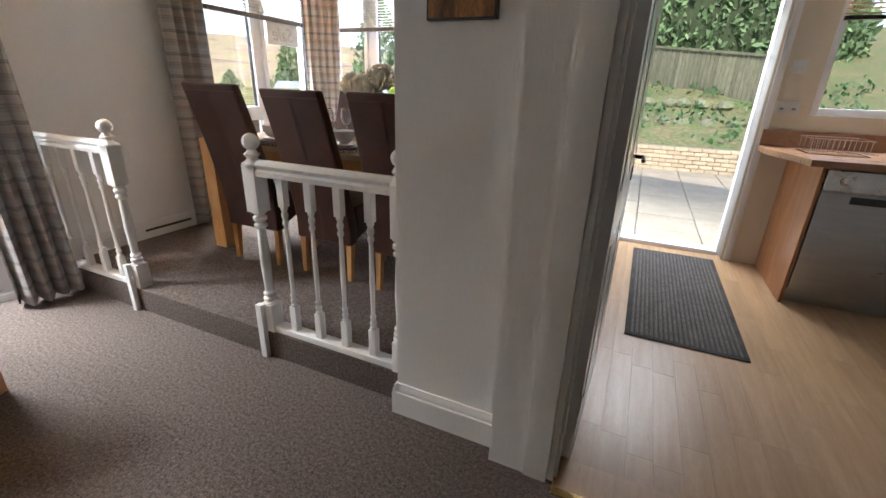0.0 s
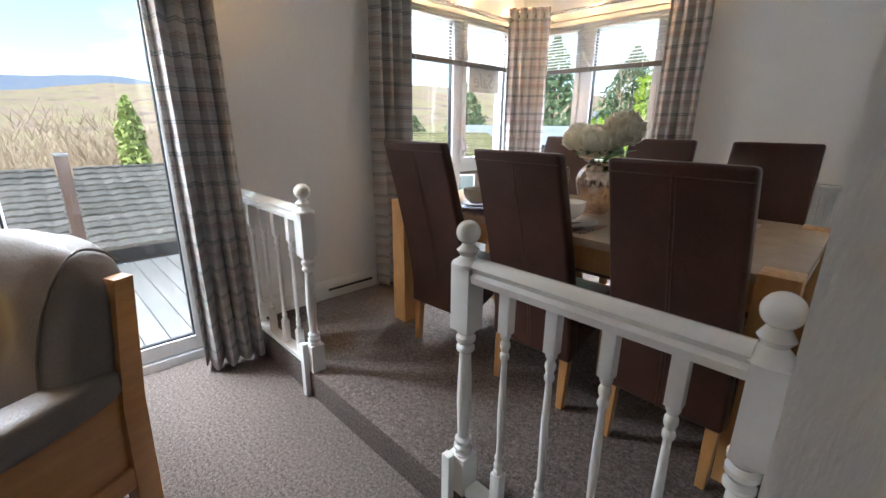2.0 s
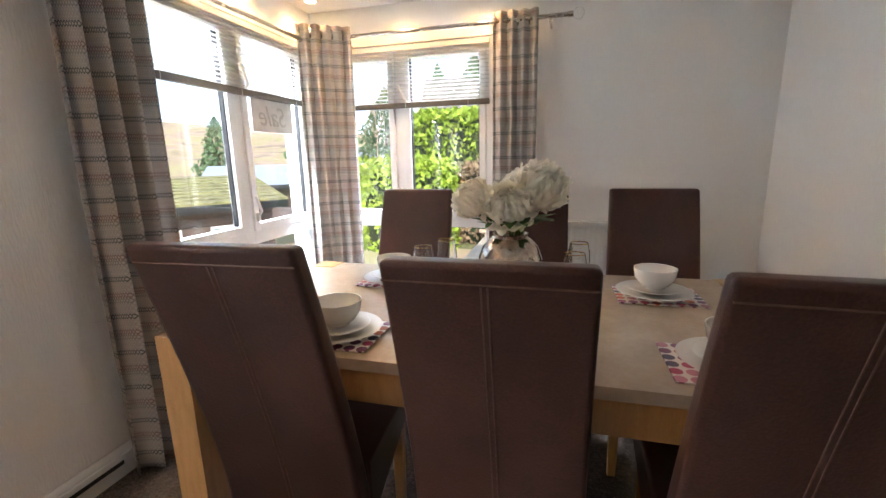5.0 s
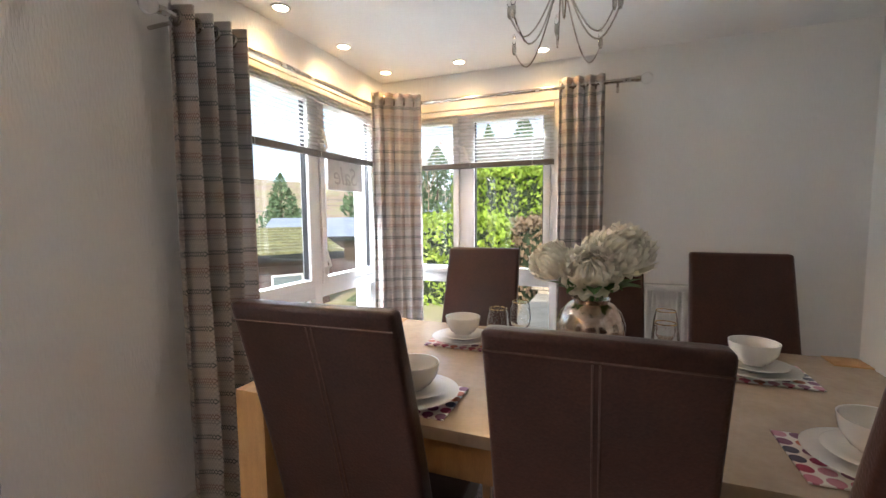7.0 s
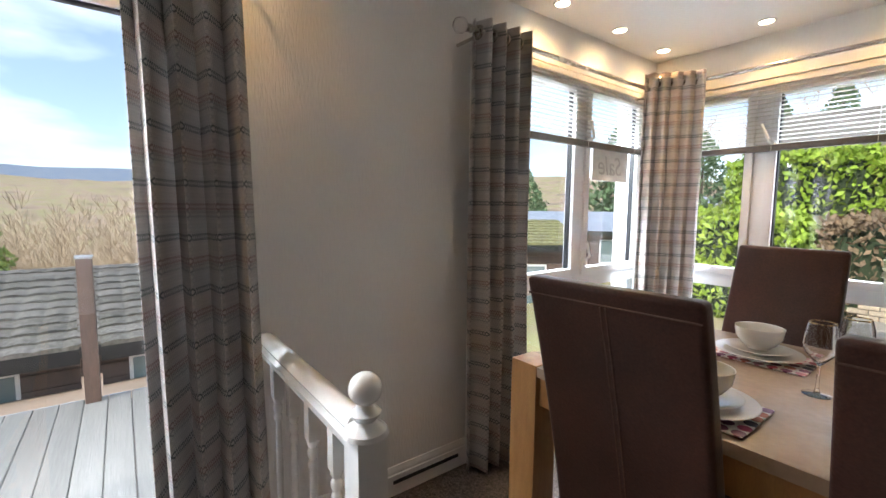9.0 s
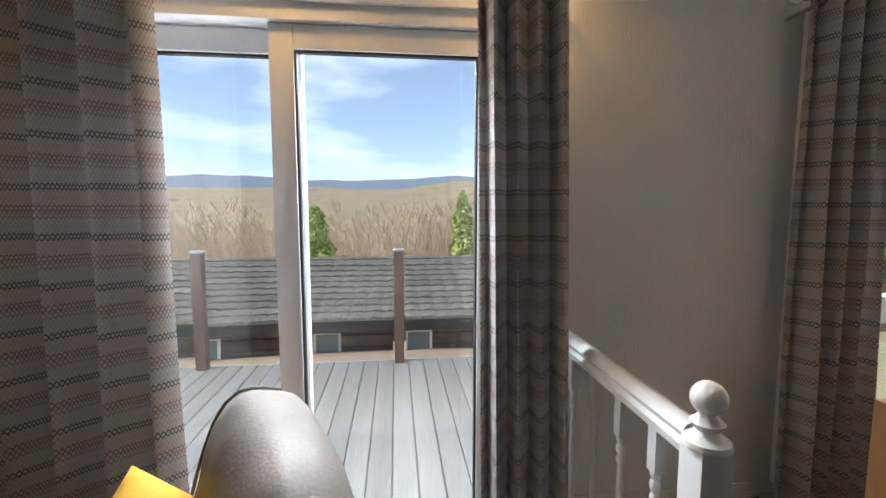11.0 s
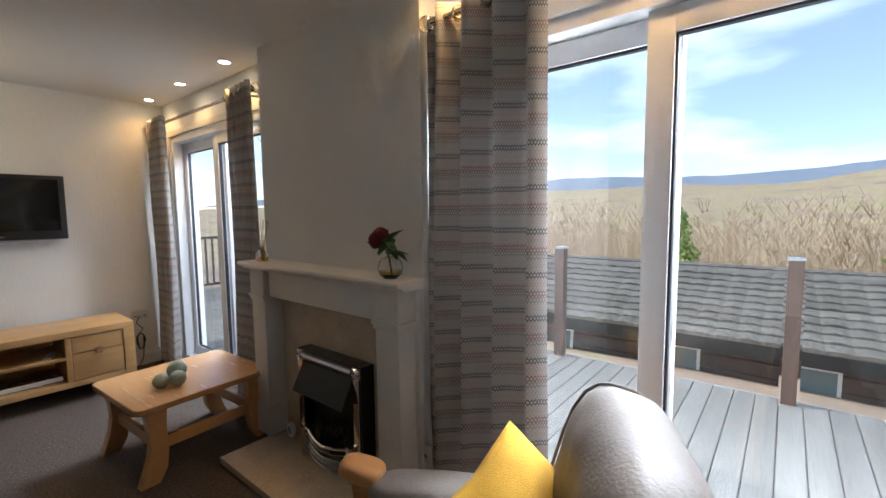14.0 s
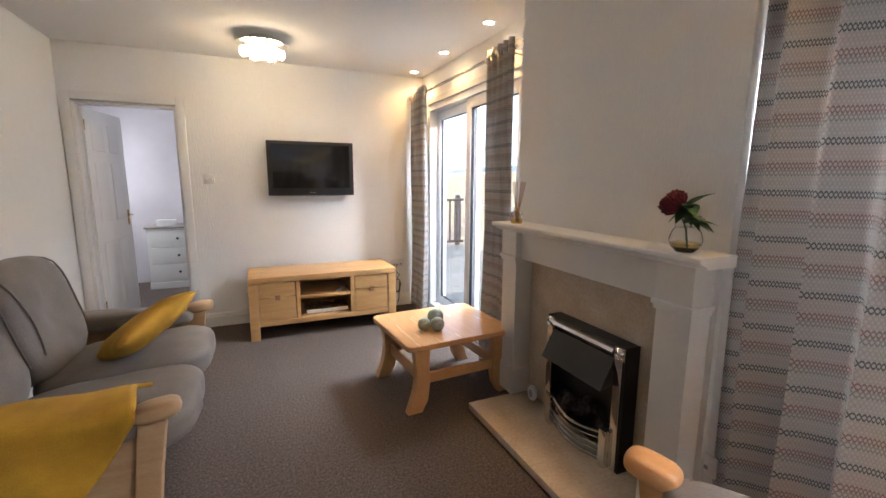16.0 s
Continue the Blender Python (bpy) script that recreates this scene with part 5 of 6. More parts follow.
def wooden_seat(name, m, width, seats, label, category, wood):
    """A leather seat on a pale wooden frame: x forward, y to its left, origin at the rear middle on the floor."""
    s = root(name, label=label, category=category)
    s.matrix_world = m
    hw = width / 2
    M_FRAME = wood
    for k, sg in enumerate((-1, 1)):
        y = sg * (hw - 0.035)
        arm = part("arm_frame", extrude_poly([(0.72, 0.0), (0.80, 0.0), (0.83, 0.30), (0.86, 0.53), (0.77, 0.53), (0.745, 0.30)], "y", y - 0.032, y + 0.032, 0.008), M_FRAME, s)
        part("rear_post", extrude_poly([(0.02, 0.0), (0.10, 0.0), (0.085, 0.45), (0.03, 0.90), (-0.03, 0.90), (0.01, 0.45)], "y", y - 0.032, y + 0.032, 0.006), M_FRAME, arm)
        part("side_panel", box((0.08, y - 0.012, 0.20), (0.76, y + 0.012, 0.50), 0.003), M_FRAME, arm)
        part("side_rail", box((0.06, y - 0.028, 0.13), (0.76, y + 0.028, 0.21), 0.005), M_FRAME, arm)
        kb = pad((0.16, 0.105, 0.075), 3.2, 5, 0.0)
        knob = part("arm_knob", kb, M_FRAME, arm, "rounded wooden arm end", angle=80)
        knob.matrix_local = Matrix.Translation((0.83, y, 0.565)) @ pose(0, 0, 0, 0, -8, 0)
        pd = part("arm_pad", pad((0.74, 0.16, 0.13), 3.5, 9, 0.004, k), M_GREYLEATHER, s, "taupe leather arm pad", angle=80)
        pd.matrix_local = Matrix.Translation((0.42, sg * (hw - 0.055), 0.53)) @ pose(0, 0, 0, 0, 3, 0)
    part("front_rail", box((0.70, -hw + 0.07, 0.14), (0.735, hw - 0.07, 0.24), 0.006), M_FRAME, s)
    part("seat_base", box((0.1, -hw + 0.07, 0.18), (0.70, hw - 0.07, 0.27), 0.01), M_GREYLEATHER, s)
    sw = (width - 0.2) / seats
    bw_ = (width - 0.05) / seats
    for i in range(seats):
        y = -hw + 0.1 + sw * (i + 0.5)
        c = part("seat_cushion", pad((0.80, sw * 1.0, 0.2), 4.0, 12, 0.006, i + 4), M_GREYLEATHER, s, angle=80)
        c.matrix_local = Matrix.Translation((0.53, y, 0.37)) @ pose(0, 0, 0, 0, -5, 0)
        b = part("back_cushion", pad((0.26, bw_, 0.68), 3.2, 16, 0.007, i + 9, 0.05), M_GREYLEATHER, s, "tufted leather back cushion", angle=80)
        b.matrix_local = Matrix.Translation((0.09, (i - (seats - 1) / 2) * bw_, 0.69)) @ pose(0, 0, 0, 0, -14, 0)
        for sg in (-1, 1):
            arc = []
            for k in range(13):
                a = k * math.pi / 14 - 0.5
                q = (abs(math.cos(a)) ** 3.6 + abs(math.sin(a)) ** 3.6 + 0.8 ** 3.6) ** (1 / 3.6)
                arc.append((0.13 * math.cos(a) / q, sg * 0.4 * bw_ / q, 0.34 * math.sin(a) / q))
            part("seam", tube(arc, 0.005, 6), M_GREYLEATHER, b, "raised leather seam")
    return s


M_SOFAWOOD = mat("pale_limed_oak", (0.50, 0.34, 0.19), (0.42, 0.26, 0.13), 4, 0.42, stretch=(1, 7, 7), bump=0.06, bscale=60, fine=0.1)
M_ARMWOOD = mat("honey_oak_frame", (0.53, 0.27, 0.10), (0.44, 0.21, 0.075), 4, 0.36, stretch=(1, 7, 7), bump=0.06, bscale=60, fine=0.1)
wooden_seat("sofa", pose(-0.09, -1.64, 0, 0, 0, 180) @ Matrix.Diagonal((1, 1, 0.95, 1)), 1.50, 2, "taupe grey leather two-seat sofa with a pale wooden frame", "sofa", M_SOFAWOOD)
wooden_seat("armchair", pose(-2.37, 0.955, 0, 0, 0, -65) @ Matrix.Diagonal((1, 1, 0.96, 1)), 0.78, 1, "taupe grey leather armchair with honey oak frame by patio door", "armchair", M_ARMWOOD)


def cushion(m, size, label, seed):
    bm = bmesh.new()
    n = 18
    grids = []
    for sg in (1, -1):
        g = []
        for i in range(n + 1):
            rowc = []
            for j in range(n + 1):
                u, v = 2 * i / n - 1, 2 * j / n - 1
                edge = (max(0, 1 - abs(u) ** 2.6) * max(0, 1 - abs(v) ** 2.6)) ** 0.55
                pinch = 1 - 0.10 * (1 - abs(u * v)) * max(abs(u), abs(v)) ** 4
                p = Vector((u * size / 2 * pinch, v * size / 2 * pinch, sg * (0.075 * edge)))
                p.z += 0.012 * noise.noise(Vector((u * 2.2 + seed, v * 2.2, sg))) * edge + 0.01 * math.sin(3 * u + 4 * v + seed) * edge
                rowc.append(bm.verts.new(p))
            g.append(rowc)
        for i in range(n):
            for j in range(n):
                q = (g[i][j], g[i + 1][j], g[i + 1][j + 1], g[i][j + 1])
                bm.faces.new(q if sg > 0 else q[::-1])
    bmesh.ops.remove_doubles(bm, verts=bm.verts, dist=0.002)
    o = part("cushion", bm, M_MUSTARD, None, angle=100)
    o.matrix_world = m
    return tagged(o, label, "cushion", "mustard cushions")


cushion(Matrix.Translation((-0.70, -1.90, 0.565)) @ pose(0, 0, 0, 0, 30, 0) @ pose(0, 0, 0, 8, 0, 40), 0.48, "mustard yellow velvet cushion lying on the sofa seat", 1)
cushion(Matrix.Translation((-2.36, 0.66, 0.60)) @ pose(0, 0, 0, 0, 45, 40) @ pose(0, 0, 0, 0, 0, 45), 0.40, "mustard yellow velvet cushion propped in the armchair", 2)


def throw():
    """A folded blanket over the sofa's near arm, hanging to a point outside."""
    bm = bmesh.new()
    nu, nv = 36, 26
    g = []
    for i in range(nu + 1):
        f = i / nu
        x = -0.86 + 0.74 * f
        rowt = []
        for j in range(nv + 1):
            s = j / nv
            drop = 0.03 + 0.40 * min(1.0, f / 0.38) * (1 - 0.25 * max(0, f - 0.7))
            inner = 0.16
            L = s * (inner + 0.17 + drop)
            if L < inner:
                y, z = -0.94 - 0.10 - (inner - L) * 0.9, 0.595 - (inner - L) * 0.35
            elif L < inner + 0.17:
                a = (L - inner) / 0.17
                y, z = -1.04 + 0.24 * a, 0.595 + 0.016 * math.sin(math.pi * a)
            else:
                y, z = -0.80 + 0.012 * math.sin(9 * f + 3 * s), 0.587 - (L - inner - 0.17)
            wv = 0.012 * math.sin(16 * f + 2.5 * s) + 0.014 * noise.noise(Vector((f * 5, s * 4, 2)))
            rowt.append(bm.verts.new((x + 0.02 * math.sin(5 * s), y + wv * 0.8, z + wv * 0.7)))
        g.append(rowt)
    for i in range(nu):
        for j in range(nv):
            bm.faces.new((g[i][j], g[i + 1][j], g[i + 1][j + 1], g[i][j + 1]))
    bmesh.ops.recalc_face_normals(bm, faces=bm.faces)
    o = part("throw_blanket", bm, M_MUSTARD, None, angle=100)
    m = o.modifiers.new("thickness", "SOLIDIFY")
    m.thickness = 0.016
    tagged(o, "mustard yellow fleece throw draped over the sofa arm", "blanket")


throw()


# ---- bedroom door and chest ----
def architrave(name, x0, x1, z1, y, out, label, w=0.065):
    bm = bmesh.new()
    a, b = sorted((y, y + out * 0.018))
    for lo, hi in (((x0 - w, a, 0), (x0, b, z1 + w)), ((x1, a, 0), (x1 + w, b, z1 + w)), ((x0, a, z1), (x1, b, z1 + w))):
        box(lo, hi, 0.006, bm=bm)
    return tagged(part(name, bm, M_GLOSS, None, label), kind="structure", category="trim")


architrave("trim", -0.72, 0.0, 2.01, YT, 1, "white gloss painted door architrave")
bm = box((-0.722, YT - 0.118, 0.0), (-0.70, YT - 0.002, 2.0), 0.002)
box((-0.02, YT - 0.118, 0.0), (0.002, YT - 0.002, 2.0), 0.002, bm=bm)
box((-0.70, YT - 0.118, 1.98), (-0.02, YT - 0.002, 2.003), 0.002, bm=bm)
tagged(part("door_lining", bm, M_GLOSS, None, "white gloss painted door lining"), kind="structure", category="trim")


def panel_door(name, m, w, h, label, handle):
    """A moulded door: hinge edge at the origin, leaf along x."""
    d = root(name, label=label, category="door", kind="structure")
    d.matrix_world = m
    leafb = part("leaf", box((0, -0.018, 0.008), (w, 0.018, h), 0.002), M_GLOSS, d)
    for xa, xb in ((0.10, w / 2 - 0.045), (w / 2 + 0.045, w - 0.10)):
        for za, zb in ((0.22, 0.82), (1.0, 1.52), (1.62, 1.86)):
            for sg in (-1, 1):
                b2 = bmesh.new()
                box((xa, sg * 0.018 - 0.004, za), (xb, sg * 0.018 + 0.004, zb), 0.0039, bm=b2)
                part("panel", b2, M_GLOSS, leafb)
    for zz in (0.22, 1.78):
        part("hinge", box((-0.006, -0.02, zz), (0.012, -0.017, zz + 0.09), 0.001), M_BRASS, d, "brass hinge")
    for sg in (-1, 1):
        hp = part("handle_plate", box((w - 0.075, sg * 0.02 - 0.003, 0.93), (w - 0.035, sg * 0.02 + 0.003, 1.08), 0.002), handle, d)
        part("lever", tube([(w - 0.055, sg * 0.02, 1.03), (w - 0.055, sg * 0.055, 1.03), (w - 0.16, sg * 0.058, 1.027)], 0.008, 8), handle, hp)
    return d


panel_door("door_3", pose(-0.022, YT - 0.105, 0, 0, 0, -98), 0.70, 1.97, "white panelled bedroom door standing open", M_BRASS)


def chest():
    c = root("chest_of_drawers", (-0.40, -5.62, 0), label="white painted chest of three drawers with dark knobs", category="chest of drawers")
    part("body", box((-0.30, -0.22, 0.08), (0.36, 0.2, 0.765), 0.004), M_SATIN, c)
    part("top", box((-0.32, -0.23, 0.765), (0.38, 0.225, 0.79), 0.005), mat("grey_stained_top", (0.30, 0.27, 0.24), None, 5, 0.5), c)
    part("plinth", box((-0.31, -0.22, 0.0), (0.37, 0.215, 0.08), 0.004), M_SATIN, c)
    for i in range(3):
        z = 0.11 + i * 0.215
        d = part("drawer", box((-0.26, 0.2, z), (0.32, 0.214, z + 0.198), 0.004), M_SATIN, c)
        part("knob", ball((0.03, 0.228, z + 0.1), 0.016, sub=2), M_BLACK, d, "dark round knob")


chest()
jb = root("storage_box", (-0.24, -5.57, 0.79), label="small pale box on top of the chest", category="box")
part("body", box((-0.1, -0.06, 0.0), (0.1, 0.06, 0.055), 0.005), M_PLASTIC, jb)
part("lid", box((-0.103, -0.063, 0.055), (0.103, 0.063, 0.075), 0.004), M_PLASTIC, jb)
# Added fill lamp, unseen, inside the bedroom's windowless east wall.
bdl = bpy.data.lights.new("bedroom_fill_light", "AREA")
bdl.shape, bdl.size, bdl.size_y, bdl.energy = "RECTANGLE", 1.2, 1.0, 14
new("bedroom_fill_light", bdl).matrix_world = look((0.85, -5.0, 1.5), (-1.0, -4.8, 1.0))
# ---- kitchen, seen through its doorway ----
M_CABWOOD = mat("orange_oak_veneer", (0.40, 0.17, 0.065), (0.32, 0.125, 0.045), 4, 0.35, stretch=(6, 6, 1), fine=0.1)
M_WORKTOP = mat("brown_laminate_worktop", (0.36, 0.19, 0.10), (0.28, 0.14, 0.07), 6, 0.3, stretch=(1, 6, 1), fine=0.1)
M_STAINLESS = mat("stainless_front", (0.42, 0.41, 0.39), (0.36, 0.35, 0.34), 3, 0.32, metal=0.9, stretch=(1, 1, 8), fine=0.05)
M_CREAM = mat("cream_kitchen_paint", (0.72, 0.64, 0.50), (0.67, 0.59, 0.46), 2, 0.7, bump=0.05, fine=0.02)
structure("wall_kitchen_lining", box((0.97 + 0.1, YE - 0.006, 0.0), (2.5, YE - 0.001, 1.17)), M_CREAM, "cream painted kitchen wall")
structure("wall_kitchen_lining_upper", box((0.97 + 0.1, YE - 0.006, 1.17), (1.36, YE - 0.001, CEIL)), M_CREAM, "cream painted kitchen wall")
architrave("trim", 0.20, 1.26, 2.02, 1.68, -1, "white gloss painted kitchen door architrave", 0.082)
structure("wall_pilaster", extrude_poly([(-0.012, 1.672), (0.1175, 1.672), (0.1175, 1.6805), (0.1975, 1.6805), (0.1975, 1.7445), (-0.012, 1.7445)], "z", 0.0, CEIL), M_WALL, "white embossed papered boxing beside the kitchen door")
lining = root("door_lining", label="white gloss painted kitchen door lining", category="trim", kind="structure")
for lo, hi in (((0.198, 1.681, 0.0), (0.222, 1.868, 2.0)), ((1.238, 1.681, 0.0), (1.262, 1.868, 2.0)), ((0.222, 1.681, 1.995), (1.238, 1.868, 2.022))):
    part("lining_board", box(lo, hi, 0.002), M_GLOSS, lining)
part("door_stop", box((0.222, 1.70, 0.0), (0.234, 1.735, 1.995), 0.003), M_GLOSS, lining)
panel_door("door_5", pose(0.246, 1.80, 0, 0, 0, 88.5), 0.78, 1.98, "white panelled kitchen door standing wide open", M_BLACK)
sp = part("strike_plate", box((0.2215, 1.745, 0.02), (0.2245, 1.775, 0.075), 0.0005), M_STEEL)
tagged(sp, "small dark metal strike plate in the door lining", "strike plate")
skirting("baseboard", (0.06, 1.87), (0.06, 3.6), (1, 0), 0.0, 0.10)
bm = box((0.20, YE + 0.10, 0.0), (0.245, YE + 0.20, 2.06), 0.004)
box((1.045, YE + 0.10, 0.0), (1.09, YE + 0.20, 2.06), 0.004, bm=bm)
box((0.245, YE + 0.10, 2.02), (1.045, YE + 0.20, 2.06), 0.004, bm=bm)
box((0.245, YE + 0.08, -0.02), (1.045, YE + 0.22, 0.035), 0.004, bm=bm)
tagged(part("door_frame", bm, M_UPVC, None, "white plastic back door frame with threshold"), kind="structure", category="trim")
architrave("trim", 0.20, 1.09, 2.06, YE, -1, "white painted back door architrave", 0.05)
bd = root("door_4", (0.215, YE + 0.11, 0), -93, label="white plastic back door opened inwards against the wall", category="door", kind="structure")
part("leaf", box((0.0, -0.025, 0.04), (0.80, 0.025, 2.0), 0.004), M_UPVC, bd)
for za, zb in ((0.15, 0.85), (1.0, 1.9)):
    part("panel", box((0.1, 0.024, za), (0.7, 0.03, zb), 0.005), M_UPVC, bd)
hp = part("handle_plate", box((0.74, 0.025, 0.95), (0.77, 0.034, 1.17), 0.002), M_BLACK, bd, "dark handle plate")
part("lever", tube([(0.755, 0.03, 1.08), (0.755, 0.07, 1.08), (0.64, 0.072, 1.08)], 0.009, 8), M_BLACK, hp)

mt = root("door_mat", (0.705, 3.635, 0.0), label="dark grey ribbed rubber-backed door mat on the laminate", category="door mat")
M_MAT = mat("dark_ribbed_mat", (0.075, 0.066, 0.06), (0.045, 0.04, 0.038), 8, 0.95, bump=0.6, bscale=120, fine=0.5)
M_MATRIB = mat("grey_mat_pile", (0.17, 0.15, 0.135), (0.10, 0.09, 0.08), 30, 0.95, bump=0.6, bscale=150, fine=0.5)
part("backing", box((-0.305, -0.79, 0.002), (0.305, 0.79, 0.008), 0.003), M_MAT, mt)
for i in range(22):
    x = -0.275 + i * 0.0255
    part("rib", box((x, -0.77, 0.006), (x + 0.015, 0.77, 0.013), 0.004, 1), M_MATRIB, mt)

kw = root("worktop", (0, 0, 0), label="brown laminate kitchen worktop with a timber upstand", category="worktop")
part("slab", extrude_poly([(1.11, YE - 0.008), (1.11, 4.25), (1.24, 3.73), (2.5, 3.73), (2.5, YE - 0.008)], "z", 0.905, 0.945, 0.004), M_WORKTOP, kw)
part("upstand", box((1.11, YE - 0.03, 0.945), (2.5, YE - 0.007, 1.06), 0.003), M_WORKTOP, kw)
ep = part("end_panel", box((1.315, 3.765, 0.0), (1.335, YE - 0.008, 0.905), 0.002), M_CABWOOD)
tagged(ep, "orange oak veneered end panel beside the dishwasher", "panel")
dw = root("dishwasher", (1.64, 3.775, 0.0), label="stainless steel dishwasher under the worktop", category="dishwasher")
part("body", box((-0.295, 0.02, 0.10), (0.295, 0.5, 0.895), 0.003), M_GREYPLASTIC, dw)
part("door", box((-0.297, -0.012, 0.11), (0.297, 0.02, 0.76), 0.006), M_STAINLESS, dw)
cp = part("control_panel", box((-0.297, -0.012, 0.765), (0.297, 0.02, 0.89), 0.005), M_STEEL, dw)
part("dial", lathe([(0.026, 0.0), (0.026, 0.012), (0.02, 0.016), (0.0, 0.016)], 20, m=Matrix.Translation((-0.2, -0.012, 0.83)) @ Matrix.Rotation(math.pi / 2, 4, "X")), M_CHROME, cp)
part("plinth", box((-0.297, 0.05, 0.0), (0.297, 0.07, 0.10), 0.002), M_STAINLESS, dw)
part("handle_recess", box((-0.15, -0.0135, 0.70), (0.15, -0.011, 0.745), 0.001), M_BLACK, dw)
rk = root("dish_rack", (1.45, 4.16, 0.945), label="chrome wire dish rack on the worktop", category="dish rack")
for z in (0.005, 0.10):
    part("rim_wire", tube([(-0.16, -0.12, z), (0.16, -0.12, z), (0.16, 0.12, z), (-0.16, 0.12, z), (-0.16, -0.12, z)], 0.004, 6), M_CHROME, rk)
for i in range(12):
    x = -0.15 + i * 0.0273
    part("wire", tube([(x, -0.12, 0.10), (x, -0.12, 0.006), (x, 0.12, 0.006), (x, 0.12, 0.10)], 0.002, 5), M_CHROME, rk)
wall_plate("light_switch", pose(1.22, YE - 0.006, 1.49, 0, 0, 0), 0.086, "white light switch on the cream kitchen wall", 1)
wall_plate("wall_socket", pose(1.22, YE - 0.006, 1.22, 0, 0, 0), 0.146, "white double socket on the cream kitchen wall")
kwn = root("window_3", (1.36, YE + 0.02, 1.17), label="white kitchen window over the worktop", category="window", kind="structure")
for lo, hi in (((0, 0, 0), (0.05, 0.07, 1.03)), ((0.89, 0, 0), (0.94, 0.07, 1.03)), ((0.05, 0, 0.98), (0.89, 0.07, 1.03)), ((0.05, 0, 0), (0.89, 0.07, 0.05)), ((0.45, 0, 0.05), (0.50, 0.07, 0.98))):
    bar("window_frame", lo, hi, kwn)
for xa, xb in ((0.05, 0.45), (0.50, 0.89)):
    pane((xa, 0.03, 0.05), (xb, 0.036, 0.98), kwn)
kb = root("kitchen_blind", (1.38, YE - 0.03, 0), label="tan wooden slatted blind raised at the kitchen window", category="blind")
for i in range(14):
    part("slat", box((0.0, 0, 1.81 + i * 0.028), (0.92, 0.03, 1.816 + i * 0.028), 0.001), M_REED, kb)
part("headrail", box((0.0, -0.005, 2.19), (0.92, 0.035, 2.23), 0.002), M_REED, kb)
part("bottom_rail", box((0.0, -0.002, 1.775), (0.92, 0.032, 1.80), 0.002), M_BLACK, kb)

pic = root("wall_picture", (-0.215, 1.745, 1.46), label="small framed dark woodland photograph on the dividing wall", category="picture")
part("canvas", box((-0.105, -0.022, 0.0), (0.105, 0.0, 0.30), 0.002), M_BLACK, pic)
part("print", box((-0.098, -0.0235, 0.006), (0.098, -0.0215, 0.294)), mat("autumn_wood_print", (0.035, 0.022, 0.015), (0.42, 0.18, 0.05), 16, 0.45, stretch=(1.6, 1, 0.5), fine=0.4, detail=8), pic, "print of autumn trees", False)


# ---- outside ----
M_TILEROOF = mat("weathered_roof_tile", (0.20, 0.18, 0.155), (0.135, 0.125, 0.10), 1.1, 0.95, bump=0.4, bscale=14, fine=0.35, per_island=0.10, spec=0.2)
M_MOSSROOF = mat("mossy_felt_roof", (0.27, 0.26, 0.10), (0.19, 0.17, 0.09), 1.6, 0.95, bump=0.5, bscale=9, fine=0.3)
M_BLUEROOF = mat("pale_blue_grey_roof", (0.34, 0.38, 0.44), (0.28, 0.31, 0.36), 1.0, 0.6, fine=0.08)
# Opaque panes; the pale teal paints in the sky they would reflect.
M_PALEPANE = mat("sky_tinted_pane", (0.13, 0.18, 0.185), (0.19, 0.23, 0.23), 0.8, 0.15, fine=0.05)
M_FENCE = mat("weathered_green_fence_board", (0.16, 0.145, 0.10), (0.10, 0.105, 0.06), 2.5, 0.9, stretch=(1, 1, 0.2), bump=0.4, bscale=30, fine=0.3, per_object=0.2)
M_SLAB = mat("buff_paving_slab", (0.33, 0.285, 0.215), (0.27, 0.23, 0.17), 4, 0.85, bump=0.3, bscale=40, fine=0.12, per_object=0.08)
M_BRICK = mat("buff_garden_brick", (0.42, 0.33, 0.22), (0.32, 0.26, 0.18), 8, 0.9, bump=0.4, bscale=40, fine=0.2, per_object=0.15)
M_MORTAR = mat("grey_mortar", (0.24, 0.22, 0.19), None, 10, 0.95, fine=0.2)
M_SOIL = mat("leafy_bank_soil", (0.17, 0.14, 0.07), (0.09, 0.13, 0.04), 2.2, 0.95, bump=0.8, bscale=14, fine=0.45, detail=8, bdist=0.05)
M_ROCK = mat("mossy_stone", (0.20, 0.19, 0.15), (0.12, 0.14, 0.06), 5, 0.9, bump=0.5, bscale=20, fine=0.3)
M_HEDGE = mat("bright_hedge_leaf", (0.30, 0.40, 0.03), (0.17, 0.27, 0.02), 3, 0.7, fine=0.3, per_island=0.3)
# Needle green, lightened to take in the haze over the slope.
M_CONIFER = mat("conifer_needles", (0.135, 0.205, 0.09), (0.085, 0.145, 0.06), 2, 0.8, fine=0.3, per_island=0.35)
# A paler needle green with sunlight and haze mixed into the colour.
M_LIGHTCON = mat("sunlight_tinted_cypress", (0.44, 0.51, 0.17), (0.33, 0.41, 0.12), 2, 0.8, fine=0.3, per_island=0.3)
M_BARK = mat("bare_birch_twigs", (0.54, 0.43, 0.29), (0.44, 0.33, 0.22), 0.1, 0.9, fine=0.2, per_island=0.2)
M_TRUNK = mat("dark_bark", (0.09, 0.065, 0.045), None, 5, 0.9, bump=0.5, bscale=20)


# Near-black green: the shade deep inside a hedge, painted into the core's colour.
M_SHADECORE = mat("painted_hedge_shade", (0.03, 0.045, 0.015), None, 3, 0.9, fine=0.4)


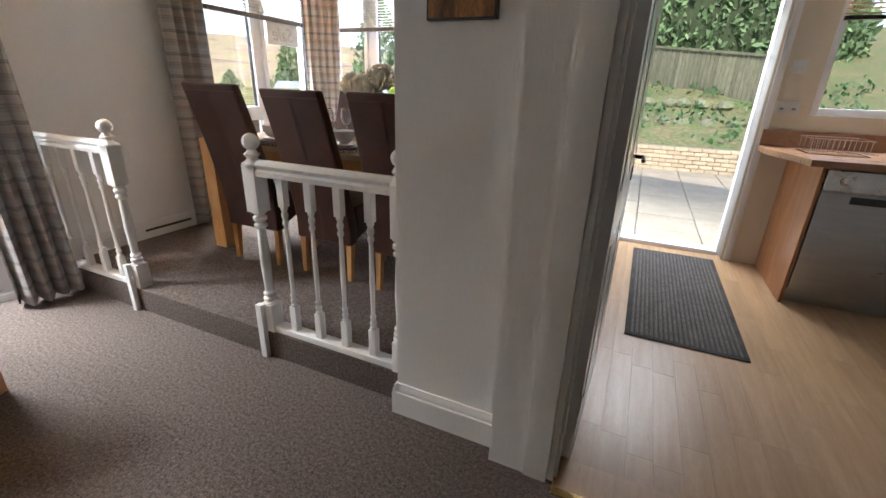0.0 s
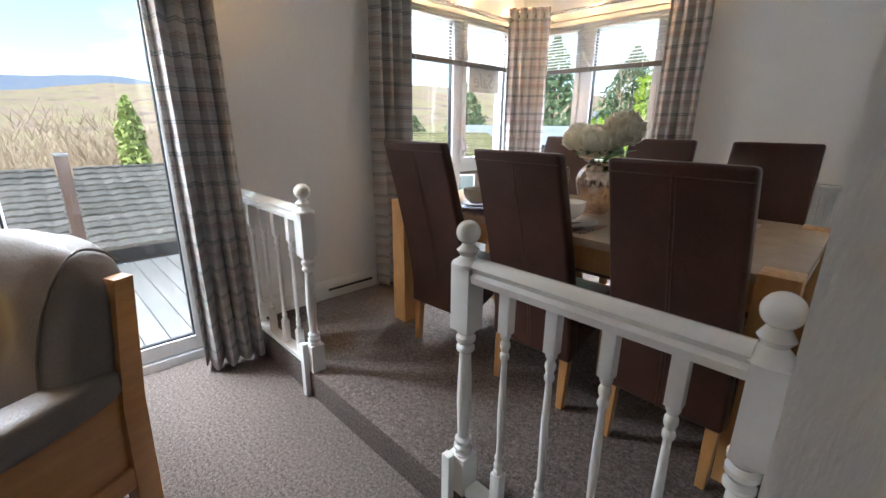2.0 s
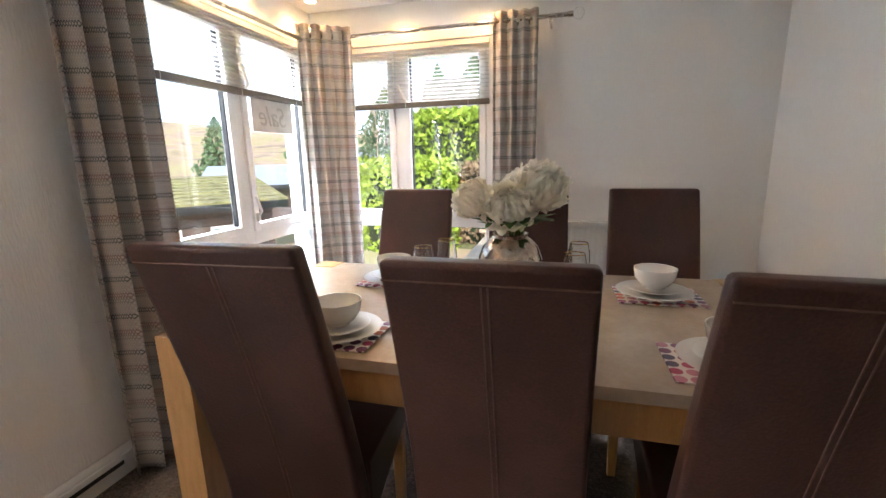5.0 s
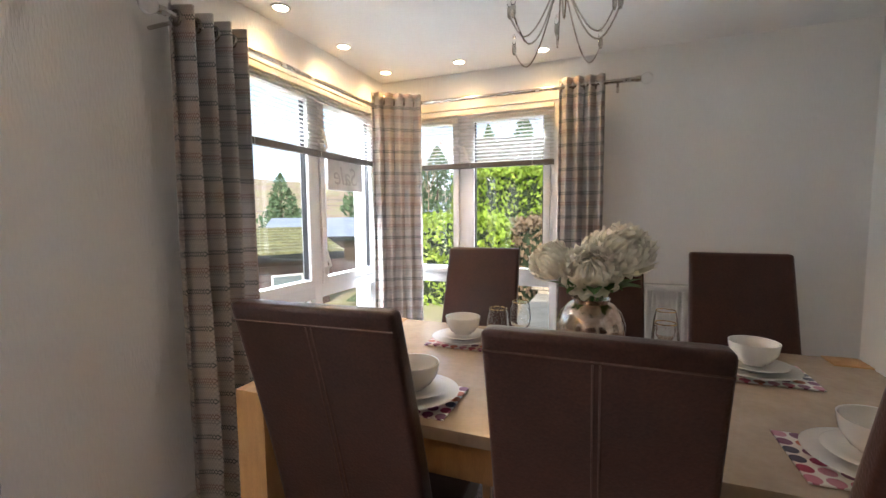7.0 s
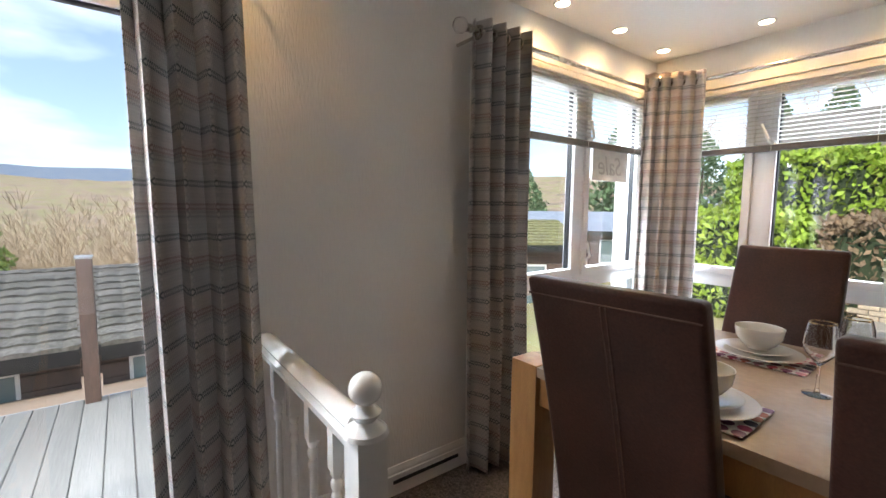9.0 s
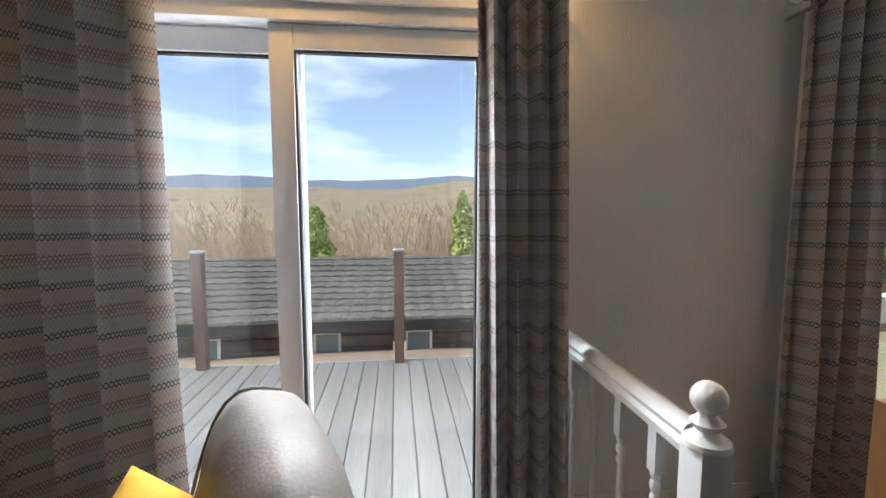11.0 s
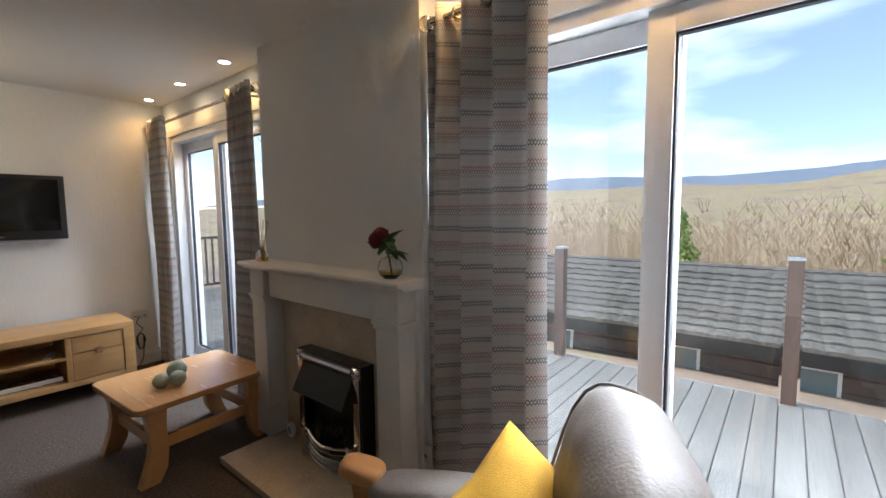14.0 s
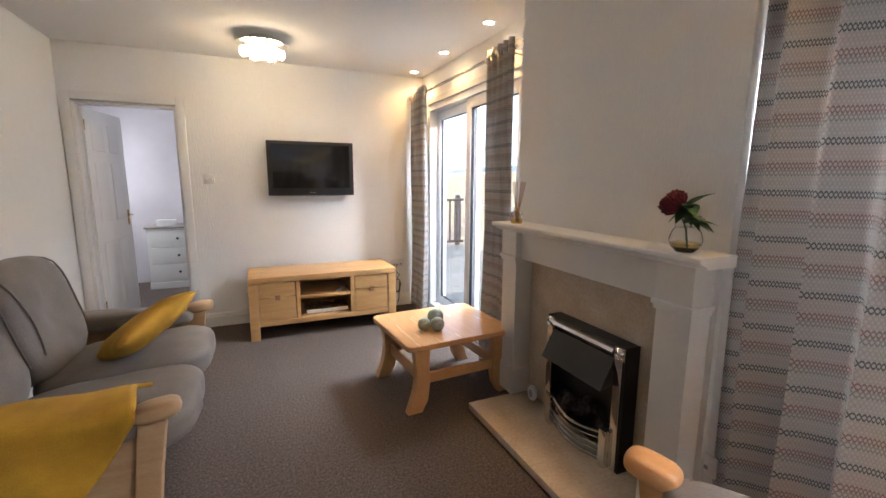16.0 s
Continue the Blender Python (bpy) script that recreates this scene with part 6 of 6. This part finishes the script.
def pieces(name, lo, hi, places, material, parent, bevel=0.004):
    """Alike pieces that share one mesh."""
    me = mesh_of(name, box(lo, hi, bevel, 1))
    me.materials.append(material)
    for m in places:
        o = new(name, me)
        o.parent = parent
        o.matrix_local = m


M_DECKGLASS = glass_mat("balustrade_glass", (0.97, 0.99, 0.98), 0.0, 1.22)
deck = root("deck", (0, 0, -0.03), label="pale weathered timber deck along the patio wall", category="deck", kind="structure")
part("joist_frame", box((-5.42, -7.4, -0.35), (-3.24, 2.76, -0.034)), M_BROWN, deck)
rd = random.Random(4)
post_y = [-0.55 + 1.76 * k for k in range(-4, 2)] + [2.70]
for y in post_y:
    p = root("deck_post", (-5.36, y, -0.03), label="square brown deck balustrade post with a grey cap", category="post", group="deck posts")
    part("shaft", box((-0.045, -0.045, 0.0), (0.045, 0.045, 1.08), 0.004), M_BROWN, p)
    part("cap", box((-0.052, -0.052, 1.08), (0.052, 0.052, 1.10), 0.006), M_GREYPLASTIC, p, "grey cap")
for ya, yb in zip(post_y, post_y[1:]):
    g = part("glass_panel", box((-0.005, ya + 0.06, 0.05), (0.005, yb - 0.06, 0.98), 0.001), M_DECKGLASS)
    g.location = (-5.36, 0, -0.03)
    g.visible_shadow = False
    tagged(g, "clear glass balustrade panel between deck posts", "glass panel", "deck glass panels")
rl = root("deck_railing", (0, -7.3, -0.03), label="dark timber railing with upright balusters at the deck end", category="railing")
part("top_rail", box((-5.36, -0.03, 0.98), (-3.3, 0.03, 1.03), 0.005), M_BROWN, rl)
part("bottom_rail", box((-5.36, -0.02, 0.10), (-3.3, 0.02, 0.15), 0.005), M_BROWN, rl)
for i in range(17):
    part("baluster", box((-5.3 + i * 0.12, -0.015, 0.15), (-5.27 + i * 0.12, 0.015, 0.98), 0.003), M_BROWN, rl)


def lodge(m, w, d, eave, ridge, roof, label, windows, tiles=0):
    """A timber lodge: ridge along y, w across, d long, with windows (y, z0, width, height) in its +x face."""
    h = root("lodge", label=label, category="lodge", group="neighbouring lodges")
    h.matrix_world = m
    part("wall", box((-w / 2, -d / 2, -4.0), (w / 2, d / 2, eave), 0.01), M_BROWN, h)
    part("gable", extrude_poly([(-w / 2, eave), (w / 2, eave), (0, ridge - 0.08)], "y", -d / 2, d / 2), M_BROWN, h)
    for k in range(int((eave + 3.2) / 0.2)):
        z = -3.2 + k * 0.2
        part("cladding_board", box((w / 2, -d / 2, z), (w / 2 + 0.025, d / 2, z + 0.17), 0.006, 1), M_BROWN, h)
    for s in (-1, 1):
        ov = 0.35
        x1, z1 = s * (w / 2 + ov), eave - ov * (ridge - eave) / (w / 2)
        if tiles and s > 0:
            bm = bmesh.new()
            L = Vector((x1, 0, z1)) - Vector((0, 0, ridge))
            wave = 0.30
            cols = int((d + 0.6) / wave) * 4
            for rix in range(tiles):
                a, b = Vector((0, 0, ridge)) + L * (rix / tiles), Vector((0, 0, ridge)) + L * ((rix + 1.08) / tiles)
                va, vb, vc = [], [], []
                for c in range(cols + 1):
                    y = -d / 2 - 0.3 + (d + 0.6) * c / cols
                    wob = 0.022 * abs(math.sin(math.pi * c / 4)) + 0.012 * noise.noise(Vector((y * 2.1, rix * 1.7, 0)))
                    va.append(bm.verts.new((a.x, y, a.z + 0.02 + wob * 0.5)))
                    vb.append(bm.verts.new((b.x + wob * 0.6, y, b.z + 0.045 + wob)))
                    vc.append(bm.verts.new((b.x, y, b.z + 0.0)))
                for c in range(cols):
                    bm.faces.new((va[c], va[c + 1], vb[c + 1], vb[c]))
                    bm.faces.new((vb[c], vb[c + 1], vc[c + 1], vc[c]))
            bmesh.ops.recalc_face_normals(bm, faces=bm.faces)
            part("tile_rows", bm, roof, h, "weathered interlocking roof tiles", False)
        t = 0.06
        part("roof", extrude_poly([(0, ridge - t), (x1, z1 - t), (x1, z1), (0, ridge)], "y", -d / 2 - 0.3, d / 2 + 0.3), roof, h, "", False)
    part("fascia", box((w / 2 + 0.33, -d / 2 - 0.3, eave - 0.35 * (ridge - eave) / (w / 2) - 0.2), (w / 2 + 0.36, d / 2 + 0.3, eave - 0.35 * (ridge - eave) / (w / 2) - 0.0), 0.004), M_BLACK, h)
    for y, z, ww, hh in windows:
        wf = part("window", box((w / 2 + 0.02, y - ww / 2 - 0.05, z - 0.05), (w / 2 + 0.04, y + ww / 2 + 0.05, z + hh + 0.05), 0.004), M_SATIN, h)
        part("pane", box((w / 2 + 0.036, y - ww / 2, z), (w / 2 + 0.046, y + ww / 2, z + hh)), M_PALEPANE, wf, "opaque pane with a sky reflection in its colour", False)
    return h


lodge(pose(-14.0, -4.9, 0), 6.4, 19.0, -0.80, 0.02, M_TILEROOF, "brown timber lodge with a weathered tiled roof below the deck", [(2.3, -2.0, 0.5, 0.8), (4.5, -2.0, 0.42, 0.8), (6.75, -2.0, 0.42, 0.8), (-1.6, -2.0, 0.6, 0.8)], 15)
lodge(pose(-11.95, 9.8, 0, 0, 0, -33.5), 4.5, 6.0, 0.58, 1.07, M_MOSSROOF, "brown timber lodge with a mossy felt roof", [(0.6, -1.1, 0.5, 1.0), (1.9, -1.1, 0.7, 1.0)], 9)
lodge(pose(-13.6, 19.6, 0, 0, 0, -58), 5.0, 6.5, 0.62, 1.32, M_BLUEROOF, "dark timber lodge with a pale blue-grey roof", [(-2.0, -0.8, 0.8, 0.9), (1.0, -0.8, 1.0, 0.9)])
lodge(pose(-5.8, 31.0, 0, 0, 0, -80), 6.0, 8.0, 4.6, 6.6, M_TILEROOF, "brown house with a dark tiled roof up the bank", [(0, 3.0, 1.0, 1.0)])
lodge(pose(-22.0, 48.0, 0, 0, 0, -60), 4.0, 6.0, 1.9, 2.9, M_BLUEROOF, "small pale blue chalet among the trees", [(-1, 0.5, 1.0, 1.0), (1, 0.5, 1.0, 1.0)])
lodge(pose(0.2, 21.5, 0, 0, 0, -90), 4.0, 4.5, 3.2, 4.3, M_TILEROOF, "garden shed with a grey tiled roof above the fence", [])


def leaves(bm, p, size, rnd_, up=0.3):
    n = Vector((rnd_.uniform(-1, 1), rnd_.uniform(-1, 1), rnd_.uniform(-up, 1))).normalized()
    a = n.cross(Vector((rnd_.uniform(-1, 1), rnd_.uniform(-1, 1), 0.3))).normalized()
    b = n.cross(a)
    s = size * rnd_.uniform(0.6, 1.3)
    bm.faces.new([bm.verts.new(p + a * s * 1.4), bm.verts.new(p + b * s * 0.7 + n * s * 0.2), bm.verts.new(p - a * s * 1.2), bm.verts.new(p - b * s * 0.7 - n * s * 0.1)])


def hedge(lo, hi, n, size, material, label, seed):
    r_ = random.Random(seed)
    lo, hi = Vector(lo), Vector(hi)
    h = root("hedge", label=label, category="hedge")
    c, e = (lo + hi) / 2, (hi - lo) / 2
    # The core fills the gaps between leaves with painted shade.
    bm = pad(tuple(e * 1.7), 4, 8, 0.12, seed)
    core = part("core", bm, M_SHADECORE, h, "dark hedge core, painted as the shade between leaves")
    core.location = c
    bm = bmesh.new()
    for _ in range(n):
        u = Vector((r_.uniform(-1, 1), r_.uniform(-1, 1), r_.uniform(-1, 1)))
        k = (abs(u.x) ** 5 + abs(u.y) ** 5 + abs(u.z) ** 5) ** 0.2
        u = u / k * (1 + 0.10 * noise.noise(u * 3 + Vector((seed, 0, 0)))) * r_.uniform(0.88, 1.05)
        leaves(bm, c + Vector((u.x * e.x, u.y * e.y, u.z * e.z)), size, r_)
    part("foliage", bm, material, h, "dense small leaves", False)


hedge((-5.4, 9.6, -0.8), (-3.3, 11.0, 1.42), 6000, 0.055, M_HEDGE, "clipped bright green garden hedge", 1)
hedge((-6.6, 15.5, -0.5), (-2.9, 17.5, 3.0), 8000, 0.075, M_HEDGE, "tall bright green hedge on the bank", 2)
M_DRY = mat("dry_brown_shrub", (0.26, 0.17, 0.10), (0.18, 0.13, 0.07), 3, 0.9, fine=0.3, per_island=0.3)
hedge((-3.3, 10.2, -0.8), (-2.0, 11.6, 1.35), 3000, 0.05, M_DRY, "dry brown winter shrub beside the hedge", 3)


def conifer(x, y, z, h, r, material, seed, label="dark green conifer tree on the slope", soft=False):
    r_ = random.Random(seed)
    t = root("conifer", (x, y, z), label=label, category="tree", group="conifers")
    part("trunk", tube([(0, 0, 0), (0, 0, h * 0.5), (0, 0, h * 0.97)], 0.02 * h, 7, taper=[1, 0.6, 0.08]), M_TRUNK, t)
    bm = bmesh.new()
    for k in range(2600):
        f = r_.random() ** 0.8
        a = r_.uniform(0, 2 * math.pi)
        tier = 0.84 + 0.16 * math.sin(f * 34 + 2 * math.sin(a * 3 + seed))
        body = (1 - f ** 2.2) ** 0.5 if soft else min(1.0, (1 - f) * 1.25) ** 0.8
        rad = r * body * tier * (1 + 0.45 * noise.noise(Vector((math.cos(a) * 1.6, math.sin(a) * 1.6, f * 5 + seed))))
        q = rad * math.sqrt(r_.uniform(0.3, 1))
        leaves(bm, Vector((q * math.cos(a), q * math.sin(a), h * (0.05 + 0.94 * f) - (0.0 if soft else 0.12) * q)), 0.026 * h * (1.2 - 0.8 * f), r_, 0.2)
    part("crown", bm, material, t, "drooping needled branches", False)


conifer(-24.8, 27.5, -3.0, 7.7, 3.0, M_CONIFER, 1)
conifer(-29, 25.5, -3.5, 5.6, 3.0, M_CONIFER, 2)
conifer(-21, 34, -2.0, 10.6, 3.6, M_CONIFER, 3)
conifer(-17, 40, -1.0, 9.0, 4.2, M_CONIFER, 4)
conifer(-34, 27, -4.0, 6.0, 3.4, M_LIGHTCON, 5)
conifer(-13, 44, 0.5, 10.0, 3.0, M_CONIFER, 6)
conifer(-40.0, -5.9, -8.5, 10.3, 2.1, M_LIGHTCON, 7, "green cypress beyond the lodge roof, sunlight and haze in its colour", True)
conifer(-44.0, 7.9, -9.5, 12.9, 1.5, M_LIGHTCON, 8, "green cypress beyond the lodge roof, sunlight and haze in its colour", True)
conifer(-58, -9.5, -12.0, 10.2, 2.0, M_CONIFER, 11, "small dark evergreen beside the white cottages", True)
conifer(-40, -30.0, -9.0, 10.5, 3.0, M_CONIFER, 9)
conifer(-9, 42, 2.0, 9.0, 2.8, M_CONIFER, 10)


def bare_tree(bm, base, h, r_):
    """A leafless birch: a stem that forks into fine upright twigs."""
    def stick(a, b, ra, rb):
        d = (b - a).normalized()
        s = d.cross(Vector((0.3, 1, 0.2))).normalized()
        o = s.cross(d)
        va = [bm.verts.new(a + ra * (math.cos(q) * s + math.sin(q) * o)) for q in (0, 2.1, 4.2)]
        vb = [bm.verts.new(b + rb * (math.cos(q) * s + math.sin(q) * o)) for q in (0, 2.1, 4.2)]
        for i in range(3):
            bm.faces.new((va[i], va[(i + 1) % 3], vb[(i + 1) % 3], vb[i]))
    p = Vector(base)
    for k in range(6):
        q = p + Vector((r_.uniform(-0.25, 0.25), r_.uniform(-0.25, 0.25), h / 6))
        stick(p, q, 0.006 * h * (1 - k / 7), 0.006 * h * (1 - (k + 1) / 7))
        if k > 0:
            for _ in range(5):
                a = r_.uniform(0, 6.28)
                ln = h * r_.uniform(0.12, 0.26) * (1.2 - k / 8)
                e = q + Vector((math.cos(a) * ln * 0.6, math.sin(a) * ln * 0.6, ln * 0.85))
                stick(q, e, 0.0023 * h, 0.0011 * h)
                for _ in range(3):
                    b = r_.uniform(0, 6.28)
                    l2 = ln * r_.uniform(0.4, 0.8)
                    s0 = q.lerp(e, r_.uniform(0.3, 1))
                    stick(s0, s0 + Vector((math.cos(b) * l2 * 0.5, math.sin(b) * l2 * 0.5, l2 * 0.8)), 0.0016 * h, 0.0008 * h)
        p = q


def slope(x, y):
    d = max(0.0, -x - 6)
    low = -0.45 - min(22.0, 0.22 * d) + 0.05 * min(max(0.0, x - 4), 40) + min(60, max(0, y - 11) * 0.11)
    far = max(0.0, -x - 260)
    return low + far * 0.085 + (16 * noise.noise(Vector((x * 0.006, y * 0.006, 3))) + 3 * noise.noise(Vector((x * 0.02, y * 0.02, 1)))) * min(1, max(0, -x - 60) / 200)


rw = random.Random(12)
bm = bmesh.new()
for _ in range(1500):
    x = -48 - 150 * rw.random() ** 1.4
    y = rw.uniform(-1.25, 0.75) * -x
    g = slope(x, y) - 0.3
    bare_tree(bm, (x, y, g), min(17.0, max(6.0, 1.4 + rw.uniform(-0.075, -0.005) * math.hypot(x, y) - g)), rw)
for _ in range(50):
    x, y = rw.uniform(-26, 10), rw.uniform(36, 60)
    bare_tree(bm, (x, y, slope(x, y) - 0.3), rw.uniform(7, 11), rw)
for _ in range(30):
    x, y = rw.uniform(-20, -3), -rw.uniform(22, 50)
    bare_tree(bm, (x, y, slope(x, y) - 0.3), rw.uniform(8, 13), rw)
tagged(part("bare_wood", bm, M_BARK, None, "bare pale birch wood in winter below the lodges", False), kind="stuff", category="trees")

# white houses far down the valley
for x, y, w in ((-70, -12.0, 5.0), (-74, -4.0, 6.0), (-72, 3.0, 4.5), (-78, 22, 6.0)):
    hh = root("cottage", (x, y, slope(x, y)), 20, label="small white cottage among bare trees", category="cottage", group="white cottages")
    part("wall", box((-2, -w / 2, 0), (2, w / 2, 3.6)), M_SATIN, hh)
    part("roof", extrude_poly([(-2.3, 3.5), (2.3, 3.5), (0, 5.4)], "y", -w / 2 - 0.2, w / 2 + 0.2), M_TILEROOF, hh)
    for k in (-1, 1):
        part("window", box((2.0, k * w / 4 - 0.4, 1.4), (2.05, k * w / 4 + 0.4, 2.4)), M_PALEPANE, hh)


def hill_mat(name, tones):
    m, n, l, p = nodes_of(name)
    co = n.new("ShaderNodeTexCoord")
    a = n.new("ShaderNodeTexNoise")
    a.inputs["Scale"].default_value, a.inputs["Detail"].default_value, a.inputs["Roughness"].default_value = 0.028, 12, 0.7
    l.new(co.outputs["Object"], a.inputs["Vector"])
    r = n.new("ShaderNodeValToRGB")
    for i, (pos, c) in enumerate(tones):
        e = r.color_ramp.elements[i] if i < 2 else r.color_ramp.elements.new(pos)
        e.position, e.color = pos, (*c, 1)
    l.new(a.outputs["Fac"], r.inputs[0])
    l.new(r.outputs[0], p.inputs["Base Color"])
    p.inputs["Roughness"].default_value = 1.0
    p.inputs["Specular IOR Level"].default_value = 0.1
    return m


M_VALLEY = hill_mat("winter_valley_land", [(0.30, (0.16, 0.16, 0.08)), (0.41, (0.36, 0.27, 0.18)), (0.47, (0.33, 0.32, 0.14)), (0.51, (0.43, 0.31, 0.22)), (0.64, (0.20, 0.17, 0.12))])
# The ridge's blue-greys are distance haze painted into the base colour.
M_HAZERIDGE = hill_mat("hazed_moorland_ridge", [(0.35, (0.16, 0.21, 0.29)), (0.5, (0.25, 0.28, 0.31)), (0.65, (0.13, 0.175, 0.255))])
bm = bmesh.new()
gxs = [60, 40, 24, 14, 6, 0, -6, -10, -16, -24, -34, -46, -60, -80, -104, -132, -165, -200, -240, -290, -350, -420, -500, -600, -720, -860, -1020, -1200]
gys = [-1500, -1100, -800, -600, -450, -340, -260, -200, -150, -110, -80, -56, -38, -24, -12, 0, 6, 10, 14, 20, 28, 38, 50, 66, 90, 120, 160, 210, 280, 370, 480, 640, 850, 1150, 1500]
vv = [[bm.verts.new((x, y, slope(x, y))) for y in gys] for x in gxs]
for i in range(len(gxs) - 1):
    for j in range(len(gys) - 1):
        bm.faces.new((vv[i][j], vv[i + 1][j], vv[i + 1][j + 1], vv[i][j + 1]))
bmesh.ops.recalc_face_normals(bm, faces=bm.faces)
structure("ground", bm, M_VALLEY, "winter valley of tan woods and green fields", True)
bm = bmesh.new()
prev = None
for k in range(161):
    y = -3000 + k * 37.5
    top = 128 + 34 * noise.noise(Vector((y * 0.0016, 0.4, 0))) + 12 * noise.noise(Vector((y * 0.006, 2, 0))) + 3 * noise.noise(Vector((y * 0.03, 5, 0)))
    rowr = [bm.verts.new((-1150, y, 40)), bm.verts.new((-1500, y, top * 0.72)), bm.verts.new((-1850, y, top)), bm.verts.new((-2300, y, 20))]
    if prev:
        for i in range(3):
            bm.faces.new((prev[i], rowr[i], rowr[i + 1], prev[i + 1]))
    prev = rowr
bmesh.ops.recalc_face_normals(bm, faces=bm.faces)
structure("backdrop", bm, M_HAZERIDGE, "long moorland ridge across the valley, blue-grey haze in its colour", True)

# back garden behind the kitchen
gb = bmesh.new()
gr = []
for i in range(31):
    rowg = []
    for j in range(31):
        x, y = -7 + 18 * i / 30, 9.72 + 13 * j / 30
        f = (y - 9.72) / 13
        rowg.append(gb.verts.new((x, y, 0.36 + 3.4 * f ** 1.1 + 0.12 * noise.noise(Vector((x, y, 0))) - 0.9 * max(0, min(1, (-1.2 - x) / 1.5)) * (1 - f))))
    gr.append(rowg)
for i in range(30):
    for j in range(30):
        gb.faces.new((gr[i][j], gr[i + 1][j], gr[i + 1][j + 1], gr[i][j + 1]))
bmesh.ops.recalc_face_normals(gb, faces=gb.faces)
structure("garden_bank", gb, M_SOIL, "terraced garden bank with moss and fallen leaves", True)
rg = random.Random(21)
for row_y, row_z, n in ((11.4, 0.62, 9), (12.6, 1.0, 8)):
    for i in range(n):
        bm = ball((0, 0, 0), 0.17, sub=2)
        for v in bm.verts:
            v.co *= 1 + 0.35 * noise.noise(v.co * 7 + Vector((i, row_y, 0)))
            v.co.z *= 0.65
        o = part("garden_stone", bm, M_ROCK)
        o.location = (-1.0 + i * 0.42 + rg.uniform(-0.08, 0.08), row_y + rg.uniform(-0.1, 0.1), row_z + 0.08)
        tagged(o, "rough mossy stone edging the garden terrace", "stone", "terrace stones")
bm = bmesh.new()
for _ in range(2600):
    x, y = rg.uniform(-2.5, 5), rg.uniform(9.9, 16)
    if noise.noise(Vector((x * 0.9, y * 0.9, 4))) > 0.05:
        leaves(bm, Vector((x, y, 0.42 + 3.4 * ((y - 9.72) / 13) ** 1.1 + rg.uniform(0, 0.18))), 0.05, rg)
tagged(part("ground_ivy", bm, M_LEAF, None, "low green ivy and ferns over the garden bank", False), kind="stuff", category="ivy")
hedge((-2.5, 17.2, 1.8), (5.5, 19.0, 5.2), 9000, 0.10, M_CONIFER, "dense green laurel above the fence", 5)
fence = root("fence", (-1.5, 16.0, 1.55), -35.0, label="weathered green-brown board fence across the bank", category="fence")
part("cap_rail", extrude_poly([(0.0, 1.22), (6.0, 0.52), (6.0, 0.46), (0.0, 1.16)], "y", -0.06, 0.05), M_FENCE, fence)
part("bank_rail", extrude_poly([(0.0, 0.35), (6.0, -0.35), (6.0, -0.43), (0.0, 0.27)], "y", 0.02, 0.05), M_FENCE, fence)

# ---- pieces of floors, walls and decks ----
rd2 = random.Random(8)
pieces("board", (0, -0.0672, 0), (2.17, 0.0672, 0.03), [Matrix.Translation((-5.42, -7.33 + 0.138 * k, 0.0 + rd2.uniform(-0.001, 0.001))) for k in range(73)], M_DECK, deck, 0.005)
pieces("fence_board", (-0.045, -0.012, 0), (0.045, 0.012, 1.2), [Matrix.Translation((0.06 + 0.105 * k, 0.0, 0.0 - 0.01225 * k + rd2.uniform(-0.02, 0.01))) for k in range(57)], M_FENCE, fence, 0.003)
kf = structure("floor_kitchen", box((0.06, 1.80, -0.15), (2.5, YE + 0.08, -0.004)), M_REED, "pale oak laminate kitchen floor")
M_LAMINATE = mat("pale_oak_laminate", (0.50, 0.32, 0.175), (0.42, 0.26, 0.135), 4, 0.36, stretch=(9, 0.7, 1), bump=0.03, bscale=40, fine=0.10, per_object=0.09)
spots = []
for i in range(25):
    off = rd2.uniform(0, 0.6)
    for j in range(-1, 5):
        ya, yb = max(1.80, 1.80 + j * 0.62 + off), min(YE + 0.08, 1.80 + (j + 1) * 0.62 + off)
        if yb - ya > 0.05:
            spots.append((0.06 + i * 0.0975, ya, yb))
for x, ya, yb in spots:
    me = mesh_of("plank", box((x + 0.0002, ya + 0.0002, -0.004), (x + 0.0973, yb - 0.0002, 0.0), 0.0004, 1))
    me.materials.append(M_LAMINATE)
    o = new("plank", me)
    o.parent = kf
structure("floor_doorway", box((0.222, 1.66, -0.01), (1.238, 1.801, 0.003), 0.001), M_LAMINATE, "pale oak laminate in the kitchen doorway")
ts = part("threshold_strip", box((0.222, 1.63, -0.004), (1.238, 1.66, 0.005), 0.002), M_BRASS)
tagged(ts, kind="structure", category="trim", label="brass carpet threshold strip")
pv = structure("pavement", box((-2.6, YE + 0.22, -0.3), (4.2, 9.62, -0.075)), M_MORTAR, "buff paved patio behind the kitchen")
pieces("slab", (0.004, 0.004, -0.075), (0.596, 0.596, -0.045), [Matrix.Translation((-2.6 + 0.6 * i, YE + 0.22 + 0.6 * j, rd2.uniform(-0.003, 0.003))) for i in range(11) for j in range(8)], M_SLAB, pv, 0.006)
gw = structure("garden_wall", box((-2.6, 9.64, -0.3), (4.2, 9.80, 0.37)), M_MORTAR, "low buff brick retaining wall")
bricks = []
for c in range(6):
    for k in range(31):
        bricks.append(Matrix.Translation((-2.6 + 0.225 * k - (0.11 if c % 2 else 0), 9.60 + rd2.uniform(-0.006, 0.006), -0.07 + 0.075 * c)) @ pose(0, 0, 0, 0, 0, rd2.uniform(-0.8, 0.8)))
pieces("brick", (0, 0, 0), (0.214, 0.1, 0.065), bricks, M_BRICK, gw, 0.006)
